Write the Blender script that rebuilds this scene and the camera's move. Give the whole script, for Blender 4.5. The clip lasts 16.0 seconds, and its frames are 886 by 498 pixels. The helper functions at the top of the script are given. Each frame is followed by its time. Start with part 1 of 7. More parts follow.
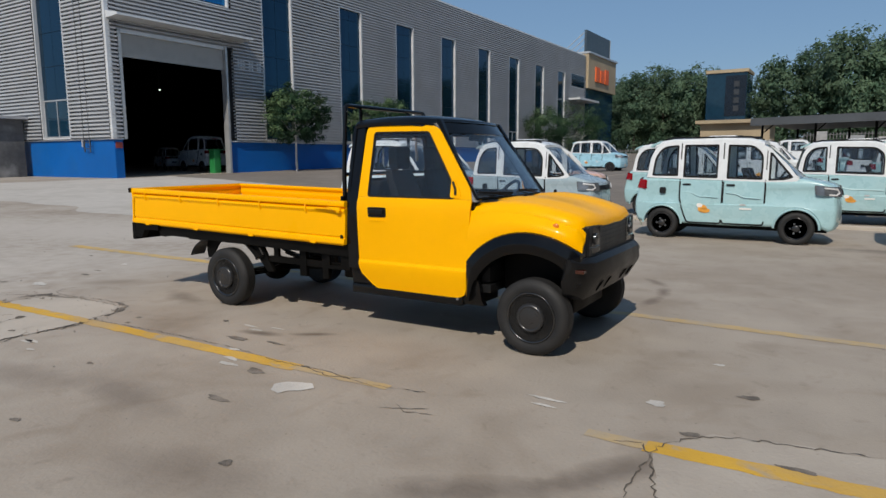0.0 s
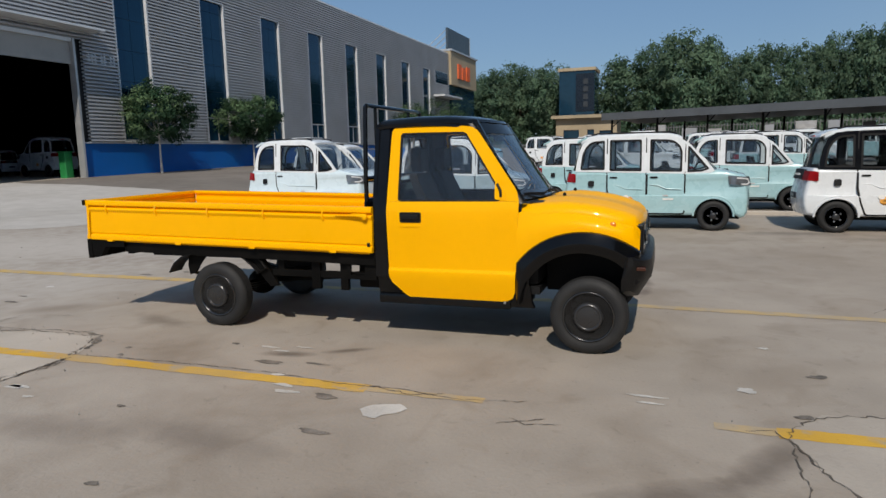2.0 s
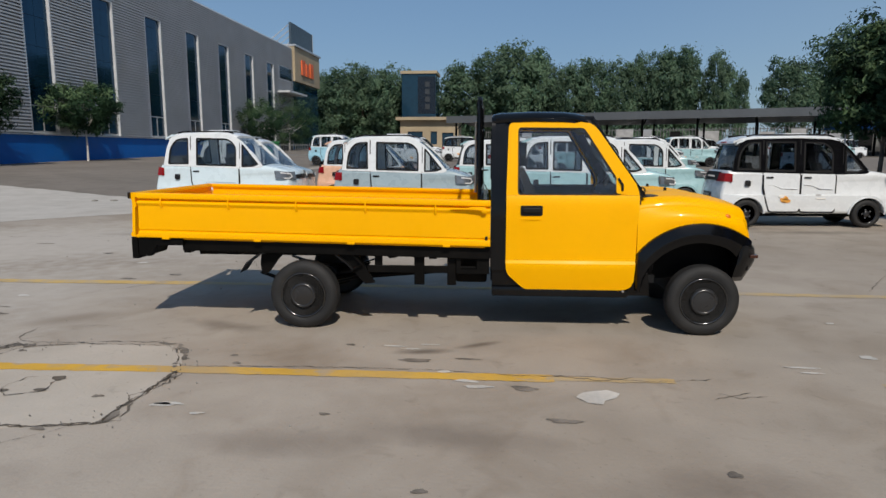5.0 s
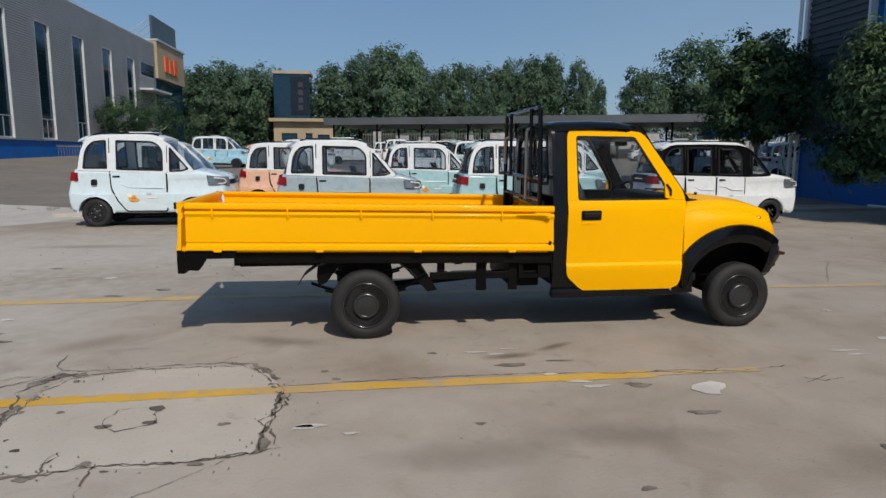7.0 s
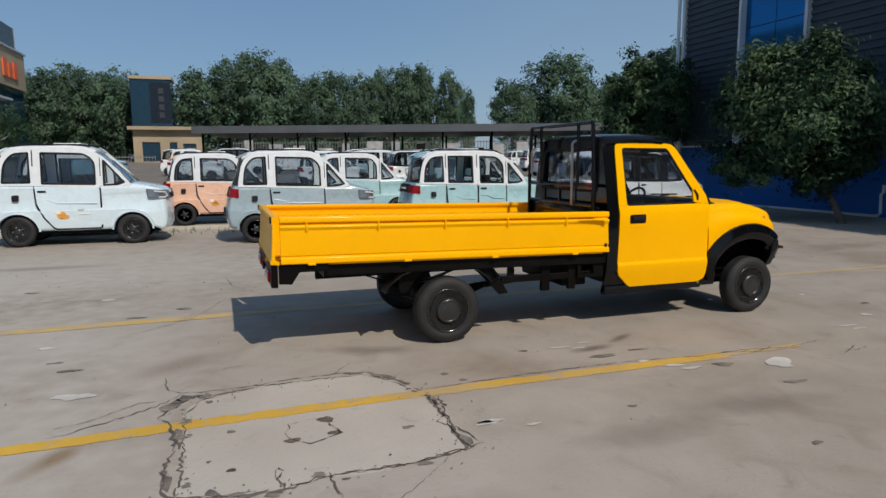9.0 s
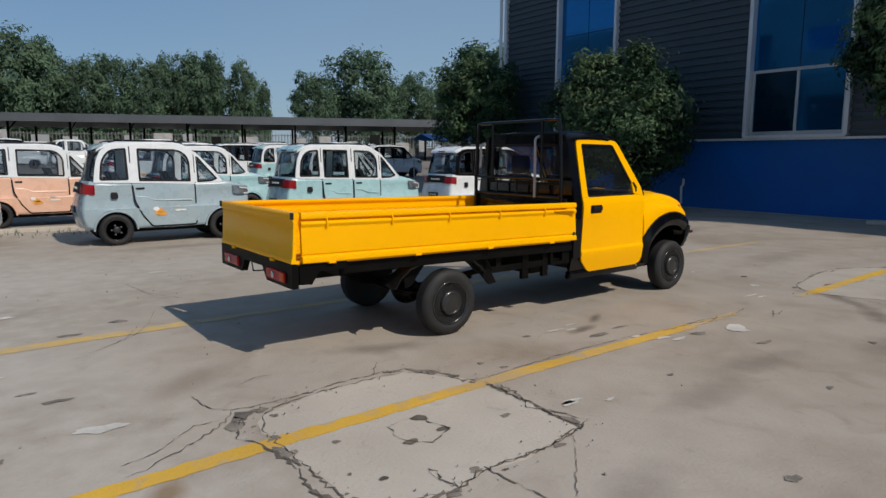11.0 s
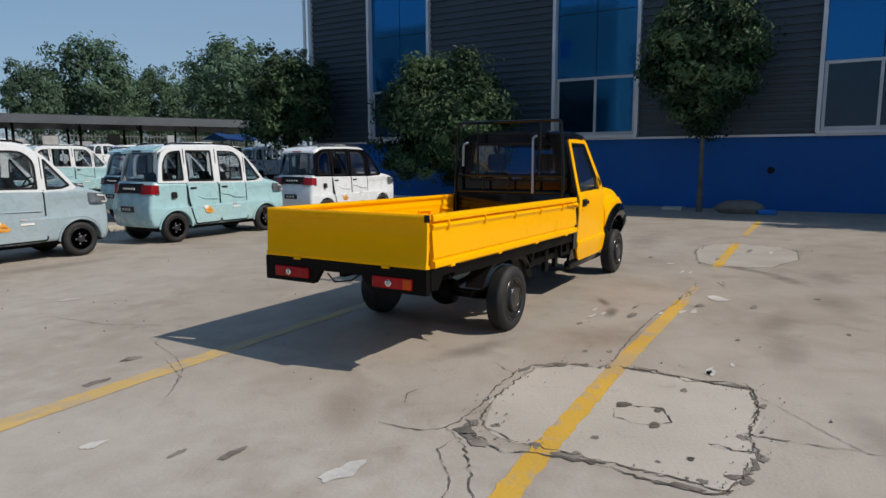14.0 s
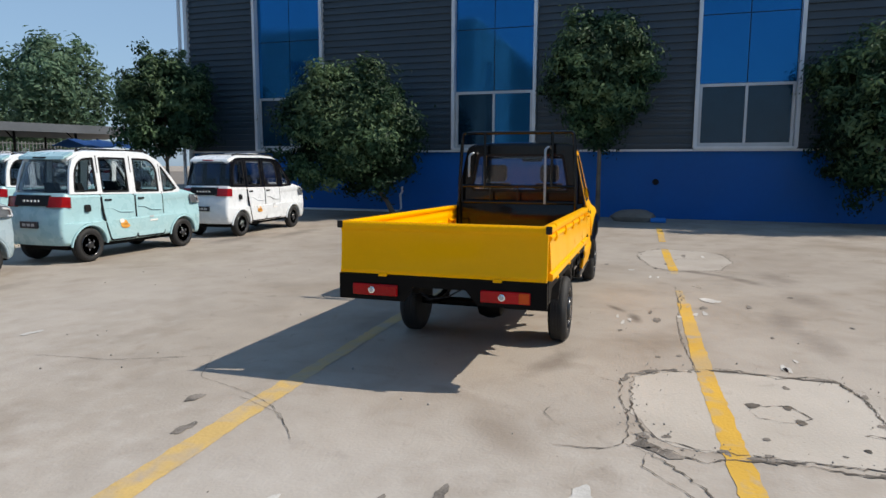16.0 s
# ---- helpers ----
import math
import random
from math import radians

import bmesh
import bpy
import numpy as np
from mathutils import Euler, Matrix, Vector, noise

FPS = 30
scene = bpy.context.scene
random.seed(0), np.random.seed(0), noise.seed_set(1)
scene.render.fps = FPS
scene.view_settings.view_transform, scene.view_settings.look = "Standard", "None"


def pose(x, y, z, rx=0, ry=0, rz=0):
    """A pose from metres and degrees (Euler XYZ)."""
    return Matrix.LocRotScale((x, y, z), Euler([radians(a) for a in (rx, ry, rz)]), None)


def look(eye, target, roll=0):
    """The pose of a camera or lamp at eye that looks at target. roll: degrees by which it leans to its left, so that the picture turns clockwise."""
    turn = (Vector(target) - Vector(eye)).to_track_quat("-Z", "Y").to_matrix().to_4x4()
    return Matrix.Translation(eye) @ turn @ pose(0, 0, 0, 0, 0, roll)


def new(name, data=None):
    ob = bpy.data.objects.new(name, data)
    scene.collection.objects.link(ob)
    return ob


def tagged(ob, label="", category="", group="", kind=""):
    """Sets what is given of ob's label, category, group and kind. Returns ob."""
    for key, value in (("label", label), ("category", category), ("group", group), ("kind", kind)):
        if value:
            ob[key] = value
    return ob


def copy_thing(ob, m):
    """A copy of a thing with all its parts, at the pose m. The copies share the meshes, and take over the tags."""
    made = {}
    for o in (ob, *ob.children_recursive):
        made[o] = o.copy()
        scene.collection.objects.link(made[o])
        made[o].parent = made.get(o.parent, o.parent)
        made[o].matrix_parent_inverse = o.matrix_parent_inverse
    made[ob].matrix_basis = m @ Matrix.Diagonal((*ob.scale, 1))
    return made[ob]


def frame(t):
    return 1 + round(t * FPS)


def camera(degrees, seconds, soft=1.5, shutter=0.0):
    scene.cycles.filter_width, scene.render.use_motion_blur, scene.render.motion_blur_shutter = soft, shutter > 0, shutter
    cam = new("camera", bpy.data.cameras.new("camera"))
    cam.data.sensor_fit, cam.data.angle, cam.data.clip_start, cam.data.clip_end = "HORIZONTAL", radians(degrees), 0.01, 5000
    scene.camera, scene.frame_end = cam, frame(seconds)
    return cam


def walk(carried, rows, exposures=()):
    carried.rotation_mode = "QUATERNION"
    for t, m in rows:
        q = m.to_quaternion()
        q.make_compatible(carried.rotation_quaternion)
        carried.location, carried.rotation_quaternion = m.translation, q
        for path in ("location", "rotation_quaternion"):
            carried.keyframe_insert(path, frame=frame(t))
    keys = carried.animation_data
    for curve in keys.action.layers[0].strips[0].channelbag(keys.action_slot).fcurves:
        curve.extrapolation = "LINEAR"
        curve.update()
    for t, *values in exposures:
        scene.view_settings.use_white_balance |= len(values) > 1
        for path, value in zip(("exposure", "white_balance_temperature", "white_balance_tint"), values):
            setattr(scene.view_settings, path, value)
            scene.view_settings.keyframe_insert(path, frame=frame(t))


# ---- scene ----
from mathutils import geometry

# camera and its walk
cam = camera(68.9, 16.0)
PATH = [
    (0, (0.049, 0.046, 1.398), (-1.001, 1.725, 1.117), -0.2),
    (0.5, (-0.239, -0.049, 1.428), (-1.201, 1.68, 1.133), -0.1),
    (1, (-0.581, -0.249, 1.456), (-1.375, 1.563, 1.161), -0.4),
    (1.5, (-0.879, -0.347, 1.438), (-1.618, 1.487, 1.141), -1.1),
    (2, (-1.227, -0.392, 1.453), (-1.899, 1.468, 1.156), -1.3),
    (2.5, (-1.548, -0.521, 1.439), (-2.147, 1.364, 1.144), -1.3),
    (3, (-1.892, -0.647, 1.444), (-2.415, 1.26, 1.148), -1.4),
    (3.5, (-2.261, -0.673, 1.422), (-2.708, 1.253, 1.124), -1.0),
    (4, (-2.634, -0.77, 1.433), (-2.966, 1.18, 1.135), -0.7),
    (4.5, (-2.965, -0.871, 1.454), (-3.199, 1.092, 1.151), -0.6),
    (4.7, (-3.121, -0.884, 1.425), (-3.329, 1.082, 1.124), -0.3),
    (6.8, (-4.739, -0.869, 1.465), (-4.574, 1.1, 1.154), 0.1),
    (7, (-4.892, -0.901, 1.464), (-4.665, 1.064, 1.169), 0.2),
    (7.5, (-5.31, -0.966, 1.48), (-4.96, 0.983, 1.199), 0.0),
    (8, (-5.731, -0.909, 1.468), (-5.308, 1.026, 1.192), -0.1),
    (8.5, (-6.125, -0.868, 1.483), (-5.593, 1.042, 1.215), 0.0),
    (9, (-6.588, -0.834, 1.496), (-5.967, 1.048, 1.225), -0.3),
    (9.5, (-6.969, -0.647, 1.485), (-6.286, 1.213, 1.209), -0.3),
    (10, (-7.347, -0.492, 1.482), (-6.465, 1.281, 1.202), 0.0),
    (10.2, (-7.495, -0.426, 1.494), (-6.523, 1.298, 1.209), -0.0),
    (12.3, (-8.945, 0.616, 1.463), (-7.604, 2.075, 1.195), 0.5),
    (12.5, (-9.053, 0.745, 1.476), (-7.665, 2.158, 1.205), 0.4),
    (13, (-9.371, 1.089, 1.461), (-7.817, 2.312, 1.163), -0.6),
    (13.5, (-9.59, 1.403, 1.456), (-7.96, 2.522, 1.156), -0.5),
    (14, (-9.805, 1.797, 1.475), (-8.116, 2.83, 1.189), -0.3),
    (14.5, (-10.034, 2.177, 1.482), (-8.282, 3.102, 1.204), -0.2),
    (15, (-10.165, 2.619, 1.463), (-8.355, 3.427, 1.195), 0.2),
    (15.5, (-10.256, 3.025, 1.457), (-8.408, 3.744, 1.196), 0.2),
    (16, (-10.367, 3.453, 1.467), (-8.478, 4.06, 1.214), 0.2),
]
walk(cam, [(t, look(eye, target, roll)) for t, eye, target, roll in PATH], [(0.0, -0.01), (4.7, -0.03), (7.0, -0.05), (10.0, -0.06), (12.3, -0.06), (13.0, 0.07), (14.5, 0.10), (15.0, 0.23), (15.5, 0.40), (16.0, 0.47)])

# world, sun and exposure
SUN = Vector((0.27, -0.97, 1.0)).normalized()          # towards the sun
world = bpy.data.worlds.new("sky")
scene.world = world
world.use_nodes = True
wn = world.node_tree
sky = wn.nodes.new("ShaderNodeTexSky")
sky.sky_type = "NISHITA"
sky.sun_disc = False
sky.sun_elevation = math.asin(SUN.z)
sky.sun_rotation = math.atan2(SUN.x, SUN.y)
sky.air_density, sky.dust_density, sky.ozone_density = 1.0, 0.9, 3.0
wn.nodes["Background"].inputs["Strength"].default_value = 0.096
haze = wn.nodes.new("ShaderNodeMix")
haze.data_type = "RGBA"
haze.inputs[0].default_value = 0.6
haze.inputs[7].default_value = (1.50, 2.80, 4.70, 1)      # even blue summer haze
# paler, thicker haze low over the trees on the sun's side of the yard
where, side, amount, pale = (wn.nodes.new(k) for k in ("ShaderNodeTexCoord", "ShaderNodeVectorMath", "ShaderNodeMapRange", "ShaderNodeMix"))
side.operation = "DOT_PRODUCT"
side.inputs[1].default_value = (0.82, 0.57, 0.0)
amount.interpolation_type = "SMOOTHSTEP"
amount.inputs[1].default_value, amount.inputs[2].default_value, amount.inputs[4].default_value = 0.62, 0.98, 0.9
pale.data_type = "RGBA"
pale.inputs[6].default_value = haze.inputs[7].default_value
pale.inputs[7].default_value = (2.45, 3.75, 5.35, 1)
wn.links.new(where.outputs["Generated"], side.inputs[0])
wn.links.new(side.outputs["Value"], amount.inputs[0])
wn.links.new(amount.outputs[0], pale.inputs[0])
wn.links.new(pale.outputs[2], haze.inputs[7])
wn.links.new(sky.outputs[0], haze.inputs[6])
wn.links.new(haze.outputs[2], wn.nodes["Background"].inputs["Color"])
lamp = bpy.data.lights.new("sun", "SUN")
lamp.energy, lamp.angle, lamp.color = 3.6, radians(0.6), (1.0, 0.92, 0.81)
sun = new("sun", lamp)
sun.matrix_world = look(SUN * 60, (0, 0, 0))
scene.view_settings.exposure = 0.0

# materials
def material(name, color, rough=0.5, metal=0.0, spread=0.12, scale=6.0, bump=0.0, bump_scale=60.0, coat=0.0,
             random_tint=0.0, dirt=None, dirt_amount=0.0, dirt_scale=1.5, rough_spread=0.08, spec=0.5):
    """A surface with variation at two scales, fine relief and optional dirt of its own shape."""
    m = bpy.data.materials.new(name)
    m.use_nodes = True
    nt = m.node_tree
    b = nt.nodes["Principled BSDF"]
    b.inputs["Roughness"].default_value, b.inputs["Metallic"].default_value = rough, metal
    b.inputs["Coat Weight"].default_value, b.inputs["Coat Roughness"].default_value = coat, 0.06
    b.inputs["Specular IOR Level"].default_value = spec
    co = nt.nodes.new("ShaderNodeTexCoord").outputs["Object"]

    def tex(s, detail=5.0):
        n = nt.nodes.new("ShaderNodeTexNoise")
        n.inputs["Scale"].default_value, n.inputs["Detail"].default_value = s, detail
        nt.links.new(co, n.inputs["Vector"])
        return n.outputs["Fac"]

    def mix(kind, fac, a, c):
        n = nt.nodes.new("ShaderNodeMix")
        n.data_type, n.blend_type = "RGBA", kind
        for socket, v in ((n.inputs[0], fac), (n.inputs[6], a), (n.inputs[7], c)):
            if hasattr(v, "is_linked"):
                nt.links.new(v, socket)
            else:
                socket.default_value = v if not isinstance(v, tuple) else (*v, 1)
        return n.outputs[2]

    def ramp(v, lo, hi, a=0.0, c=1.0):
        n = nt.nodes.new("ShaderNodeMapRange")
        for i, x in enumerate((lo, hi, a, c)):
            n.inputs[i + 1].default_value = x
        nt.links.new(v, n.inputs[0])
        return n.outputs[0]

    coarse, fine = tex(scale * 0.25, 3.0), tex(scale * 4)
    dark = tuple(c * (1 - spread * 1.6) for c in color)
    light = tuple(min(1, c * (1 + spread)) for c in color)
    col = mix("MIX", ramp(coarse, 0.3, 0.7), dark, light)
    col = mix("MULTIPLY", 1.0, col, mix("MIX", ramp(fine, 0.25, 0.75), (1 - spread,) * 3, (1.0, 1.0, 1.0)))
    if random_tint:
        info = nt.nodes.new("ShaderNodeObjectInfo")
        col = mix("MIX", ramp(info.outputs["Random"], 0, 1, 0, random_tint), col, (0.02, 0.02, 0.02))
    if dirt:
        col = mix("MIX", ramp(tex(dirt_scale, 8.0), 0.52, 0.75, 0, dirt_amount), col, dirt)
    nt.links.new(col, b.inputs["Base Color"])
    nt.links.new(ramp(tex(scale), 0.2, 0.8, max(0.02, rough - rough_spread), min(1, rough + rough_spread)), b.inputs["Roughness"])
    if bump:
        n = nt.nodes.new("ShaderNodeBump")
        n.inputs["Strength"].default_value, n.inputs["Distance"].default_value = bump, 0.01
        nt.links.new(tex(bump_scale, 6.0), n.inputs["Height"])
        nt.links.new(n.outputs[0], b.inputs["Normal"])
    return m


def glass(name, color, rough=0.02, film=0.0):
    """Thin tinted pane: clear film mixed with a mirror-smooth gloss, and a little dust."""
    m = bpy.data.materials.new(name)
    m.use_nodes = True
    nt = m.node_tree
    out = nt.nodes["Material Output"]
    nt.nodes.remove(nt.nodes["Principled BSDF"])
    clear, gloss, mixer, edge, power, scale = (nt.nodes.new(k) for k in ("ShaderNodeBsdfTransparent", "ShaderNodeBsdfGlossy", "ShaderNodeMixShader", "ShaderNodeLayerWeight", "ShaderNodeMath", "ShaderNodeMath"))
    clear.inputs[0].default_value = (*color, 1)
    gloss.inputs["Roughness"].default_value = rough
    edge.inputs["Blend"].default_value = 0.5
    power.operation, scale.operation = "POWER", "MULTIPLY_ADD"
    power.inputs[1].default_value = 4.0
    scale.inputs[1].default_value, scale.inputs[2].default_value = 0.75, 0.04
    nt.links.new(edge.outputs["Facing"], power.inputs[0])
    nt.links.new(power.outputs[0], scale.inputs[0])
    nt.links.new(scale.outputs[0], mixer.inputs[0])
    nt.links.new(clear.outputs[0], mixer.inputs[1])
    nt.links.new(gloss.outputs[0], mixer.inputs[2])
    dust, veil = nt.nodes.new("ShaderNodeBsdfDiffuse"), nt.nodes.new("ShaderNodeMixShader")
    dust.inputs[0].default_value = (0.62, 0.66, 0.70, 1)
    veil.inputs[0].default_value = film
    nt.links.new(mixer.outputs[0], veil.inputs[1])
    nt.links.new(dust.outputs[0], veil.inputs[2])
    nt.links.new(veil.outputs[0], out.inputs[0])
    return m


M = {}
M["yellow"] = material("yellow paint", (0.93, 0.444, 0.0002), 0.32, coat=0.14, spec=0.05, spread=0.03, scale=3, dirt=(0.62, 0.28, 0.01), dirt_amount=0.06, dirt_scale=3.0)
M["black_paint"] = material("black gloss paint", (0.004, 0.0042, 0.005), 0.13, spec=0.32, spread=0.2, dirt=(0.03, 0.028, 0.026), dirt_amount=0.10, dirt_scale=5, rough_spread=0.05)
M["black_plastic"] = material("black plastic", (0.009, 0.009, 0.0095), 0.38, spec=0.3, spread=0.2, bump=0.1, bump_scale=250, dirt=(0.04, 0.037, 0.033), dirt_amount=0.2)
M["frame_black"] = material("chassis black", (0.004, 0.0037, 0.0034), 0.5, spec=0.10, spread=0.25, bump=0.1, dirt=(0.013, 0.011, 0.009), dirt_amount=0.3, dirt_scale=5)
M["rubber"] = material("tyre rubber", (0.012, 0.012, 0.0125), 0.7, spread=0.2, bump=0.25, bump_scale=120, dirt=(0.05, 0.045, 0.04), dirt_amount=0.3, dirt_scale=4)
M["pillar_black"] = material("black pillar paint", (0.005, 0.005, 0.006), 0.2, spec=0.3, spread=0.1)
M["rim"] = material("black rim", (0.012, 0.012, 0.0125), 0.16, spec=0.9, spread=0.1, rough_spread=0.03)
M["hub"] = material("satin black hub", (0.022, 0.022, 0.023), 0.28, spec=0.6, spread=0.15)
M["rim_silver"] = material("dull steel", (0.45, 0.45, 0.46), 0.35, metal=0.9)
M["chrome"] = material("chrome", (0.8, 0.8, 0.8), 0.08, metal=1.0, spread=0.02)
M["interior"] = material("dark cabin trim", (0.008, 0.0083, 0.009), 0.65, spec=0.25, spread=0.2, bump=0.2, bump_scale=150)
M["gasket"] = material("rubber gasket", (0.007, 0.007, 0.008), 0.6, spec=0.25)
M["pane"] = glass("window pane", (0.93, 0.95, 0.96), 0.02, 0.0)
M["pane_dark"] = glass("cab pane", (0.955, 0.97, 0.98), 0.02, 0.004)
M["lens_red"] = material("red lens", (0.42, 0.006, 0.007), 0.18, coat=0.10, spec=0.2, spread=0.15, scale=20)
M["lens_red_dark"] = material("deep red lens", (0.26, 0.006, 0.010), 0.15, coat=0.2, spec=0.3, spread=0.2, scale=15)
M["lens_orange"] = material("orange lens", (0.78, 0.20, 0.01), 0.15, coat=0.6, spread=0.1)
M["amber_dark"] = material("dull amber lens", (0.05, 0.012, 0.004), 0.25, coat=0.2)
M["lens_amber"] = material("red-amber lens", (0.60, 0.075, 0.006), 0.15, coat=0.10, spec=0.2, spread=0.1)
M["lens_white"] = material("clear lens", (0.75, 0.75, 0.75), 0.12, coat=0.8)
M["lamp_grey"] = material("silvery lamp", (0.20, 0.215, 0.23), 0.15, metal=0.4, coat=0.5, spread=0.25, scale=25)
M["pane_car"] = glass("tinted car pane", (0.80, 0.83, 0.85), 0.02, 0.0)
M["pane_rear"] = glass("dark car pane", (0.58, 0.62, 0.64), 0.02, 0.0)
M["lamp_dark"] = material("smoked lamp", (0.012, 0.013, 0.015), 0.08, coat=0.3, spec=0.35)
M["plate"] = material("plate black", (0.01, 0.012, 0.02), 0.4)
M["bar_grey"] = material("faded print", (0.5, 0.5, 0.5), 0.5)
M["white"] = material("white paint", (0.72, 0.745, 0.76), 0.28, coat=0.5, spread=0.03, dirt=(0.5, 0.48, 0.44), dirt_amount=0.25)
M["teal"] = material("pale teal paint", (0.355, 0.555, 0.585), 0.28, coat=0.5, spread=0.04, dirt=(0.4, 0.45, 0.42), dirt_amount=0.25)
M["grey_blue"] = material("grey blue paint", (0.32, 0.405, 0.445), 0.28, coat=0.5, spread=0.04, dirt=(0.4, 0.4, 0.38), dirt_amount=0.25)
M["ice"] = material("ice blue paint", (0.62, 0.73, 0.78), 0.28, coat=0.5, spread=0.03, dirt=(0.5, 0.5, 0.46), dirt_amount=0.25)
M["peach"] = material("peach paint", (0.78, 0.47, 0.33), 0.28, coat=0.5, spread=0.04, dirt=(0.5, 0.42, 0.36), dirt_amount=0.25)
M["skyblue"] = material("sky blue paint", (0.33, 0.58, 0.70), 0.28, coat=0.5, spread=0.04)
M["sticker"] = material("orange print", (0.80, 0.36, 0.06), 0.45, spread=0.1)
M["sticker_white"] = material("white print", (0.8, 0.78, 0.74), 0.45)
# charcoal paint, its base colour deepened further to carry the wall's shade
M["charcoal"] = material("charcoal siding deepened for shade", (0.040, 0.062, 0.082), 0.45, spread=0.08, scale=2, dirt=(0.036, 0.055, 0.07), dirt_amount=0.4, dirt_scale=0.6)
M["siding"] = material("grey steel siding", (0.42, 0.437, 0.462), 0.45, metal=0.0, spread=0.06, scale=2, dirt=(0.36, 0.355, 0.35), dirt_amount=0.4, dirt_scale=0.6)
M["blue_panel"] = material("blue steel panel", (0.002, 0.105, 0.39), 0.45, spec=0.25, spread=0.08, scale=2, dirt=(0.010, 0.10, 0.30), dirt_amount=0.4, dirt_scale=0.9)
M["blue_glass"] = material("blue mirror glass", (0.012, 0.15, 0.36), 0.06, metal=0.75, spread=0.06, scale=1.2, rough_spread=0.03)
M["navy_glass"] = material("navy mirror glass", (0.010, 0.050, 0.095), 0.06, metal=0.7, spread=0.06, scale=1.2, rough_spread=0.03)
M["dark_glass"] = material("dark window glass", (0.008, 0.034, 0.062), 0.06, spread=0.1, rough_spread=0.03, spec=0.45)
M["trim"] = material("white metal trim", (0.68, 0.69, 0.70), 0.35, metal=0.2, spread=0.06)
M["fence_grey"] = material("dull grey railing", (0.20, 0.205, 0.20), 0.6, spread=0.2)
M["ladder_grey"] = material("dark weathered steel", (0.055, 0.06, 0.07), 0.6, spread=0.2)
M["alu"] = material("aluminium frame", (0.50, 0.51, 0.52), 0.4, metal=0.5, spread=0.08)
M["shutter"] = material("roller shutter", (0.40, 0.40, 0.385), 0.5, spread=0.06, dirt=(0.3, 0.29, 0.27), dirt_amount=0.4)
# near-black base colour, so the unlit hall's darkness is partly painted
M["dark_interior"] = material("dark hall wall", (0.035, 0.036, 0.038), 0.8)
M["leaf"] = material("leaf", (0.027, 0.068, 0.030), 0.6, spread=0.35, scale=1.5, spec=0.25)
# pale leaves: painted sunlight in the crowns, plain colour for the grass tufts
M["leaf_light"] = material("pale leaf", (0.135, 0.215, 0.100), 0.6, spread=0.3, scale=1.5, spec=0.25)
# both far leaf colours are lightened and greyed to carry the distant haze
M["leaf_far2"] = material("far dark leaf with haze tint", (0.105, 0.185, 0.115), 0.7, spread=0.3, scale=0.8, spec=0.2)
M["leaf_far"] = material("far leaf with haze tint", (0.165, 0.255, 0.155), 0.7, spread=0.35, scale=0.8, spec=0.3)
M["bark"] = material("bark", (0.16, 0.13, 0.10), 0.85, spread=0.3, scale=8, bump=0.6, bump_scale=40)
M["lime"] = material("limewashed bark", (0.62, 0.60, 0.56), 0.85, spread=0.2, scale=8, bump=0.5, bump_scale=40)
M["canopy"] = material("grey canopy sheet", (0.095, 0.105, 0.115), 0.55, spread=0.12, scale=0.8)
M["beige"] = material("beige render", (0.40, 0.32, 0.21), 0.75, spread=0.1, scale=1)
M["orange_sign"] = material("orange sign", (0.75, 0.13, 0.03), 0.5, spread=0.08)
M["green"] = material("green plastic", (0.02, 0.22, 0.06), 0.5)
M["blue_tarp"] = material("blue sheet", (0.01, 0.16, 0.5), 0.5, spread=0.15)
M["yard_grey"] = material("weathered grey boards", (0.15, 0.15, 0.15), 0.8, spread=0.35, scale=1.2, dirt=(0.34, 0.34, 0.33), dirt_amount=0.7, dirt_scale=0.9)
M["notice_red"] = material("dull red notice", (0.36, 0.06, 0.04), 0.5, spread=0.2, scale=12)
M["screen"] = material("dark blue screen", (0.004, 0.010, 0.020), 0.3)
M["dim_mark"] = material("dim mark", (0.028, 0.034, 0.042), 0.5)
M["stone"] = material("rubble", (0.33, 0.31, 0.28), 0.85, spread=0.3, scale=10, bump=0.5, bump_scale=40)
M["white_blotch"] = material("white plaster spill", (0.57, 0.545, 0.505), 0.85, spread=0.15, scale=8, bump=0.4)
M["crack"] = material("crack dirt", (0.125, 0.105, 0.085), 0.95, spread=0.3, scale=30)
M["hole"] = material("pothole dirt", (0.23, 0.20, 0.17), 0.95, spread=0.35, scale=25, bump=0.6)


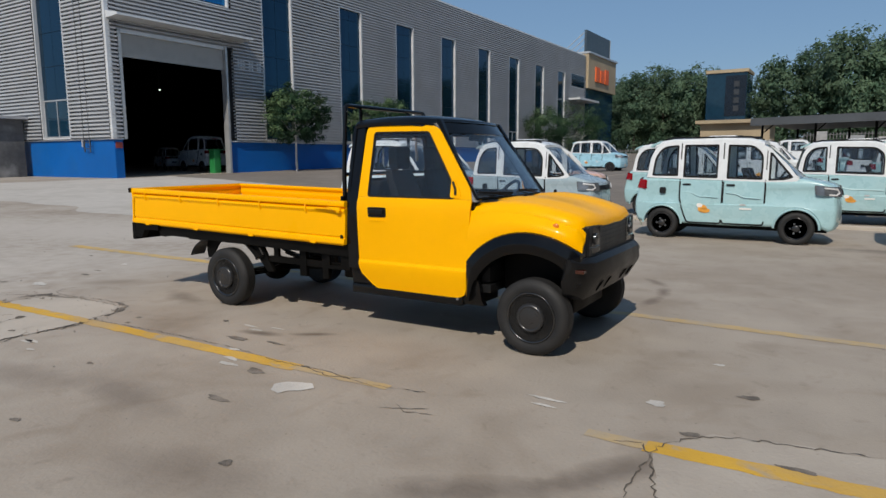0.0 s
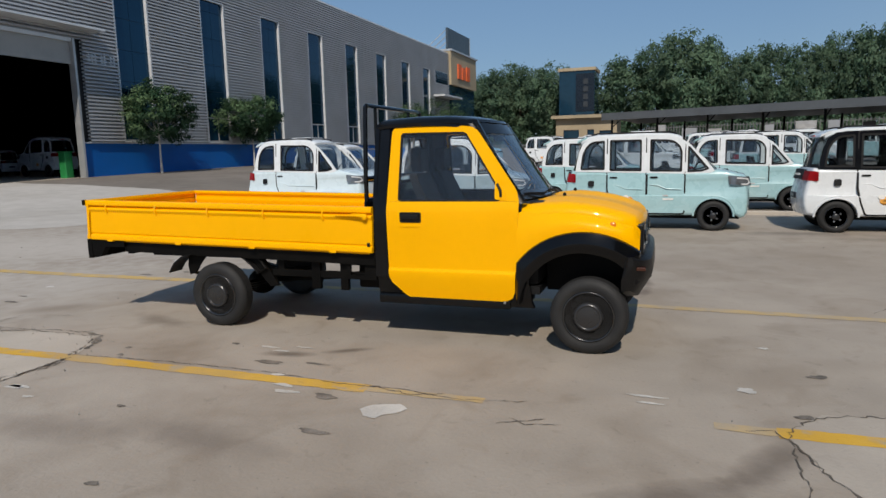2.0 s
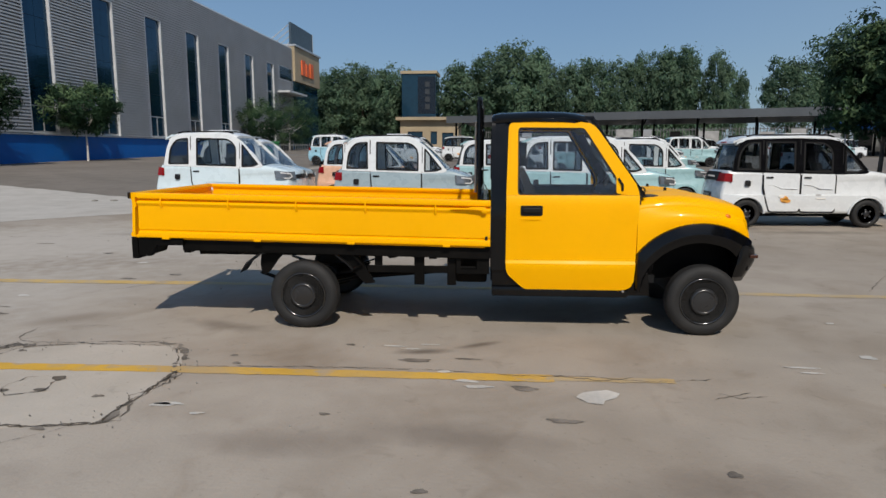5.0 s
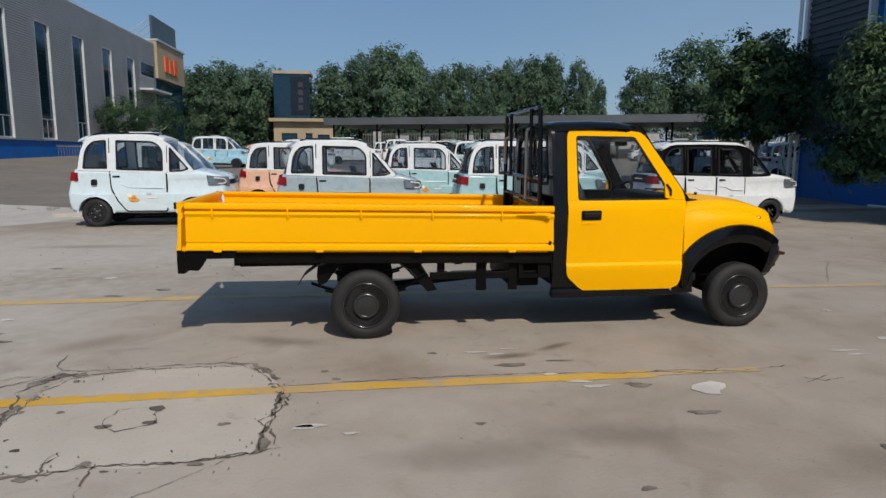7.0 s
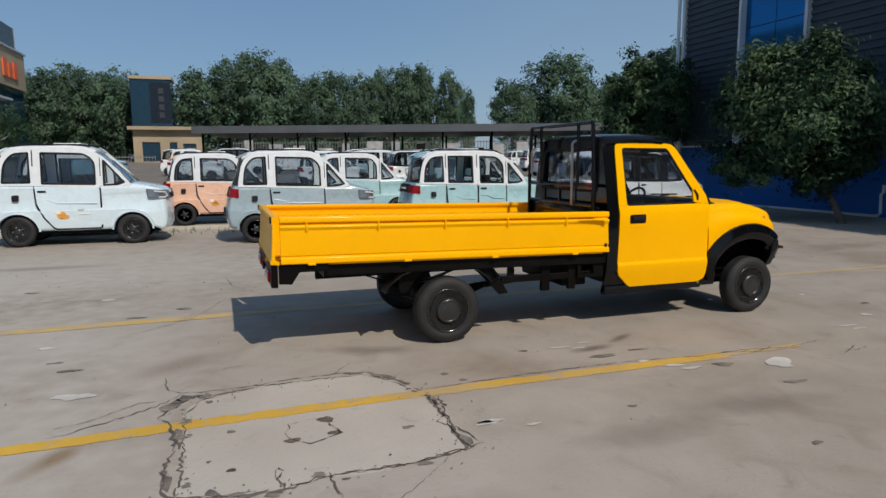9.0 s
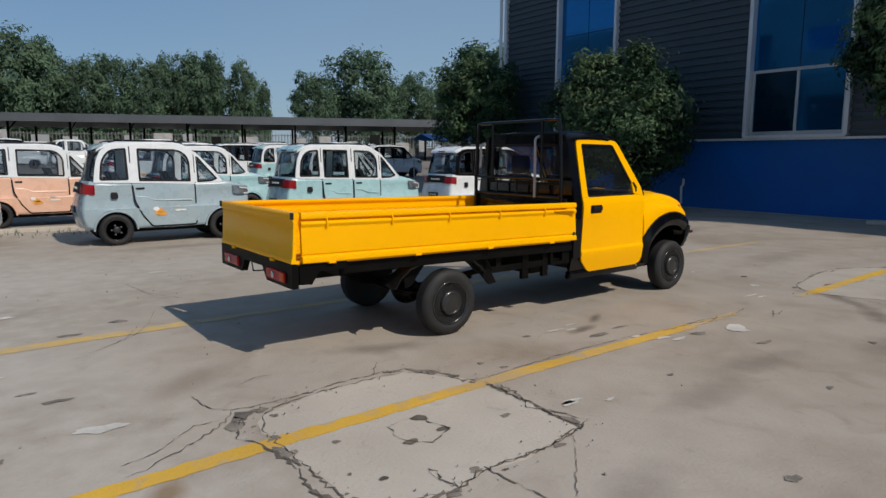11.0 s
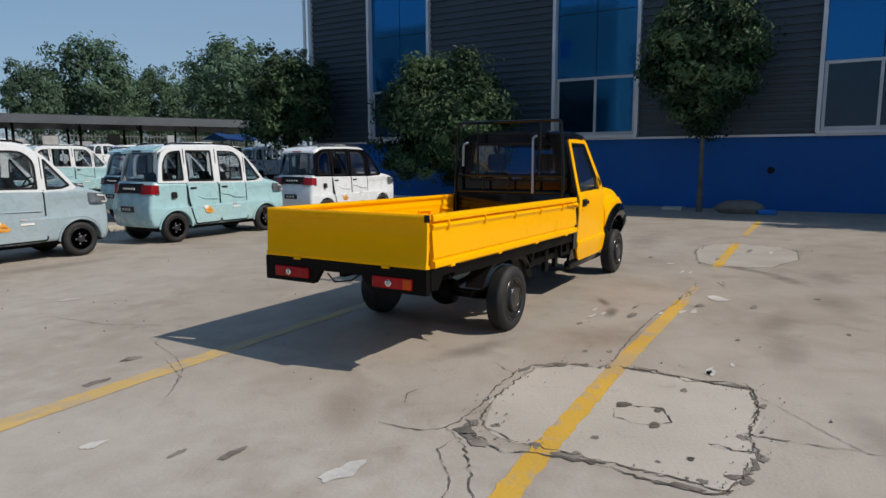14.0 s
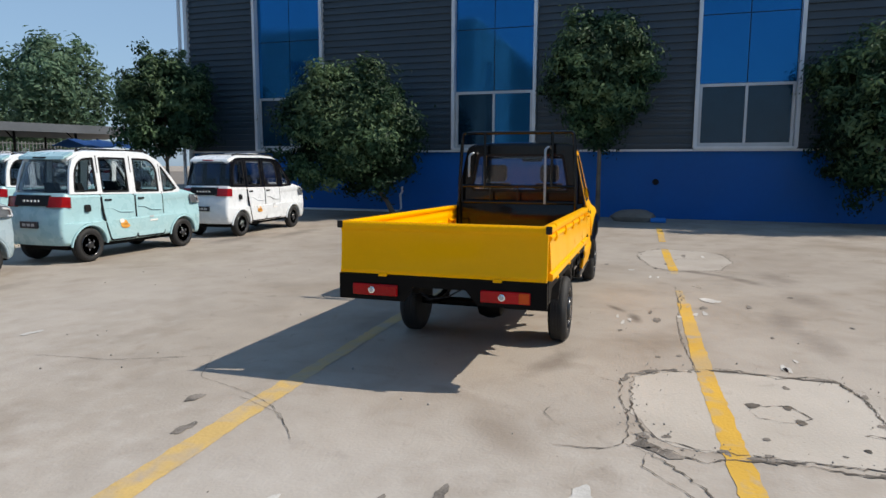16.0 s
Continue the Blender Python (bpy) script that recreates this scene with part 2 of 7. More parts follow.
def ground_material(name, base, stain, pale, spots=()):
    """Weathered concrete: broad stains, tyre-dark drifts, pores and fine grit."""
    m = material(name, base, 0.82, spread=0.07, scale=9, bump=0.35, bump_scale=45, rough_spread=0.1, spec=0.3)
    nt = m.node_tree
    b = nt.nodes["Principled BSDF"]
    col = b.inputs["Base Color"].links[0].from_socket
    co = nt.nodes.new("ShaderNodeTexCoord").outputs["Object"]

    def layer(scale, stretch, lo, hi, amount, tint, col, detail=6.0, distortion=0.6):
        mp = nt.nodes.new("ShaderNodeMapping")
        mp.inputs["Scale"].default_value = stretch
        nt.links.new(co, mp.inputs[0])
        n = nt.nodes.new("ShaderNodeTexNoise")
        n.inputs["Scale"].default_value, n.inputs["Detail"].default_value, n.inputs["Distortion"].default_value = scale, detail, distortion
        nt.links.new(mp.outputs[0], n.inputs["Vector"])
        r = nt.nodes.new("ShaderNodeMapRange")
        for i, v in enumerate((lo, hi, 0.0, amount)):
            r.inputs[i + 1].default_value = v
        nt.links.new(n.outputs["Fac"], r.inputs[0])
        x = nt.nodes.new("ShaderNodeMix")
        x.data_type = "RGBA"
        nt.links.new(r.outputs[0], x.inputs[0])
        nt.links.new(col, x.inputs[6])
        if isinstance(tint, tuple):
            x.inputs[7].default_value = (*tint, 1)
        else:
            nt.links.new(tint, x.inputs[7])
        return x.outputs[2]

    col = layer(0.22, (1, 1, 1), 0.42, 0.68, 0.55, pale, col)
    col = layer(0.5, (1, 1, 1), 0.50, 0.74, 0.60, stain, col)
    col = layer(1.3, (1, 1, 1), 0.52, 0.76, 0.42, stain, col, 4.0, 0.8)
    col = layer(2.6, (1, 1, 1), 0.57, 0.76, 0.35, stain, col, 5.0, 1.0)
    col = layer(7.0, (1, 1, 1), 0.62, 0.78, 0.28, tuple(c * 0.45 for c in stain), col, 8.0)
    col = layer(38.0, (1, 1, 1), 0.67, 0.76, 0.3, tuple(c * 0.35 for c in stain), col, 2.0, 0.0)

    def spot(x, y, rx, ry, turn, amount, tint, col):
        """A soft-edged stain lying on the yard, its outline broken by noise."""
        mp = nt.nodes.new("ShaderNodeMapping")
        mp.vector_type = "TEXTURE"
        mp.inputs["Location"].default_value, mp.inputs["Rotation"].default_value, mp.inputs["Scale"].default_value = (x, y, 0), (0, 0, radians(turn)), (rx, ry, 1)
        nt.links.new(co, mp.inputs[0])
        length = nt.nodes.new("ShaderNodeVectorMath")
        length.operation = "LENGTH"
        nt.links.new(mp.outputs[0], length.inputs[0])
        n = nt.nodes.new("ShaderNodeTexNoise")
        n.inputs["Scale"].default_value, n.inputs["Detail"].default_value = 5.0, 5.0
        nt.links.new(co, n.inputs["Vector"])
        add = nt.nodes.new("ShaderNodeMath")
        add.operation = "MULTIPLY_ADD"
        add.inputs[1].default_value = 1.1
        nt.links.new(n.outputs["Fac"], add.inputs[0])
        nt.links.new(length.outputs["Value"], add.inputs[2])
        r = nt.nodes.new("ShaderNodeMapRange")
        for i, v in enumerate((0.75, 1.55, amount, 0.0)):
            r.inputs[i + 1].default_value = v
        nt.links.new(add.outputs[0], r.inputs[0])
        k = nt.nodes.new("ShaderNodeMix")
        k.data_type = "RGBA"
        nt.links.new(r.outputs[0], k.inputs[0])
        nt.links.new(col, k.inputs[6])
        k.inputs[7].default_value = (*tint, 1)
        return k.outputs[2]

    for s in spots:
        col = spot(*s, col)
    nt.links.new(col, b.inputs["Base Color"])
    return m, layer, col, b, nt


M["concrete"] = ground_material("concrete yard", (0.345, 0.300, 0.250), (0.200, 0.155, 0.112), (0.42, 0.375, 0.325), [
    (-6.6, 1.6, 3.2, 2.6, 0, 0.35, (0.44, 0.395, 0.345)), (-9.5, 9.0, 4.5, 3.0, 0, 0.7, (0.45, 0.41, 0.365)), (-5.0, 9.2, 3.0, 1.6, 0, 0.45, (0.42, 0.38, 0.335)), (0.8, 1.6, 2.2, 1.6, 0, 0.35, (0.235, 0.19, 0.15)), (0.5, 8.5, 4.0, 2.2, 0, 0.30, (0.25, 0.21, 0.17)), (-8.4, 5.0, 2.0, 1.8, 0, 0.5, (0.45, 0.41, 0.365)),
    (-12.5, 7.0, 5.0, 3.6, 0, 0.75, (0.45, 0.41, 0.365)), (-10.0, 2.6, 3.2, 3.2, 0, 0.8, (0.47, 0.43, 0.385)), (-17, 4, 5, 6, 0, 0.6, (0.45, 0.41, 0.365)),
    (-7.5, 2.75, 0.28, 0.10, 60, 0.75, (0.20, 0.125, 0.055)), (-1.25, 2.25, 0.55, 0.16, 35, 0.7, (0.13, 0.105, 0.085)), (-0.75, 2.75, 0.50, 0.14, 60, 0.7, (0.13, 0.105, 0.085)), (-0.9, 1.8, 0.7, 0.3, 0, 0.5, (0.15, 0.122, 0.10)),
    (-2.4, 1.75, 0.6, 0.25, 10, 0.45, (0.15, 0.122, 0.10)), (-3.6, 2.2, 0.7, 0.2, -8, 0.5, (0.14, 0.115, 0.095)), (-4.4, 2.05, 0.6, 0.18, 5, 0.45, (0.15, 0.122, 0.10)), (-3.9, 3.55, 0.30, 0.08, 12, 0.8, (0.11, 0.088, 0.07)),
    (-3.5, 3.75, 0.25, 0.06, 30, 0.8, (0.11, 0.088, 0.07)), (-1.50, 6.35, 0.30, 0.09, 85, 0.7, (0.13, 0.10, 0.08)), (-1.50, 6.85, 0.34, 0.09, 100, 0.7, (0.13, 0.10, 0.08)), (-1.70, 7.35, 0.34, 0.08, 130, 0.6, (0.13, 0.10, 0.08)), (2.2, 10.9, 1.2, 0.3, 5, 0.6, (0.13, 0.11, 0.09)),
    (0.6, 11.4, 1.0, 0.35, 0, 0.6, (0.12, 0.10, 0.085)), (-5.6, 4.1, 0.5, 0.15, -20, 0.55, (0.14, 0.11, 0.085)), (-5.9, 1.5, 0.6, 0.2, 20, 0.45, (0.15, 0.122, 0.10)), (-7.0, 4.2, 0.5, 0.2, 40, 0.45, (0.16, 0.115, 0.075)),
    (-4.9, 5.9, 0.8, 0.2, 0, 0.4, (0.15, 0.12, 0.10)), (-9.2, 9.6, 1.2, 0.25, 0, 0.5, (0.14, 0.12, 0.10)), (-5.3, 10.9, 1.4, 0.3, 0, 0.5, (0.13, 0.11, 0.09)), (1.5, 4.6, 1.1, 0.35, 10, 0.45, (0.15, 0.122, 0.10)), (3.4, 7.5, 1.6, 0.4, 5, 0.45, (0.14, 0.115, 0.095))])[0]
M["patch"] = ground_material("patched concrete", (0.455, 0.408, 0.350), (0.37, 0.325, 0.27), (0.49, 0.446, 0.392))[0]
M["patch_worn"] = ground_material("worn patch concrete", (0.405, 0.360, 0.306), (0.27, 0.225, 0.18), (0.43, 0.385, 0.335))[0]
M["pale_slab"] = ground_material("pale concrete slab", (0.46, 0.43, 0.39), (0.36, 0.325, 0.285), (0.50, 0.47, 0.43))[0]
M["asphalt"] = ground_material("worn tarmac", (0.19, 0.165, 0.14), (0.13, 0.11, 0.09), (0.24, 0.21, 0.18))[0]
_m, _layer, _col, _b, _nt = ground_material("worn yellow road paint", (0.62, 0.36, 0.035), (0.46, 0.27, 0.05), (0.66, 0.42, 0.08))
_col = _layer(6.0, (1, 1, 1), 0.54, 0.70, 0.75, (0.34, 0.30, 0.25), _col, 8.0)
_col = _layer(0.8, (1, 1, 1), 0.45, 0.70, 0.8, (0.36, 0.30, 0.22), _col, 8.0)
_nt.links.new(_col, _b.inputs["Base Color"])
M["line"] = _m
_m, _layer, _col, _b, _nt = ground_material("thin yellow road paint", (0.56, 0.37, 0.12), (0.42, 0.29, 0.12), (0.54, 0.40, 0.17))
_col = _layer(5.0, (1, 1, 1), 0.44, 0.68, 0.78, (0.36, 0.31, 0.26), _col, 8.0)
_nt.links.new(_col, _b.inputs["Base Color"])
M["line_thin"] = _m
_m, _layer, _col, _b, _nt = ground_material("faded yellow road paint", (0.48, 0.345, 0.165), (0.34, 0.27, 0.17), (0.47, 0.37, 0.22))
_col = _layer(5.0, (1, 1, 1), 0.42, 0.66, 0.75, (0.34, 0.30, 0.25), _col, 8.0)
_nt.links.new(_col, _b.inputs["Base Color"])
M["line_faded"] = _m
for k in ("leaf", "leaf_light", "leaf_far", "leaf_far2"):
    nt = M[k].node_tree
    b = nt.nodes["Principled BSDF"]
    through_leaf, both = nt.nodes.new("ShaderNodeBsdfTranslucent"), nt.nodes.new("ShaderNodeMixShader")
    nt.links.new(b.inputs["Base Color"].links[0].from_socket, through_leaf.inputs[0])
    both.inputs[0].default_value = 0.45 if k.startswith("leaf_far") else 0.3
    nt.links.new(b.outputs[0], both.inputs[1])
    nt.links.new(through_leaf.outputs[0], both.inputs[2])
    nt.links.new(both.outputs[0], nt.nodes["Material Output"].inputs[0])

# mesh tools
ORIGIN = {}


def thing(name, label, category, at=(0, 0, 0), group="", kind=""):
    """An Empty at the base of a thing. Its parts are drawn in the same frame as `at`."""
    ob = new(name)
    ob.empty_display_size = 0.2
    ob.location = at
    ORIGIN[ob.name] = Vector(at)
    return tagged(ob, label, category, group, kind)


def part(name, bm, mat, parent=None, label="", smooth=None, weighted=False):
    """Links a bmesh as one mesh object under a thing or part; drawn in world axes, moved to the thing's own."""
    if parent is not None:
        o = ORIGIN[parent.name]
        if o.length:
            bmesh.ops.translate(bm, vec=-o, verts=bm.verts)
    me = bpy.data.meshes.new(name)
    bmesh.ops.recalc_face_normals(bm, faces=bm.faces)
    bm.to_mesh(me)
    bm.free()
    for k in (mat if isinstance(mat, (list, tuple)) else [mat]):
        me.materials.append(M[k])
    if smooth is not None:
        me.shade_smooth()
        me.set_sharp_from_angle(angle=radians(smooth))
    ob = new(name, me)
    if parent is not None:
        ob.parent = parent
        ORIGIN[ob.name] = ORIGIN[parent.name]
    if weighted:
        w = ob.modifiers.new("weighted", "WEIGHTED_NORMAL")
        w.keep_sharp = True
    return tagged(ob, label)


def setting(name, bm, mat, label, category, smooth=None, kind="structure", group=""):
    ob = part(name, bm, mat, None, label, smooth)
    ORIGIN[ob.name] = Vector((0, 0, 0))
    return tagged(ob, label, category, group, kind)


def B():
    return bmesh.new()


def box(bm, x0, x1, y0, y1, z0, z1, bevel=0.0, seg=2):
    v = [bm.verts.new(p) for p in ((x0, y0, z0), (x1, y0, z0), (x1, y1, z0), (x0, y1, z0), (x0, y0, z1), (x1, y0, z1), (x1, y1, z1), (x0, y1, z1))]
    f = [bm.faces.new([v[i] for i in q]) for q in ((3, 2, 1, 0), (4, 5, 6, 7), (0, 1, 5, 4), (1, 2, 6, 5), (2, 3, 7, 6), (3, 0, 4, 7))]
    if bevel:
        e = list({e for q in f for e in q.edges})
        bmesh.ops.bevel(bm, geom=e, offset=bevel, segments=seg, profile=0.5, affect="EDGES", clamp_overlap=True)
    return bm


def loft(bm, rings, closed=True, caps=True):
    """Quads between rings of the same count of points."""
    vs = [[bm.verts.new(p) for p in r] for r in rings]
    n = len(rings[0])
    for a, b in zip(vs, vs[1:]):
        for i in range(n if closed else n - 1):
            j = (i + 1) % n
            bm.faces.new((a[i], a[j], b[j], b[i]))
    if caps and closed:
        bm.faces.new(vs[0][::-1])
        bm.faces.new(vs[-1])
    return bm


def sheet(bm, rows, depth):
    """A curved panel: rows of points, its back moved by the vector depth."""
    d = Vector(depth)
    front = [[bm.verts.new(p) for p in r] for r in rows]
    back = [[bm.verts.new(Vector(p) + d) for p in r] for r in rows]
    n, m = len(rows), len(rows[0])
    for g in (front, back):
        for i in range(n - 1):
            for j in range(m - 1):
                bm.faces.new((g[i][j], g[i][j + 1], g[i + 1][j + 1], g[i + 1][j]))
    for i in range(n - 1):
        for j in (0, m - 1):
            bm.faces.new((front[i][j], front[i + 1][j], back[i + 1][j], back[i][j]))
    for j in range(m - 1):
        for i in (0, n - 1):
            bm.faces.new((front[i][j], front[i][j + 1], back[i][j + 1], back[i][j]))
    return bm


def panel(bm, outer, holes, f):
    """A flat outline with holes, given as (u, v); f(u, v, d) sets a point on its front (d = 0) or back (d = 1)."""
    loops = [outer, *holes]
    flat = [p for l in loops for p in l]
    tris = geometry.tessellate_polygon([[Vector((u, v, 0)) for u, v in l] for l in loops])
    sides = [[bm.verts.new(f(u, v, d)) for u, v in flat] for d in (0, 1)]
    for s in sides:
        for t in tris:
            if len(set(t)) == 3:
                try:
                    bm.faces.new([s[i] for i in t])
                except ValueError:
                    pass
    k = 0
    for l in loops:
        for i in range(len(l)):
            a, b = k + i, k + (i + 1) % len(l)
            bm.faces.new((sides[0][a], sides[0][b], sides[1][b], sides[1][a]))
        k += len(l)
    return bm


def rounded(points, r, seg=4):
    """The outline with its corners rounded; r is one radius or one for each corner."""
    out, n = [], len(points)
    rs = r if isinstance(r, (list, tuple)) else [r] * n
    for i, p in enumerate(points):
        p, a, b = Vector(p), Vector(points[i - 1]), Vector(points[(i + 1) % n])
        if rs[i] <= 0:
            out.append(tuple(p))
            continue
        ra, rb = (a - p), (b - p)
        k = min(rs[i], ra.length * 0.48, rb.length * 0.48)
        s, e = p + ra.normalized() * k, p + rb.normalized() * k
        for j in range(seg + 1):
            t = j / seg
            out.append(tuple(s * (1 - t) ** 2 + p * 2 * t * (1 - t) + e * t * t))
    return out


def lathe(bm, profile, centre, axis="y", seg=32, sign=1):
    """Turns (radius, offset) round an axis through centre."""
    c = Vector(centre)
    rings = []
    for r, o in profile:
        ring = []
        for i in range(seg):
            a = 2 * math.pi * i / seg
            u, v = r * math.cos(a), r * math.sin(a)
            ring.append(c + Vector({"y": (u, o * sign, v), "x": (o * sign, u, v), "z": (u, v, o * sign)}[axis]))
        rings.append(ring)
    return loft(bm, rings, True, True)


def tube(bm, pts, r, seg=8):
    """A round bar along points; r is one radius or one for each point."""
    pts = [Vector(p) for p in pts]
    rs = r if isinstance(r, (list, tuple)) else [r] * len(pts)
    rings, up = [], None
    for i, p in enumerate(pts):
        d = (pts[min(i + 1, len(pts) - 1)] - pts[max(i - 1, 0)]).normalized()
        if up is None:
            up = d.orthogonal().normalized()
        up = (up - d * up.dot(d)).normalized()
        side = d.cross(up)
        rings.append([p + (up * math.cos(2 * math.pi * k / seg) + side * math.sin(2 * math.pi * k / seg)) * rs[i] for k in range(seg)])
    return loft(bm, rings)


def disc(bm, pts, z):
    """A flat outline on the ground."""
    f = bm.faces.new([bm.verts.new((x, y, z)) for x, y in pts])
    return f


def arc(c, r, a0, a1, n):
    return [(c[0] + r * math.cos(radians(a0 + (a1 - a0) * i / n)), c[1] + r * math.sin(radians(a0 + (a1 - a0) * i / n))) for i in range(n + 1)]


def lerp(x, xs, ys):
    return float(np.interp(x, xs, ys))


def blob(cx, cy, rx, ry, n=14, rough=0.25, rng=random):
    """An uneven closed outline."""
    ph = [rng.uniform(0, 6.28) for _ in range(3)]
    out = []
    for i in range(n):
        a = 2 * math.pi * i / n
        k = 1 + rough * (0.5 * math.sin(2 * a + ph[0]) + 0.35 * math.sin(3 * a + ph[1]) + 0.3 * math.sin(5 * a + ph[2])) + rng.uniform(-rough, rough) * 0.3
        out.append((cx + rx * k * math.cos(a), cy + ry * k * math.sin(a)))
    return out

# ground: one sheet, level where the truck and the front row stand, rising gently towards the halls
def ground_z(x, y):
    west = 0.0155 * max(0.0, min(y, 130) - 17)
    east = 0.024 * max(0.0, min(y, 45) - 17) + 0.003 * max(0.0, min(y, 130) - 45)
    k = lerp(x, (-15, -9), (0, 1))
    rise = west * (1 - k) + east * k
    t = min(1.0, max(0.0, (-14 - x) / 16))
    return rise + 0.30 * t * t * (3 - 2 * t)


def ground_sheet(bm, xs, ys, lift=0.0):
    g = [[bm.verts.new((x, y, ground_z(x, y) + lift)) for y in ys] for x in xs]
    for i in range(len(xs) - 1):
        for j in range(len(ys) - 1):
            bm.faces.new((g[i][j], g[i + 1][j], g[i + 1][j + 1], g[i][j + 1]))
    return bm


b = B()
ground_sheet(b, [-900, -300, -120, -60, -40, -33, -31, -29, -27, -25, -23, -21, -19, -17, -15.5, -14, -12, -10, -6, -2, 2, 6, 12, 30, 100, 300, 900],
             [-900, -200, -40, -10, 0, 8, 14, 17, 22, 30, 40, 60, 90, 130, 300, 900])
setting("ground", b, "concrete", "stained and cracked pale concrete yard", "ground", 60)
def road_edge(x):
    return lerp(x, (-33, -31, -21, -16.5, -12.5, -9), (23.5, 22.5, 20.8, 18.8, 16.9, 16.6))


def strip_sheet(bm, xs, low, high, n, lift):
    """Ground between two edges given as functions of x."""
    g = []
    for x in xs:
        a, c = low(x), high(x)
        g.append([bm.verts.new((x, a + (c - a) * k / n, ground_z(x, a + (c - a) * k / n) + lift)) for k in range(n + 1)])
    for i in range(len(xs) - 1):
        for k in range(n):
            bm.faces.new((g[i][k], g[i + 1][k], g[i + 1][k + 1], g[i][k + 1]))


XS = [-33 + 0.5 * k for k in range(81)]
b = B()
strip_sheet(b, [k for k in XS if k <= -9.5], lambda x: min(road_edge(x) + 0.28, 9.6 + 0.35 * math.sin(0.9 * x) + 0.2 * math.sin(2.3 * x) + max(0.0, x + 16) ** 2 * 0.18), lambda x: road_edge(x) + 0.3, 8, 0.003)
setting("pavement", b, "pale_slab", "pale newer concrete slab at the yard edge", "pavement", 60)
b = B()
strip_sheet(b, [*XS, 12, 20, 60], lambda x: road_edge(x) + 0.12 * math.sin(3.1 * x) * math.sin(1.7 * x), lambda x: 130.0, 40, 0.006)
setting("road", b, "asphalt", "brownish worn tarmac behind the parked rows", "road", 60)

# painted lines
LINE1 = [(-9.5, 2.93), (-7.76, 2.93), (-6.9, 2.98), (-5.45, 3.035), (-3.9, 3.055), (-3.0, 3.07)]
LINE1B = [(-0.70, 3.10), (0.3, 3.14), (1.9, 3.18)]
LINE1C = [(3.1, 3.20), (4.9, 3.22), (6.2, 3.25)]
LINE1D = [(-3.0, 3.07), (-2.6, 3.08), (-2.25, 3.09)]
LINE1E = [(-1.0, 3.10), (-0.70, 3.10)]
LINE2 = [(-10.5, 5.66), (-8.3, 5.68), (-6.6, 5.74)]
LINE2B = [(-6.6, 5.74), (-4.7, 5.76), (-3.0, 5.74), (-1.4, 5.71), (0.4, 5.68), (3.0, 5.66)]


def stripe(bm, pts, w, z, seed):
    rng = random.Random(seed)
    dense = []
    for (x0, y0), (x1, y1) in zip(pts, pts[1:]):
        n = max(1, int(abs(x1 - x0) / 0.06))
        dense += [(x0 + (x1 - x0) * i / n, y0 + (y1 - y0) * i / n) for i in range(n)]
    dense.append(pts[-1])
    a = [bm.verts.new((x, y - w / 2 + rng.uniform(-0.008, 0.008), z)) for x, y in dense]
    c = [bm.verts.new((x, y + w / 2 + rng.uniform(-0.008, 0.008), z)) for x, y in dense]
    for i in range(len(a) - 1):
        bm.faces.new((a[i], a[i + 1], c[i + 1], c[i]))


for k, pts in enumerate((LINE1, LINE1B, LINE1C, LINE2, LINE2B, LINE1D, LINE1E)):
    b = B()
    stripe(b, pts, (0.128, 0.128, 0.128, 0.17, 0.128, 0.08, 0.09)[k], 0.0030, k)
    setting("line_marking", b, ("line", "line", "line", "line_thin", "line_faded", "line_faded", "line_faded")[k], "worn yellow painted bay line" if k < 4 else "faded yellow painted bay line", "road marking", group="bay lines")


def crack(bm, pts, w, z, rng):
    """A ragged open crack along points."""
    dense, wander = [], min(0.019, 3.2 * w)
    for (x0, y0), (x1, y1) in zip(pts, pts[1:]):
        n = max(2, int(math.hypot(x1 - x0, y1 - y0) / 0.032))
        for i in range(n):
            t = i / n
            dense.append((x0 + (x1 - x0) * t + rng.uniform(-wander, wander), y0 + (y1 - y0) * t + rng.uniform(-wander, wander)))
    dense.append(pts[-1])
    prev = None
    for i, (x, y) in enumerate(dense):
        x0, y0 = dense[max(0, i - 1)]
        x1, y1 = dense[min(len(dense) - 1, i + 1)]
        d = Vector((x1 - x0, y1 - y0))
        n = Vector((-d.y, d.x)).normalized() if d.length else Vector((0, 1))
        k = w * rng.uniform(0.08, 1.45) * (0.3 if i in (0, len(dense) - 1) else 1)
        cur = (bm.verts.new((x + n.x * k, y + n.y * k, z)), bm.verts.new((x - n.x * k, y - n.y * k, z)))
        if prev:
            bm.faces.new((prev[0], prev[1], cur[1], cur[0]))
        prev = cur


def ragged(pts, rng, step=0.10, amp=0.025):
    out = []
    for i, (x0, y0) in enumerate(pts):
        x1, y1 = pts[(i + 1) % len(pts)]
        n = max(1, int(math.hypot(x1 - x0, y1 - y0) / step))
        out += [(x0 + (x1 - x0) * k / n + rng.uniform(-amp, amp), y0 + (y1 - y0) * k / n + rng.uniform(-amp, amp)) for k in range(n)]
    return out


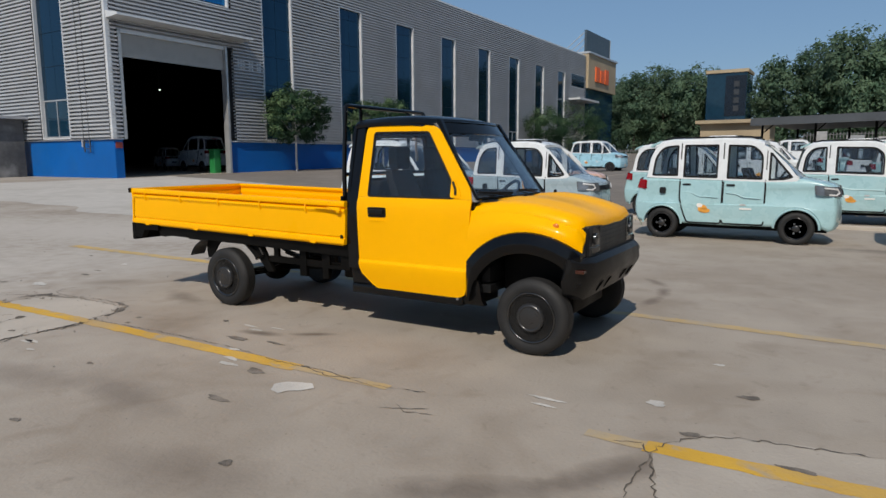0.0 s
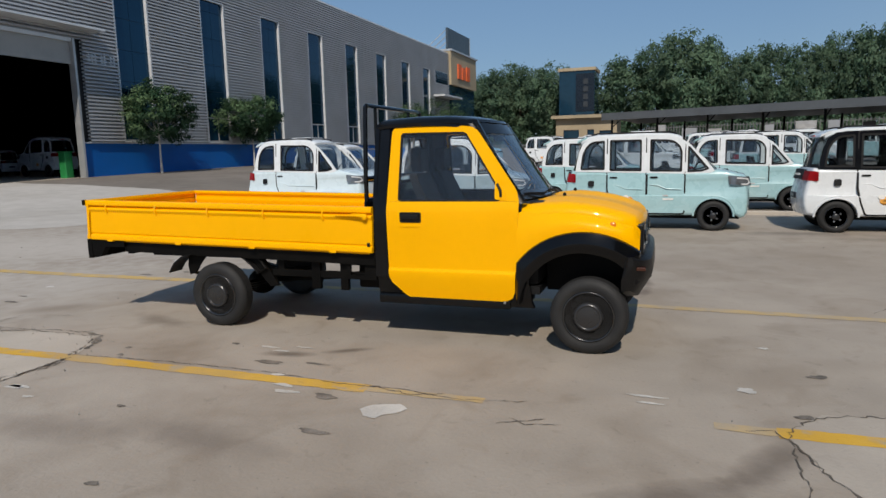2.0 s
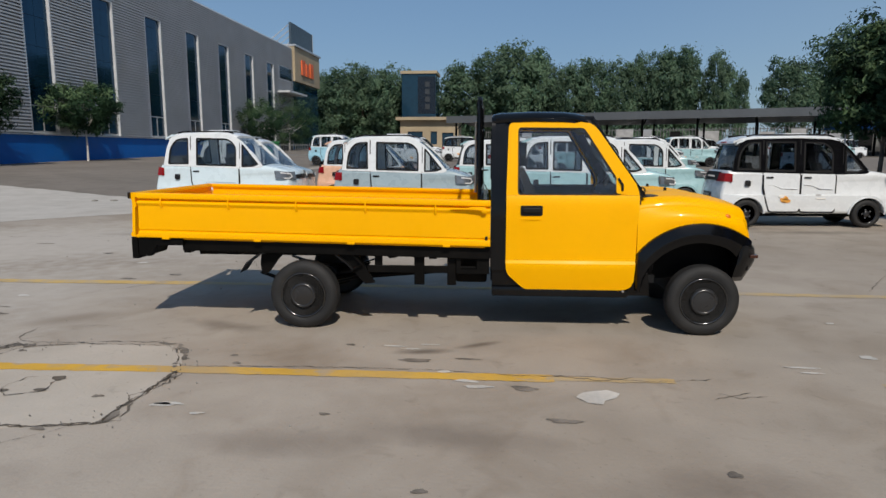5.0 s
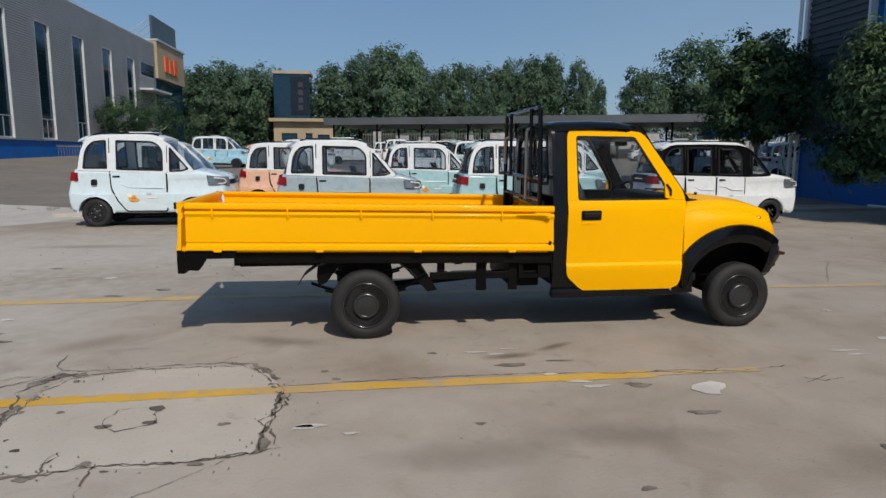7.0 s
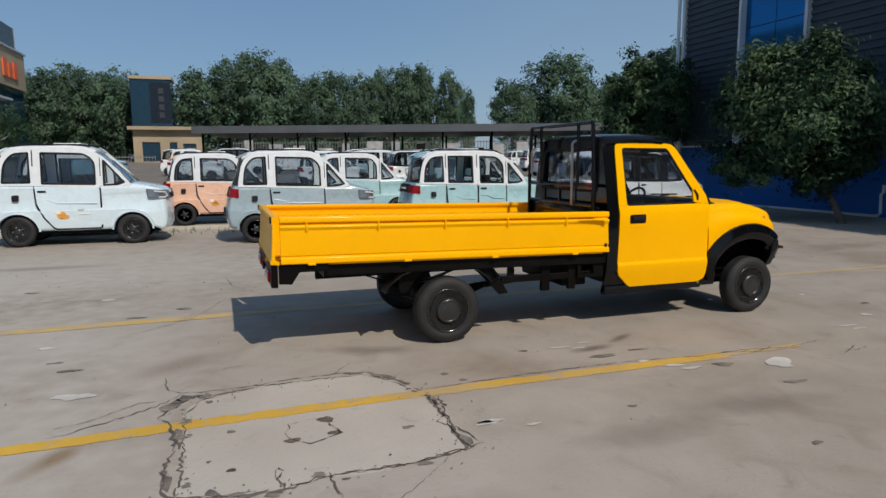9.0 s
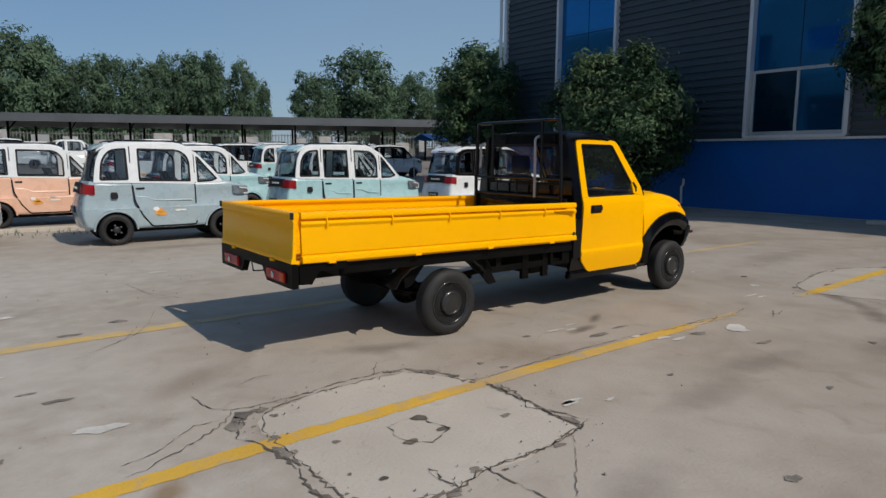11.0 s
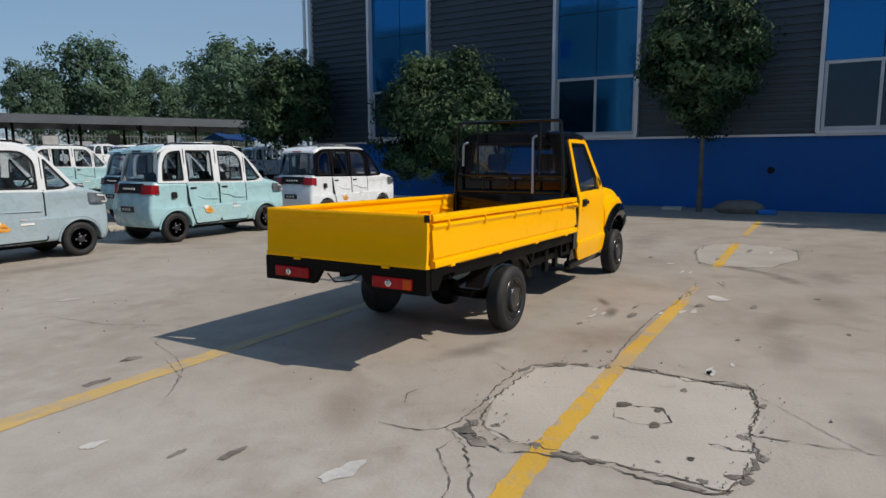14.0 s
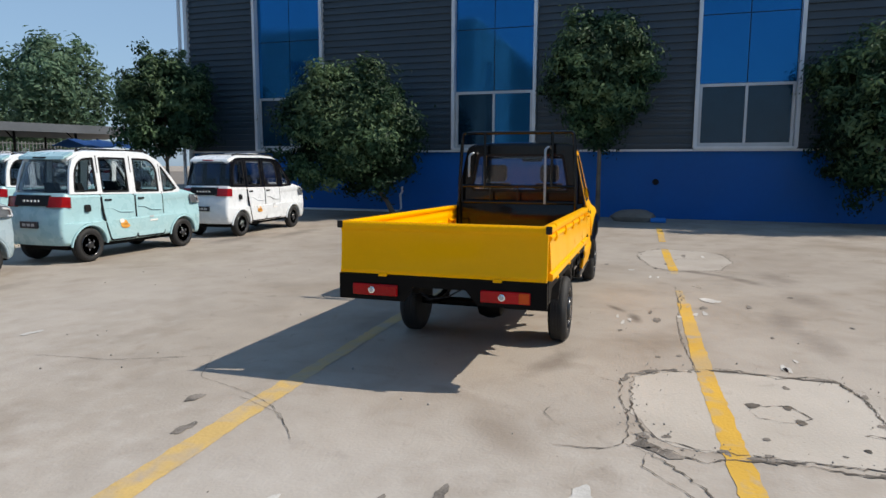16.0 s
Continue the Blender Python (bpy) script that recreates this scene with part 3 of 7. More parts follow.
rngp = random.Random(5)
PATCH1 = [(-5.43, 3.02), (-5.53, 3.19), (-5.60, 3.36), (-5.76, 3.52), (-5.98, 3.53), (-6.27, 3.52), (-6.46, 3.50), (-6.66, 3.45), (-6.82, 3.38), (-6.90, 3.14), (-6.88, 2.80), (-6.88, 2.40), (-6.88, 2.14), (-6.62, 2.05), (-6.40, 2.04), (-6.24, 2.12),
          (-5.96, 2.10), (-5.67, 2.12), (-5.45, 2.19), (-5.46, 2.34), (-5.44, 2.63)]
PATCH2 = [(-0.65, 3.10), (-0.56, 3.26), (-0.42, 3.39), (-0.25, 3.44), (0.10, 3.50), (0.55, 3.60), (1.02, 3.64), (1.55, 3.50), (1.85, 3.25), (1.72, 2.52), (1.30, 2.26), (0.42, 2.20), (-0.10, 2.38), (-0.45, 2.46), (-0.56, 2.70), (-0.63, 2.92)]
for pts in (PATCH1, PATCH2):
    b = B()
    out = ragged(pts, rngp)
    top = [b.verts.new((x, y, 0.0016)) for x, y in out]
    low = [b.verts.new((x, y, -0.01)) for x, y in out]
    b.faces.new(top)
    for i in range(len(out)):
        j = (i + 1) % len(out)
        b.faces.new((top[i], top[j], low[j], low[i]))
    bmesh.ops.triangulate(b, faces=[f for f in b.faces if len(f.verts) > 4])
    setting("concrete_patch", b, "patch" if pts is PATCH1 else "patch_worn", "pale concrete repair patch with a crumbling edge", "concrete patch", group="concrete patches")

CRACKS = [
    ([*PATCH1, PATCH1[0]], 0.009), ([(-5.44, 3.02), (-5.44, 2.63), (-5.46, 2.34), (-5.44, 2.19)], 0.018), ([(-6.96, 2.98), (-6.92, 2.62), (-6.97, 2.40), (-6.95, 2.22), (-6.86, 2.10)], 0.016), ([*PATCH2, PATCH2[0]], 0.009),
    ([(-5.38, 2.96), (-5.40, 2.70), (-5.50, 2.56), (-5.42, 2.40), (-5.36, 2.22), (-5.52, 2.14)], 0.010), ([(-6.86, 2.10), (-6.62, 2.07), (-6.43, 2.04), (-6.12, 2.12), (-5.80, 2.11), (-5.50, 2.18)], 0.010),
    ([(-5.88, 3.60), (-6.25, 3.58), (-6.55, 3.52), (-6.79, 3.52), (-6.95, 3.54), (-7.05, 3.69), (-7.06, 3.92)], 0.007), ([(-6.92, 3.54), (-7.02, 3.40), (-7.17, 3.28), (-7.48, 3.07), (-7.62, 3.02)], 0.008),
    ([(-6.90, 3.40), (-6.97, 3.27), (-7.05, 3.13), (-6.96, 2.98)], 0.014), ([(-7.04, 3.42), (-7.19, 3.44), (-7.43, 3.21), (-7.60, 3.16)], 0.005), ([(-6.78, 3.50), (-6.84, 3.42), (-6.92, 3.46), (-6.98, 3.30)], 0.010),
    ([(-5.57, 2.13), (-5.84, 1.87), (-6.13, 1.59)], 0.004), ([(-6.20, 2.14), (-6.17, 1.87), (-6.13, 1.63), (-6.13, 1.20), (-6.16, 0.60)], 0.007),
    ([(-5.50, 3.08), (-4.9, 3.14), (-4.3, 3.16), (-3.73, 3.16), (-3.2, 3.10), (-2.75, 3.12), (-2.4, 3.06), (-2.0, 3.14)], 0.006), ([(-3.05, 3.14), (-2.7, 3.05), (-2.5, 3.13)], 0.009),
    ([(-6.27, 6.64), (-6.73, 6.40), (-6.89, 5.90), (-7.05, 5.62), (-7.32, 5.35)], 0.0035), ([(-6.27, 6.64), (-6.45, 7.0), (-6.60, 7.31), (-6.69, 7.96)], 0.005), ([(-6.95, 5.95), (-7.15, 5.5), (-7.45, 5.25)], 0.003),
    ([(-0.85, 3.08), (-0.72, 3.11), (-0.65, 2.98), (-0.66, 2.80), (-0.65, 2.52), (-0.75, 2.1), (-0.70, 1.6)], 0.006), ([(1.2, 7.2), (2.0, 7.1), (3.2, 7.25)], 0.007), ([(0.4, 5.9), (0.9, 6.6), (1.4, 7.2)], 0.006),
    ([(-2.05, 2.90), (-1.95, 2.83), (-1.75, 2.88)], 0.006), ([(-2.10, 2.80), (-1.85, 2.93)], 0.005), ([(-11.5, 9.1), (-10.2, 9.3), (-8.5, 9.15), (-7.6, 9.3)], 0.008),
    ([(-9.4, 6.8), (-8.6, 7.0), (-7.9, 6.9)], 0.006), ([(-6.76, 3.93), (-6.62, 4.02), (-6.45, 3.98)], 0.004), ([(-5.80, 3.81), (-5.96, 3.59)], 0.005), ([(0.64, 2.52), (0.7, 2.98), (0.3, 3.1)], 0.006),
]
b = B()
for pts, w in CRACKS:
    crack(b, pts, w * 0.55, 0.0050, rngp)
for pts, w in (([(-6.10, 2.76), (-6.07, 2.58), (-6.16, 2.53), (-6.24, 2.50), (-6.32, 2.56), (-6.35, 2.68), (-6.33, 2.80)], 0.004), ([(-6.33, 2.80), (-6.22, 2.83), (-6.12, 2.82)], 0.003), ([(-6.43, 2.27), (-6.46, 2.20), (-6.43, 2.12), (-6.41, 2.04)], 0.008), ([(-6.43, 2.28), (-6.39, 2.24), (-6.41, 2.18), (-6.44, 2.14)], 0.005)):
    crack(b, pts, w, 0.0054, rngp)
for x, y, rx, ry in ((-6.115, 2.80, 0.050, 0.036), (-6.09, 2.60, 0.036, 0.028), (-6.325, 2.57, 0.040, 0.030), (-6.64, 2.32, 0.020, 0.020)):
    disc(b, blob(x, y, rx, ry, 18, 0.3, rngp), 0.0054)
setting("ground_cracks", b, "crack", "dark ragged cracks in the concrete", "crack", kind="stuff")

# spalls, drill holes, plaster spills and crumbs
b = B()
for x, y, rx, ry in ((-5.69, 2.54, 0.035, 0.025), (-6.64, 2.80, 0.03, 0.02), (-6.75, 2.45, 0.02, 0.02), (-3.19, 2.88, 0.13, 0.06), (-3.0, 2.42, 0.13, 0.05), (-3.92, 3.35, 0.20, 0.05), (-3.57, 3.41, 0.14, 0.025), (-5.12, 3.19, 0.05, 0.03), (-4.44, 3.67, 0.06, 0.03), (-7.89, 4.54, 0.08, 0.03), (-7.08, 6.17, 0.14, 0.06),
                     (-8.1, 3.55, 0.09, 0.05), (-7.75, 4.3, 0.12, 0.05), (-7.5, 5.9, 0.14, 0.06), (-9.2, 5.2, 0.06, 0.04), (-0.35, 4.05, 0.10, 0.05), (-0.05, 3.2, 0.12, 0.04),
                     (-3.68, 1.64, 0.05, 0.035), (-4.3, 2.4, 0.04, 0.03), (-5.1, 1.2, 0.07, 0.05), (-2.3, 1.9, 0.06, 0.04), (-8.8, 7.6, 0.12, 0.05), (-10.3, 8.4, 0.2, 0.07), (1.0, 2.9, 0.35, 0.05), (-5.2, 3.35, 0.05, 0.03)):
    q = 0.9 if x > -6.7 and x < -5.5 and y < 3 else 0.62
    disc(b, blob(x, y, rx * q, ry * q, 22, 0.35, rngp), 0.0040)
for border, n in ((PATCH1, 18), (PATCH2, 12)):
    edge = ragged(border, rngp, 0.06, 0.03)
    for _ in range(n):
        x, y = rngp.choice(edge)
        r = rngp.uniform(0.008, 0.038)
        disc(b, blob(x + rngp.uniform(-0.05, 0.05), y + rngp.uniform(-0.05, 0.05), r * rngp.uniform(0.8, 2.0), r, 14, 0.5, rngp), 0.0040 + rngp.uniform(0, 0.0006))
for pts, w in (([(-5.88, 3.60), (-5.72, 3.56), (-5.60, 3.42), (-5.50, 3.22)], 0.022), ([(-6.46, 2.06), (-6.60, 2.05), (-6.78, 2.07)], 0.018), ([(-6.80, 3.46), (-6.90, 3.44), (-6.98, 3.36), (-7.02, 3.24)], 0.040),
               ([(-6.92, 2.95), (-6.93, 2.80), (-6.90, 2.66)], 0.016), ([(-5.46, 2.36), (-5.42, 2.26), (-5.48, 2.16)], 0.022), ([(-5.45, 3.0), (-5.42, 2.90), (-5.46, 2.78)], 0.016), ([(-6.98, 2.44), (-6.94, 2.32), (-6.92, 2.20)], 0.018)):
    crack(b, pts, w, 0.0045, rngp)
setting("ground_spalls", b, "hole", "dark spalls and drill holes in the concrete", "spall", kind="stuff")
b = B()
for x, y, rx, ry in ((-3.47, 2.885, 0.09, 0.035), (-5.22, 2.47, 0.09, 0.03), (-3.70, 3.14, 0.07, 0.025), (-1.35, 3.42, 0.13, 0.02), (-1.33, 3.32, 0.08, 0.02), (-0.79, 3.68, 0.07, 0.05), (-3.55, 2.98, 0.09, 0.03), (-5.25, 2.45, 0.10, 0.03), (-5.0, 2.35, 0.05, 0.02), (-4.12, 3.66, 0.10, 0.02),
                     (-3.98, 3.6, 0.09, 0.02), (-3.86, 3.72, 0.08, 0.018), (-7.6, 3.7, 0.16, 0.07), (-7.9, 6.9, 0.10, 0.05), (-8.4, 3.5, 0.14, 0.05), (1.0, 2.6, 0.15, 0.03), (-0.6, 4.6, 0.04, 0.03), (-6.2, 8.6, 0.12, 0.05), (-8.05, 5.0, 0.09, 0.04)):
    disc(b, blob(x, y, rx * 0.8, ry * 0.8, 22, 0.35, rngp), 0.0040)
flake = [(-2.90, 2.76), (-2.86, 2.84), (-2.79, 2.87), (-2.70, 2.90), (-2.64, 2.84), (-2.67, 2.77), (-2.74, 2.72), (-2.76, 2.67), (-2.84, 2.69)]
disc(b, ragged(flake, rngp, 0.03, 0.006), 0.0045)
setting("plaster_spills", b, "white_blotch", "whitish plaster spills stuck to the concrete", "spill", kind="stuff")
b = B()
for _ in range(170):
    x, y = rngp.uniform(-12, 5), rngp.uniform(-0.5, 10.5)
    r = rngp.uniform(0.004, 0.013)
    m = Matrix.Translation((x, y, r * 0.4)) @ Euler((rngp.uniform(0, 6), rngp.uniform(0, 6), 0)).to_matrix().to_4x4() @ Matrix.Diagonal((r, r * 0.8, r * 0.5, 1))
    bmesh.ops.create_icosphere(b, subdivisions=1, radius=1.0, matrix=m)
for _ in range(130):
    x = rngp.uniform(-13, -5.4)
    near = rngp.choice(PATCH1)
    x, y = near[0] + rngp.gauss(0, 0.07), near[1] + rngp.gauss(0, 0.07)
    r = rngp.uniform(0.003, 0.008)
    m = Matrix.Translation((x, y, 0.01 + r * 0.3)) @ Euler((rngp.uniform(0, 6), rngp.uniform(0, 6), 0)).to_matrix().to_4x4() @ Matrix.Diagonal((r, r * 0.8, r * 0.5, 1))
    bmesh.ops.create_icosphere(b, subdivisions=1, radius=1.0, matrix=m)
setting("gravel_crumbs", b, "stone", "loose grit and concrete crumbs on the yard", "gravel", 60, kind="stuff")

# --- hall walls
def siding(bm, f, u0, u1, z0, z1, depth=0.16, pitch=0.205):
    """Ribbed steel sheet from u0 to u1; f(u, d, z) sets a point d in front of the wall."""
    prof, z = [], z0
    while z < z1:
        for dz, d in ((0.0, 0.0), (0.48, 0.0), (0.47, depth), (0.94, depth), (0.98, 0.0)):
            if z + dz * pitch < z1:
                prof.append((d, z + dz * pitch))
        z += pitch
    prof.append((0.0, z1))
    a = [bm.verts.new(f(u0, d, z)) for d, z in prof]
    c = [bm.verts.new(f(u1, d, z)) for d, z in prof]
    for i in range(len(a) - 1):
        bm.faces.new((a[i], c[i], c[i + 1], a[i + 1]))


def bar(bm, f, u0, u1, d0, d1, z0, z1):
    """A straight bar on a wall."""
    pts = [Vector(f(u, d, z)) for u in (u0, u1) for d in (d0, d1) for z in (z0, z1)]
    lo = [min(p[i] for p in pts) for i in range(3)]
    hi = [max(p[i] for p in pts) for i in range(3)]
    return box(bm, lo[0], hi[0], lo[1], hi[1], lo[2], hi[2])


def window(name, f, u0, u1, z0, z1, upper, split, label, casement=True, lower=("dark_glass", "dark_glass")):
    """A tall window strip: white side trims, upper glass in panes, a sliding casement below the transom at z = split."""
    w = thing(name, label, "window", kind="structure")
    for u, s in ((u0, -1), (u1, 1)):
        b = B()
        bar(b, f, u - 0.05, u + 0.05, -0.05, 0.18, z0 - 0.04, z1 + 0.05)
        part("side_trim", b, "trim", w, "white metal side trim")
    b = B()
    bar(b, f, u0 + 0.052, u1 - 0.052, -0.05, 0.17, z1, z1 + 0.09)
    part("head_trim", b, "trim", w)
    rows = [split]
    while rows[-1] < z1 - 0.2:
        rows.append(min(z1, rows[-1] + 1.85))
    um = (u0 + u1) / 2
    for za, zb in zip(rows, rows[1:]):
        for ua, ub in ((u0 + 0.05, um), (um, u1 - 0.05)):
            b = B()
            bar(b, f, ua + 0.012, ub - 0.012, -0.04, -0.02, za + 0.012, zb - 0.012)
            part("pane", b, upper, w)
    b = B()
    bar(b, f, u0 + 0.05, u1 - 0.05, -0.12, -0.045, z0, z1)
    part("backing", b, "dark_interior", w)
    if casement:
        b = B()
        for ua, ub, za, zb in ((u0 + 0.06, u1 - 0.06, z0, z0 + 0.10), (u0 + 0.06, u1 - 0.06, split - 0.08, split), (u0 + 0.06, u0 + 0.14, z0 + 0.10, split - 0.08), (u1 - 0.14, u1 - 0.06, z0 + 0.10, split - 0.08), (um - 0.035, um + 0.035, z0 + 0.10, split - 0.08)):
            bar(b, f, ua, ub, -0.03, 0.03, za, zb)
        part("casement_frame", b, "alu", w, "grey aluminium sliding frame")
        for ua, ub, tint in ((u0 + 0.14, um - 0.035, lower[0]), (um + 0.035, u1 - 0.14, lower[1])):
            b = B()
            bar(b, f, ua, ub, -0.02, -0.005, z0 + 0.10, split - 0.08)
            part("sliding_pane", b, tint, w)
    b = B()
    bar(b, f, u0 - 0.02, u1 + 0.02, 0.0, 0.19, z0 - 0.07, z0 - 0.002)
    part("sill", b, "trim", w)
    return w


# grey hall, long face looking to +x, short face to -y
GX, GY, GH, GB = -33.0, 20.2, 15.5, 2.43
gf = lambda u, d, z: (GX + d, u, z)
gs = lambda u, d, z: (u, GY - d, z)
WINS = [(30.65, 33.30)] + [(38.25 + 7.1 * k, 40.80 + 7.1 * k) for k in range(7)]
def clad_wall(name, label, f, fields, mat, depth=0.20):
    """A wall whose ribbed sheets are parts of it."""
    w = thing(name, label, "wall", kind="structure")
    for u0, u1, z0, z1 in fields:
        b = B()
        siding(b, f, u0, u1, z0, z1, depth)
        part("siding_panel", b, mat, w)
    return w


edges = [28.15] + [e for w in WINS for e in w] + [91.2]
clad_wall("wall_hall_front", "grey ribbed steel hall wall", gf, [(edges[k], edges[k + 1], GB, 12.5) for k in range(0, len(edges), 2)] + [(GY, 20.62, GB, 12.5), (20.62, 24.6, 8.15, 12.5), (24.6, 28.15, 8.15, 10.5)]
          + [(a, min(a + 7.1, 91.2), 12.5, GH) for a in (GY, 27.3, 34.4, 41.5, 48.6, 55.7, 62.8, 69.9, 77.0, 84.1)], "siding")
clad_wall("wall_hall_end", "sunlit grey ribbed steel end wall", gs, [(-48, -39.85, GB, GH), (-36.85, GX, GB, GH), (-39.85, -36.85, 12.5, GH)], "siding", 0.24)
b = B()
box(b, GX - 0.25, GX + 0.02, GY + 0.01, 20.65, -0.5, GB)
box(b, GX - 0.25, GX + 0.02, 27.75, 91.2, -0.5, GB)
box(b, -48, GX + 0.0, GY - 0.02, GY + 0.25, -0.5, GB)
setting("plinth_hall", b, "blue_panel", "bright blue steel plinth of the grey hall", "wall")
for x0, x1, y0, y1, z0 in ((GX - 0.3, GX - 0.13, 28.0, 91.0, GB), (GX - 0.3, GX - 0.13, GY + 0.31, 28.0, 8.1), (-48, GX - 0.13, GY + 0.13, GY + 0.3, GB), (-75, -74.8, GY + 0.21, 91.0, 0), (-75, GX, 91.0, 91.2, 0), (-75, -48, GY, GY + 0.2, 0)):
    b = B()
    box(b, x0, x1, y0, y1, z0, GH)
    setting("wall_hall_inner", b, "dark_interior", "inner wall of the hall, coloured near-black for its shade", "wall")
b = B()
box(b, -75, GX + 0.12, GY - 0.12, 91.3, GH, GH + 0.16)
setting("roof_hall", b, "trim", "pale metal roof edge of the grey hall", "roof")
b = B()
for u0, u1 in ((GY, 20.65), (27.75, 91.2)):
    bar(b, gf, u0, u1, 0.0, 0.12, GB - 0.03, GB + 0.03)
bar(b, gs, -48, GX + 0.06, 0.0, 0.12, GB - 0.03, GB + 0.03)
box(b, GX - 0.06, GX + 0.18, GY - 0.18, GY + 0.06, GB, GH)
setting("trim_hall", b, "trim", "white corner and plinth trims", "trim")
for k, (u0, u1) in enumerate(WINS):
    window("window_1", gf, u0, u1, GB + 0.12, 12.45, "navy_glass", 4.3, "tall dark glass strip window with white metal trims")
window("window_2", gs, -39.8, -36.9, GB + 0.12, 12.45, "navy_glass", 4.7, "tall blue glass strip window with white trims")
window("window_3", gf, 24.6, 27.95, 10.5, 14.0, "blue_glass", 10.6, "blue glass window above the gate", False)
for u0, u1, z0, z1 in ((85.6, 90.6, 11.0, 12.6),):
    b = B()
    bar(b, gf, u0, u1, 0.18, 0.20, z0, z1)
    w = setting("window_4", b, "dark_glass", "small dark upper window", "window")
    b = B()
    bar(b, gf, u0 - 0.1, u1 + 0.1, 0.0, 0.178, z0 - 0.1, z1 + 0.1)
    part("window_frame", b, "trim", w)
b = B()
bar(b, gf, 84.8, 92.5, 0.0, 1.8, 9.05, 9.3)
setting("entrance_canopy", b, "trim", "flat white canopy over the far entrance", "canopy")
# no recess is built: a flat near-black sheet stands for its shade
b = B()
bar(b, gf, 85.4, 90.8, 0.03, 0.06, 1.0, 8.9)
setting("entrance_wall", b, "dark_interior", "flat dark sheet painting the shade of the entrance recess", "wall")

# gate with its half-raised shutter
gate = thing("gate", "wide hall gate with the roller shutter raised", "gate", kind="structure")
for u0, u1 in ((20.66, 20.84), (27.58, 27.72)):
    b = B()
    bar(b, gf, u0, u1, -0.25, 0.18, 0.0 if u1 > 21 else GB, 8.15)
    part("gate_post", b, "alu", gate, "dull pale gate post")
b = B()
bar(b, gf, 20.84, 27.58, -0.2, 0.08, 7.95, 8.15)
part("gate_head", b, "trim", gate)
b = B()
zz = 6.75
while zz < 7.93:
    bar(b, gf, 20.86, 27.56, -0.12, -0.05, zz, zz + 0.085)
    bar(b, gf, 20.86, 27.56, -0.11, -0.065, zz + 0.085, zz + 0.10)
    zz += 0.10
part("shutter", b, "shutter", gate, "pale slatted roller shutter")
b = B()
loft(b, [[(GX + 0.02, y, 8.95), (GX + 0.02, y, 8.55), (GX + 1.15, y, 8.62), (GX + 1.15, y, 8.74)] for y in (20.1, 29.0)])
part("gate_awning", b, "trim", gate, "thin white awning over the gate")
for k in range(9):
    b = B()
    y0 = 28.5 + 0.22 * k
    if k in (3, 6):
        continue
    bar(b, gf, y0, y0 + 0.13, 0.162, 0.18, 7.0 - 0.05 * (k % 3), 7.55)
    part("wall_mark", b, "trim", gate, "pale worn wall mark")
b = B()
bar(b, gf, 20.22, 20.6, 0.03, 0.06, 1.95, 2.25)
setting("notice_board", b, "notice_red", "small red and white notice by the gate", "notice")

# hall floor, and what stands inside
b = B()
box(b, -74.8, GX, GY + 0.3, 91, 0.30, 0.40)
setting("floor", b, "asphalt", "dark hall floor", "floor")
b = B()
box(b, GX - 1.3, GX - 0.8, 27.15, 27.65, 0.40, 1.9, 0.04)
bin_body = thing("waste_bin", "tall green plastic bin inside the gate", "bin", (GX - 1.0, 27.4, 0.40))
part("bin_body", b, "green", bin_body)
b = B()
box(b, GX - 1.34, GX - 0.76, 27.11, 27.69, 1.902, 1.97, 0.02)
part("bin_lid", b, "green", bin_body)
b = B()
bmesh.ops.create_icosphere(b, subdivisions=2, radius=0.045, matrix=Matrix.Translation((-48, 33.5, 6.9)))
glow = bpy.data.materials.new("hall lamp glow")
glow.use_nodes = True
glow.node_tree.nodes["Principled BSDF"].inputs["Emission Color"].default_value = (1, 0.95, 0.85, 1)
glow.node_tree.nodes["Principled BSDF"].inputs["Emission Strength"].default_value = 6
M["glow"] = glow
hl = thing("hall_lamp", "small lit lamp hanging inside the hall", "lamp", (-48, 33.5, 6.9))
part("bulb", b, "glow", hl)
b = B()
tube(b, [(-48, 33.5, 7.03), (-48, 33.5, 15.4)], 0.03, 6)
part("cord", b, "gasket", hl)

# drainpipe and rung ladder on the end wall
b = B()
tube(b, [(-35.9, GY - 0.10, GB - 0.4), (-35.9, GY - 0.10, 15.2)], 0.05, 8)
setting("drainpipe", b, "siding", "thin grey drainpipe on the end wall", "pipe", 40)
ladder = thing("wall_ladder", "tall dark grey steel rung ladder fixed to the end wall", "ladder", (-35.2, GY - 0.2, GB - 0.6))
for x in (-35.5, -34.95):
    b = B()
    tube(b, [(x, GY - 0.22, GB - 0.7), (x, GY - 0.22, 15.2)], 0.035, 6)
    part("rail", b, "ladder_grey", ladder, "", 40)
for k in range(42):
    b = B()
    z = GB - 0.5 + 0.32 * k
    tube(b, [(-35.5, GY - 0.22, z), (-34.95, GY - 0.22, z)], 0.02, 6)
    part("rung", b, "ladder_grey", ladder)
# booth by the end wall
booth = thing("guard_booth", "small shabby glazed booth beside the hall", "booth", (-43.3, 18.8, 0.3))
b = B()
for x in (-45.4, -43.4, -41.6):
    box(b, x - 0.05, x + 0.05, 17.6, 17.7, 0.3, 3.7)
box(b, -45.4, -41.6, 17.6, 17.7, 1.2, 1.28)
part("booth_frame", b, "alu", booth)
b = B()
box(b, -41.65, -41.55, 17.7, 19.8, 0.3, 3.7)
part("booth_side", b, "yard_grey", booth, "weathered side wall")
b = B()
box(b, -45.8, -41.2, 17.2, 20.0, 3.7, 3.85)
part("booth_roof", b, "siding", booth)
b = B()
box(b, -45.35, -41.6, 17.75, 17.8, 0.3, 3.7)
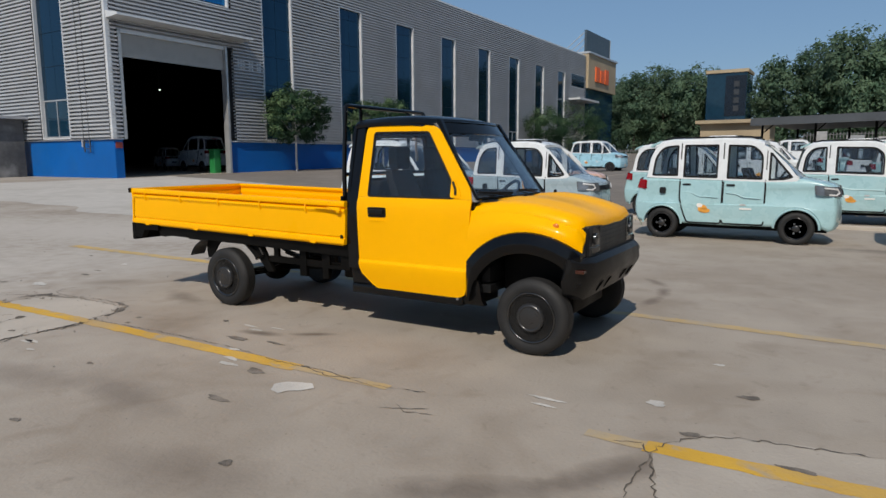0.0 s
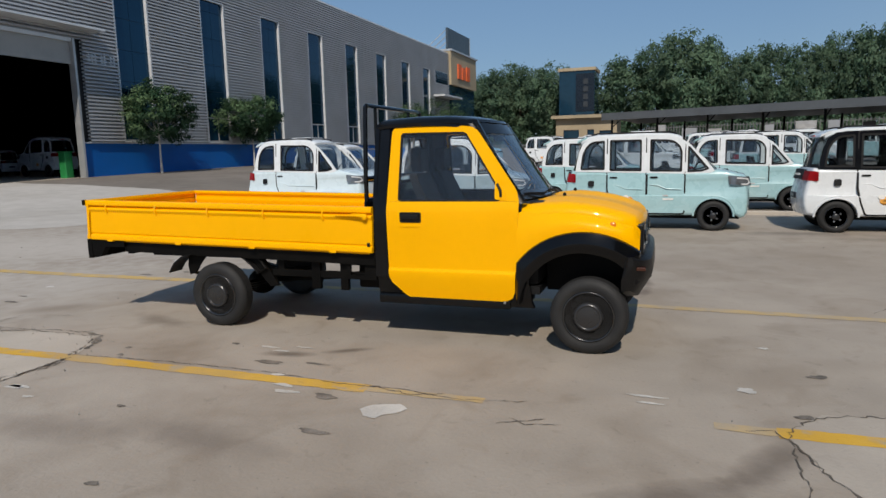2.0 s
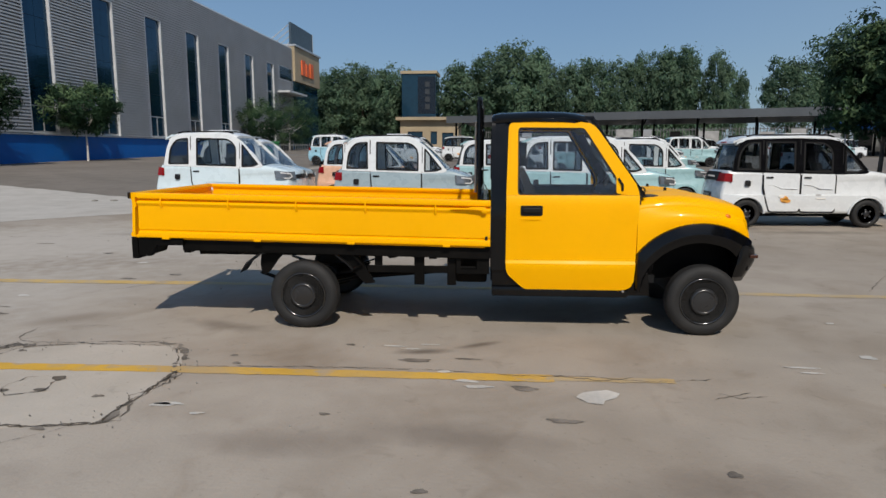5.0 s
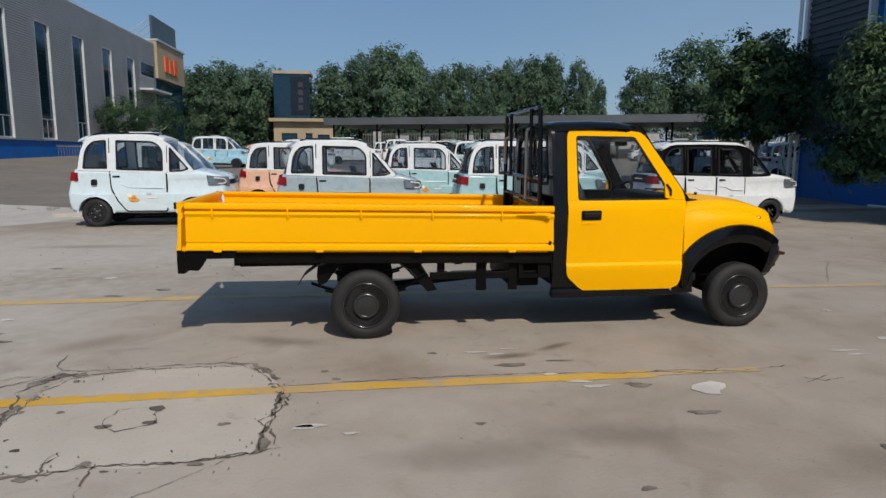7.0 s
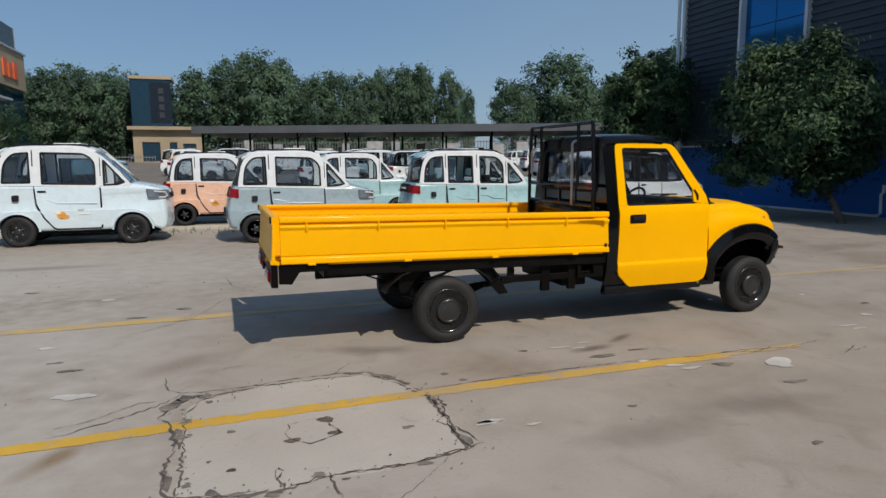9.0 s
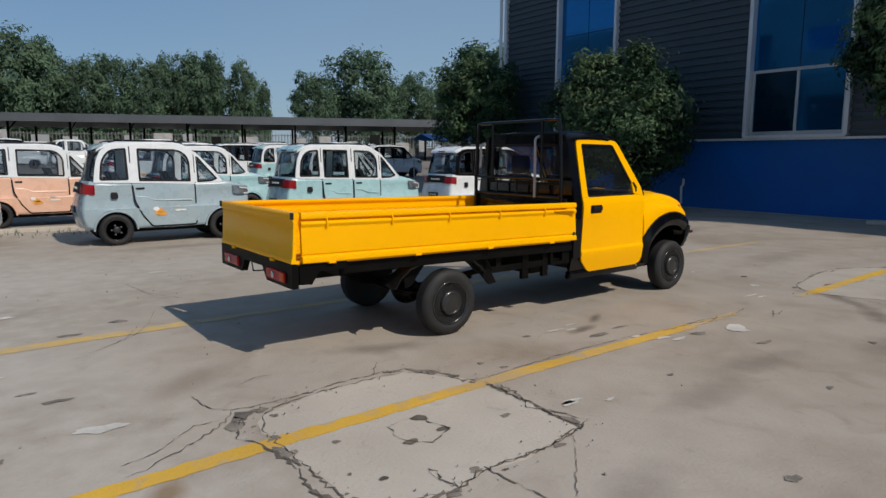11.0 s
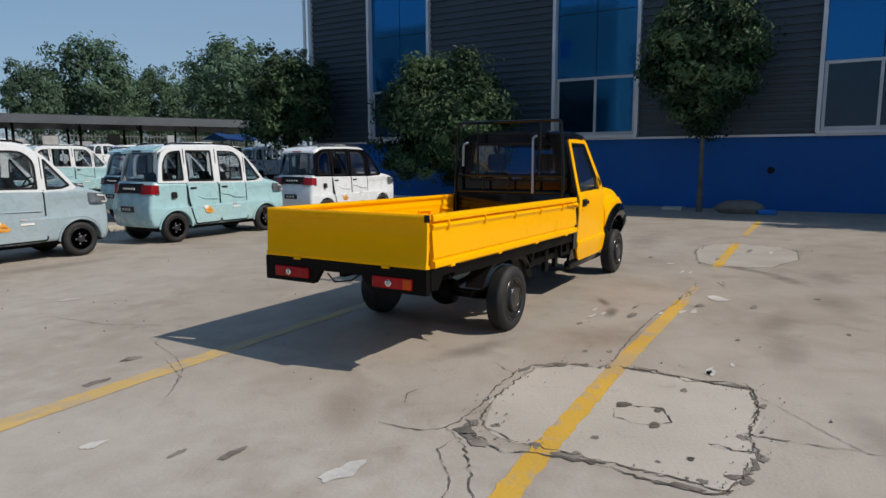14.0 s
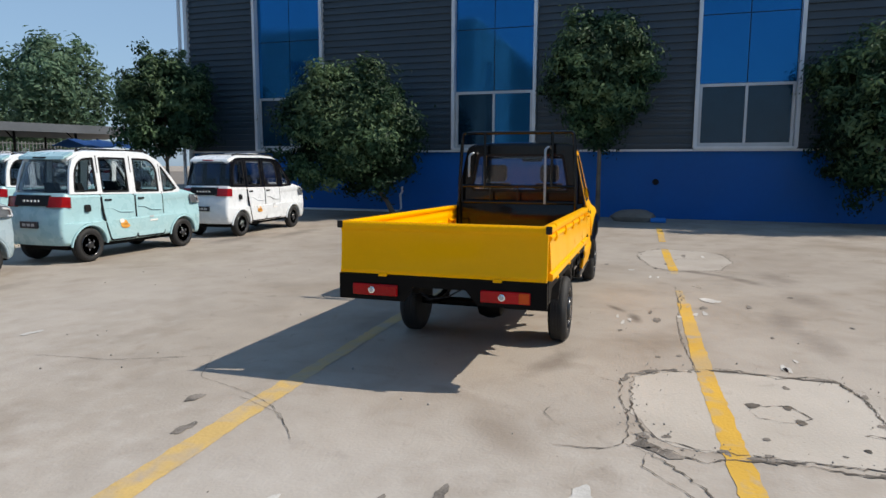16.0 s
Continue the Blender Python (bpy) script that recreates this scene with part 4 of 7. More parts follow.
part("booth_wall", b, "interior", booth, "grimy booth wall")

# building at the far end with its rooftop board
far = thing("corner_building", "corner building with a beige fascia and a dark rooftop board", "building", (-38, 98, 0))
# the shadow below the fascia is painted by giving this block dark glass
b = B()
box(b, -48, -32.8, 91.4, 103.6, 0, 11.2)
part("wall", b, "dark_glass", far, "lower storeys, their shadow painted as dark glass")
b = B()
box(b, -48, -32.5, 91.4, 104.0, 11.2, 16.0)
part("fascia", b, "beige", far, "beige fascia band")
b = B()
box(b, -48.3, -32.3, 91.3, 104.3, 16.0, 16.25)
part("cornice", b, "alu", far)
for k in range(3):
    b = B()
    y0 = 94.2 + 2.1 * k
    box(b, -32.48, -32.3, y0, y0 + 1.6, 12.3, 14.4 - 0.3 * (k % 2))
    part("sign_bar", b, "orange_sign", far, "orange sign block")
b = B()
box(b, -33.3, -33.0, 91.6, 102.2, 16.27, 19.3)
part("rooftop_board", b, "charcoal", far, "dark grey rooftop board")
b = B()
box(b, -33.36, -32.95, 102.2, 102.32, 16.27, 19.35)
part("board_edge", b, "alu", far)
for k in range(6):
    b = B()
    tube(b, [(-33.5, 92 + 2.0 * k, 16.3), (-37, 92 + 2.0 * k, 16.3), (-33.5, 92 + 2.0 * k, 19.0)], 0.07, 5)
    part("board_strut", b, "alu", far)

# dark hall on the shaded side
DX, DY, DH, DB = 9.3, 19.25, 12.2, 1.95
df = lambda u, d, z: (DX - d, u, z)
edges = [DY, 16.48, 13.95, 9.42, 6.89, 2.36, -0.17, -4.70, -7.23, -20]
clad_wall("wall_shaded_hall", "charcoal ribbed steel wall, its shade deepened in the colour", df, [(edges[k], edges[k + 1], DB, 10.0) for k in range(0, len(edges), 2)] + [(a, min(a + 7.0, DY), 10.0, DH) for a in (-20, -13, -6, 1, 8, 15)], "charcoal", 0.05)
b = B()
box(b, DX - 0.02, DX + 0.25, -20, DY, -0.3, DB)
setting("plinth_shaded_hall", b, "blue_panel", "deep blue steel plinth in shade", "wall")
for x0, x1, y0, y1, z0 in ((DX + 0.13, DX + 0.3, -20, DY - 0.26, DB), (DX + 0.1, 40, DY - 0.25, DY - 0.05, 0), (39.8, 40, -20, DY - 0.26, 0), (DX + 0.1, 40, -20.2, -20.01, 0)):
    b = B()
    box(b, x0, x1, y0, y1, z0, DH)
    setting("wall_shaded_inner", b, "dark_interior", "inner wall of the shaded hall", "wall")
b = B()
box(b, DX - 0.12, 40.1, -20.2, DY + 0.1, DH, DH + 0.15)
setting("roof_shaded_hall", b, "trim", "flat roof of the shaded hall", "roof")
b = B()
bar(b, df, -20, DY, 0.0, 0.12, DB - 0.03, DB + 0.03)
box(b, DX - 0.13, DX + 0.06, DY - 0.06, DY + 0.08, 0, DH)
setting("trim_shaded_hall", b, "trim", "pale corner and plinth trims", "trim")
# second window: bluer lower panes carry its sky reflection in their tint
for k in range(4):
    window("window_5", df, 13.95 - 7.06 * k, 16.48 - 7.06 * k, DB + 0.10, 10.0, "blue_glass", 3.76, "tall blue glass strip window with a sliding casement below", lower=("blue_glass" if k == 1 else "dark_glass", "navy_glass" if k == 1 else "dark_glass"))
b = B()
tube(b, [(DX - 0.16, DY + 0.25, 0.0), (DX - 0.12, DY + 0.25, DH)], 0.06, 8)
setting("downpipe", b, "trim", "white downpipe at the hall corner", "pipe", 40)
b = B()
tube(b, [(DX - 0.45, 15.5, 0.06), (DX - 0.45, 11.12, 0.06), (DX - 0.45, 11.04, 0.14), (DX - 0.45, 11.06, 0.60), (DX - 0.45, 11.00, 0.66), (DX - 0.45, 11.00, 0.84)], 0.035, 8)
setting("floor_pipe", b, "trim", "white pipe along the wall foot, turned up at its end", "pipe", 40)
b = B()
lathe(b, [(0.09, 0.0), (0.09, 0.02), (0.02, 0.022)], (DX - 0.02, 3.35, 1.05), "x", 16, -1)
setting("wall_vent", b, "gasket", "round dark vent in the blue plinth", "vent", 40)

# the yellow pickup
TC = 4.79                                                # its middle line
truck = thing("pickup_truck", "bright yellow small pickup truck with black cab roof, bumper and wheels", "truck", (-3.86, TC, 0))
truck.location.y, truck.rotation_euler.z = TC + 0.021, radians(0.75)      # it stands slightly askew in its bay


def half(z):
    return lerp(z, (0.30, 0.345, 0.46, 0.535, 0.556, 0.578, 0.85, 1.0, 1.04, 1.085, 1.64, 1.70), (0.650, 0.672, 0.698, 0.714, 0.713, 0.702, 0.718, 0.722, 0.717, 0.700, 0.578, 0.565))


def side_y(z, s, inset=0.0, x=-3.3):
    """The cab's outer side; it narrows towards the front above the sill."""
    return TC + s * (half(z) - inset - 0.048 * lerp(x, (-3.3, -2.15), (0, 1.15)) * lerp(z, (0.4, 0.95), (0, 1)))


def wheel(parent, x, y, s, r=0.275, w=0.15, steel="rim", spokes=0, name="wheel"):
    """Tyre, rim and hub of one wheel whose outer face is at y; s: the side it faces."""
    t = B()
    prof = [(0.66 * r, 0.012), (0.72 * r, 0.0), (0.86 * r, -0.002), (0.945 * r, 0.010), (0.985 * r, 0.026)]
    for k in range(4):
        a = 0.032 + (w - 0.064) * k / 3.6
        prof += [(r, a), (r, a + 0.020), (0.975 * r, a + 0.022), (0.975 * r, a + 0.027)]
    prof += [(r, w - 0.034), (0.985 * r, w - 0.026), (0.945 * r, w - 0.01), (0.86 * r, w), (0.66 * r, w - 0.012)]
    lathe(t, prof, (x, y, r), "y", 40, -s)
    tyre = part(name, t, "rubber", parent, "", 40)
    d = B()
    lathe(d, [(0.675 * r, 0.012), (0.665 * r, 0.002), (0.640 * r, 0.000), (0.615 * r, 0.008), (0.600 * r, 0.016), (0.588 * r, 0.024), (0.574 * r, 0.020), (0.555 * r, 0.013), (0.535 * r, 0.013), (0.517 * r, 0.020), (0.505 * r, 0.030), (0.47 * r, 0.024), (0.42 * r, 0.014), (0.39 * r, 0.014)], (x, y, r), "y", 32, -s)
    rim = part("rim", d, steel, tyre, "", 85)
    h = B()
    if spokes:
        lathe(h, [(0.40 * r, 0.04), (0.38 * r, 0.026), (0.24 * r, 0.022), (0.20 * r, 0.004), (0.15 * r, -0.004), (0.02 * r, -0.006)], (x, y, r), "y", 20, -s)
    else:
        lathe(h, [(0.39 * r, 0.040), (0.385 * r, 0.004), (0.37 * r, -0.008), (0.335 * r, -0.016), (0.30 * r, -0.016), (0.285 * r, -0.010), (0.20 * r, -0.013), (0.02 * r, -0.016)], (x, y, r), "y", 28, -s)
    part("hub_cap", h, "hub", tyre, "", 60)
    for k in range(spokes):
        a = 2 * math.pi * (k + 0.5) / spokes
        q = B()
        cx, cz = x + 0.30 * r * math.cos(a), r + 0.30 * r * math.sin(a)
        lathe(q, [(0.062 * r, 0.03), (0.058 * r, 0.010), (0.03 * r, 0.004), (0.01 * r, 0.004)], (cx, y, cz), "y", 10, -s)
        part("wheel_nut", q, "lamp_grey", tyre, "", 35)
    return tyre


for s in (-1, 1):
    yo = TC + s * 0.715
    wheel(truck, -1.79, yo, s)
    wheel(truck, -4.93, TC + s * 0.722, s)

# --- cab shell
for s in (-1, 1):
    b = B()
    rows = [[(x, side_y(z, s, 0.022, x), z) for x in (-3.42, -3.3, -3.0, -2.6, -2.28)] for z in (0.30, 0.36, 0.555, 0.585, 0.85, 1.085)]
    sheet(b, rows, (0, -s * 0.03, 0))
    part("cab_side", b, "black_paint", truck, "black lower cab side", 30)
    b = B()
    outer = [(-3.42, 1.085), (-2.275, 1.085), (-2.645, 1.69), (-3.41, 1.70)]
    hole = rounded([(-3.25, 1.087), (-2.415, 1.087), (-2.425, 1.18), (-2.71, 1.615), (-3.25, 1.615)], 0.03)
    panel(b, outer, [hole], lambda u, v, d, s=s: (u, side_y(v, s, 0.022 + 0.035 * d, u), v))
    part("cab_pillar_frame", b, "black_paint", truck, "gloss black pillars round the door", 30)

    # door: lower skin, window frame, pane, gasket, handle
    b = B()
    zs = (0.345, 0.352, 0.372, 0.42, 0.46, 0.50, 0.535, 0.556, 0.578, 0.70, 0.85, 1.0, 1.04, 1.085)
    rows = []
    for z in zs:
        xl = lerp(z, (0.345, 0.36, 0.46, 0.50, 0.54), (-3.155, -3.185, -3.293, -3.310, -3.314))
        xr = lerp(z, (0.345, 0.352, 0.372, 0.42, 1.085), (-2.42, -2.38, -2.342, -2.322, -2.296))
        rows.append([(xl + (xr - xl) * t, side_y(z, s, 0.0, xl + (xr - xl) * t), z) for t in (0, 0.03, 0.25, 0.5, 0.75, 0.97, 1)])
    sheet(b, rows, (0, -s * 0.018, 0))
    door = part("door", b, "yellow", truck, "yellow cab door", 20)
    b = B()
    outer = rounded([(-3.315, 1.087), (-2.296, 1.087), (-2.316, 1.165), (-2.652, 1.645), (-3.300, 1.650)], [0, 0, 0.03, 0.08, 0.06])
    hole = rounded([(-3.228, 1.088), (-2.430, 1.088), (-2.442, 1.175), (-2.718, 1.600), (-3.228, 1.604)], 0.03)
    panel(b, outer, [hole], lambda u, v, d, s=s: (u, side_y(v, s, 0.018 * d, u), v))
    part("door_frame", b, "yellow", door, "", 30)
    b = B()
    inner = rounded([(-3.216, 1.101), (-2.446, 1.101), (-2.458, 1.174), (-2.726, 1.588), (-3.216, 1.592)], 0.028)
    panel(b, rounded([(-3.230, 1.086), (-2.428, 1.086), (-2.440, 1.176), (-2.717, 1.602), (-3.230, 1.606)], 0.03), [inner], lambda u, v, d, s=s: (u, side_y(v, s, 0.002 + 0.02 * d, u), v))
    part("gasket", b, "gasket", door, "black rubber window seal", 30)
    b = B()
    panel(b, inner, [], lambda u, v, d, s=s: (u, side_y(v, s, 0.008 + 0.004 * d, u), v))
    part("door_window", b, "pane_dark", door, "clear door window").visible_shadow = False
    b = B()
    pocket = rounded([(-3.205, 0.93), (-3.035, 0.93), (-3.035, 1.008), (-3.205, 1.008)], 0.015)
    panel(b, pocket, [], lambda u, v, d, s=s: (u, side_y(v, s, -0.006 + 0.02 * d, u), v))
    handle = part("door_handle", b, "black_plastic", door, "black recessed door handle")
    b = B()
    box(b, -3.19, -3.05, min(side_y(0.97, s, -0.008), side_y(0.97, s, -0.02)), max(side_y(0.97, s, -0.008), side_y(0.97, s, -0.02)), 0.955, 0.992, 0.006)
    part("handle_flap", b, "gasket", handle)
    b = B()
    panel(b, rounded([(-3.205, 0.895), (-3.04, 0.895), (-3.05, 0.908), (-3.2, 0.908)], 0.004), [], lambda u, v, d, s=s: (u, side_y(v, s, -0.006 + 0.02 * d, u), v))
    part("pressed_ridge", b, "yellow", door)
    # mirror foot at the base of the pillar
    b = B()
    panel(b, rounded([(-2.475, 1.10), (-2.385, 1.10), (-2.40, 1.16), (-2.455, 1.235), (-2.475, 1.23)], 0.02), [], lambda u, v, d, s=s: (u, side_y(v, s, -0.008 + 0.02 * d, u), v))
    part("mirror_foot", b, "yellow", door, "yellow mirror foot at the window corner")
    b = B()
    tube(b, [(-2.43, side_y(1.13, s, -0.010, -2.43), 1.12), (-2.43, side_y(1.16, s, -0.018, -2.43), 1.165), (-2.46, side_y(1.21, s, -0.012, -2.43), 1.215)], 0.010)
    part("mirror_slot", b, "gasket", door, "", 40)
    # sill
    b = B()
    box(b, -3.42, -2.36, min(TC + s * 0.60, TC + s * 0.672), max(TC + s * 0.60, TC + s * 0.672), 0.285, 0.362, 0.012)
    part("sill", b, "black_paint", truck, "black door sill", 30)
    b = B()
    lathe(b, [(0.010, -0.01), (0.010, 0.012), (0.004, 0.014)], (-2.40, TC + s * 0.672, 0.338), "y", 10, s)
    part("hinge_cap", b, "rim_silver", truck)
    # rear corner post
    b = B()
    rows = [[(x, side_y(z, s, 0.004, x), z) for x in (-3.425, -3.41, -3.34, -3.322)] for z in (0.50, 0.7, 0.85, 1.085, 1.25, 1.45, 1.66)]
    sheet(b, rows, (0, -s * 0.03, 0))
    part("rear_post", b, "black_paint", truck, "gloss black rear cab post", 30)

# roof
b = B()
rings = []
for x, dz, k in ((-3.430, -0.05, 0.95), (-3.422, -0.012, 0.98), (-3.36, 0.0, 0.99), (-3.1, 0.01, 0.975), (-2.85, 0.006, 0.955), (-2.74, -0.004, 0.94), (-2.66, -0.020, 0.925), (-2.60, -0.040, 0.91), (-2.565, -0.066, 0.895)):
    half_ring = [(0.592, 1.640), (0.594, 1.662), (0.572, 1.692), (0.52, 1.712), (0.40, 1.724), (0.2, 1.730)]
    bow = 0.10 * lerp(x, (-2.95, -2.60), (0, 1)) / 0.35          # the front edge bows back to the sides
    ring = [(x - bow * y * y, TC - y * k, z + dz) for y, z in half_ring] + [(x, TC, 1.732 + dz)] + [(x - bow * y * y, TC + y * k, z + dz) for y, z in half_ring[::-1]]
    ring += [(x - bow * 0.30, TC + 0.55 * k, 1.63 + dz), (x - bow * 0.30, TC - 0.55 * k, 1.63 + dz)]
    rings.append(ring)
loft(b, rings)
part("roof", b, "black_paint", truck, "gloss black cab roof", 40)
for s in (-1, 1):
    b = B()
    tube(b, [(-3.40, TC + s * 0.576, 1.668), (-3.1, TC + s * 0.570, 1.675), (-2.80, TC + s * 0.556, 1.665), (-2.69, TC + s * 0.545, 1.645)], 0.009, 6)
    part("drip_rail", b, "black_paint", truck, "", 40)

# back wall with its window
b = B()
outer = rounded([(-0.685, 0.50), (0.685, 0.50), (0.70, 1.085), (0.575, 1.69), (-0.575, 1.69), (-0.70, 1.085)], [0.02, 0.02, 0.1, 0.08, 0.08, 0.1])
hole = rounded([(-0.54, 1.20), (0.54, 1.20), (0.47, 1.605), (-0.47, 1.605)], 0.05)
panel(b, outer, [hole], lambda u, v, d: (-3.434 + 0.03 * d, TC + u, v))
part("cab_back", b, "black_paint", truck, "black cab back wall", 30)
b = B()
panel(b, rounded([(-0.54, 1.20), (0.54, 1.20), (0.47, 1.605), (-0.47, 1.605)], 0.05), [rounded([(-0.512, 1.225), (0.512, 1.225), (0.448, 1.58), (-0.448, 1.58)], 0.04)], lambda u, v, d: (-3.440 + 0.03 * d, TC + u, v))
part("rear_seal", b, "gasket", truck)
b = B()
panel(b, rounded([(-0.52, 1.22), (0.52, 1.22), (0.452, 1.585), (-0.452, 1.585)], 0.04), [], lambda u, v, d: (-3.424 + 0.004 * d, TC + u, v))
part("rear_window", b, "pane_dark", truck, "tinted rear cab window").visible_shadow = False

# windscreen, cowl and wipers
def screen(t, v):
    """t: 0 at the cowl to 1 at the roof; v: -1 to 1 across."""
    hw = 0.634 + (0.522 - 0.634) * t
    return (-2.150 - 0.425 * t - 0.10 * v * v, TC + hw * v, 1.072 + 0.605 * t)


b = B()
sheet(b, [[screen(t, v) for v in (-1, -0.75, -0.5, -0.25, 0, 0.25, 0.5, 0.75, 1)] for t in (0.0, 0.25, 0.5, 0.75, 0.86)], (-0.006, 0, -0.004))
part("windscreen", b, "pane_dark", truck, "raked windscreen", 40).visible_shadow = False
b = B()
sheet(b, [[Vector(screen(t, v)) + Vector((0.003, 0, 0.003)) for v in (-1, -0.75, -0.5, -0.25, 0, 0.25, 0.5, 0.75, 1)] for t in (0.84, 0.90, 0.96, 1.02)], (-0.02, 0, -0.01))
part("header", b, "black_paint", truck, "gloss black band over the windscreen", 40)
b = B()
border = [(screen(t, v)) for t, v in ((0.03, -1), (0.03, -0.5), (0.03, 0), (0.03, 0.5), (0.03, 1), (0.5, 1.0), (0.98, 1), (0.98, 0.5), (0.98, 0), (0.98, -0.5), (0.98, -1), (0.5, -1.0), (0.03, -1))]
tube(b, [Vector(p) + Vector((0.002, 0, 0.002)) for p in border], 0.010, 6)
part("windscreen_seal", b, "black_paint", truck, "", 40)
for s in (-1, 1):
    b = B()
    rows = []
    for t in (0, 0.25, 0.5, 0.75, 0.97):
        x, y, z = screen(t, s * 0.985)
        rows.append([(x + 0.006, y, z + 0.004), (x - 0.008, side_y(z, s, 0.016, x), z), (x - 0.035, side_y(z, s, 0.004, x), z), (x - 0.075, side_y(z, s, 0.002, x), z)])
    sheet(b, rows, (-0.01, -s * 0.03, 0))
    part("front_pillar", b, "black_plastic", truck, "black windscreen pillar", 40)
    w = B()
    v0 = 0.16 + s * 0.42
    arm = [Vector(screen(t, v0 - dv)) + Vector((0.014, 0, 0.010)) for t, dv in ((0.0, 0.0), (0.05, 0.25), (0.085, 0.50))]
    tube(w, arm, 0.006, 6)
    tube(w, [Vector(screen(0.07, v0 - 0.05)) + Vector((0.010, 0, 0.008)), Vector(screen(0.10, v0 - 0.68)) + Vector((0.010, 0, 0.008))], 0.008, 6)
    part("wiper", w, "gasket", truck, "", 40)
b = B()
box(b, -2.25, -2.13, TC - 0.56, TC + 0.56, 1.03, 1.082, 0.012)
part("cowl", b, "black_plastic", truck, "", 30)
for s in (-1, 1):
    b = B()
    lathe(b, [(0.014, 0), (0.012, 0.02), (0.004, 0.025)], (-2.02, TC + s * 0.3, 1.105), "z", 10)
    part("washer_jet", b, "black_plastic", truck, "", 40)

# bonnet and wings
BX = (-2.31, -2.24, -2.12, -1.98, -1.84, -1.70, -1.58, -1.50, -1.455, -1.43)


def bonnet_z(x):
    return lerp(x, (-2.31, -2.2, -2.0, -1.85, -1.7, -1.58, -1.50, -1.455, -1.43), (1.06, 1.083, 1.096, 1.084, 1.058, 1.026, 1.000, 0.974, 0.928))


def wing_y(x):
    return lerp(x, (-2.31, -2.0, -1.75, -1.6, -1.5, -1.43), (0.688, 0.704, 0.704, 0.684, 0.655, 0.620))


def shoulder_y(x):
    """Half width where the bonnet turns down into the wing."""
    return lerp(x, (-2.31, -2.0, -1.75, -1.6, -1.5, -1.43), (0.652, 0.652, 0.645, 0.630, 0.605, 0.575))


def bonnet(x, v):
    a = abs(v)
    drop = lerp(a, (0, 0.8, 0.88, 0.94, 0.98, 1.0), (0, 0.006, 0.014, 0.030, 0.055, 0.088))
    rise = 0.016 * lerp(a, (0.30, 0.36, 0.62, 0.70), (0, 1, 1, 0)) * lerp(x, (-2.25, -2.1, -1.6, -1.45), (0.2, 1, 1, 0.2))
    nose = -0.05 * max(0, a - 0.5) if x > -1.47 else 0
    return (x + nose, TC + v * shoulder_y(x), bonnet_z(x) - drop + rise)


b = B()
vs = (-1, -0.98, -0.94, -0.88, -0.8, -0.70, -0.62, -0.36, -0.30, 0, 0.30, 0.36, 0.62, 0.70, 0.8, 0.88, 0.94, 0.98, 1)
sheet(b, [[bonnet(x, v) for v in vs] for x in BX], (0, 0, -0.02))
part("bonnet", b, "yellow", truck, "yellow bonnet with two raised ribs", 35)
AX, AZ, AR = -1.83, 0.285, 0.595


def arch_z(x):
    return AZ + math.sqrt(max(0.0, AR * AR - (x - AX) ** 2))


for s in (-1, 1):
    b = B()
    rows = []
    for t in (0, 0.06, 0.15, 0.35, 0.6, 0.85, 1.0):
        row = []
        for x in BX:
            top, low = bonnet_z(x) - 0.088, arch_z(x)
            z = top + (min(low, top - 0.01) - top) * t
            nose = -0.025 if x > -1.47 else 0
            row.append((x + nose, TC + s * (shoulder_y(x) + (wing_y(x) + 0.010 - shoulder_y(x)) * math.sin(min(1, t * 1.5) * 1.57)), z))
        rows.append(row)
    sheet(b, rows, (0, -s * 0.02, 0))
    wing = part("front_wing", b, "yellow", truck, "yellow front wing", 35)
    b = B()
    lathe(b, [(0.024, 0.0), (0.022, 0.010), (0.014, 0.016), (0.004, 0.018)], (-1.635, TC + s * (shoulder_y(-1.635) + 0.020), 0.925), "y", 16, s)
    part("indicator", b, "lens_orange", wing, "orange side indicator", 40)
    # flared arch trim with the wheel housing behind it
    b = B()
    rings = []
    for i in range(25):
        a = radians(33 + (172 - 33) * i / 24)
        w = wing_y(AX + 0.5 * math.cos(a)) + 0.012
        low = lerp(math.degrees(a), (33, 60, 150, 172), (0.405, 0.445, 0.455, 0.445))
        AO = min(AR, 0.385 / max(0.2, math.cos(a))) if a < 1.2 else min(AR, (AX + 2.308) / max(0.2, -math.cos(a))) if a > 2.0 else AR
        kk = (AO - low) / (AR - low)
        prof = ((AO + 0.004, -0.004), (AO - 0.004 * kk, 0.014), (AO - 0.07 * kk, 0.040), (AO - 0.08 * kk, 0.042), (low + 0.022 * kk, 0.030), (low, 0.012), (low, -0.40), (AO, -0.40))
        rings.append([(AX + r * math.cos(a), TC + s * (w + o), AZ + r * math.sin(a)) for r, o in prof])
    loft(b, rings)
    part("arch_trim", b, "black_paint", truck, "gloss black wheel arch trim", 35)
    b = B()
    panel(b, [(-2.42, 0.300), (-2.185, 0.300), (-2.20, 0.345), (-2.205, 0.42), (-2.23, 0.56), (-2.312, 0.56), (-2.316, 0.42), (-2.345, 0.355)], [], lambda u, v, d, s=s: (u, side_y(v, s, 0.004 + 0.05 * d, u), v))
    part("lower_wing", b, "black_paint", truck, "black panel behind the front wheel", 30)
    b = B()
    box(b, -2.27, -2.245, TC + min(s * 0.30, s * 0.63), TC + max(s * 0.30, s * 0.63), 0.30, 0.72, 0.006)
    part("splash_guard", b, "frame_black", truck, "black splash guard behind the front wheel")

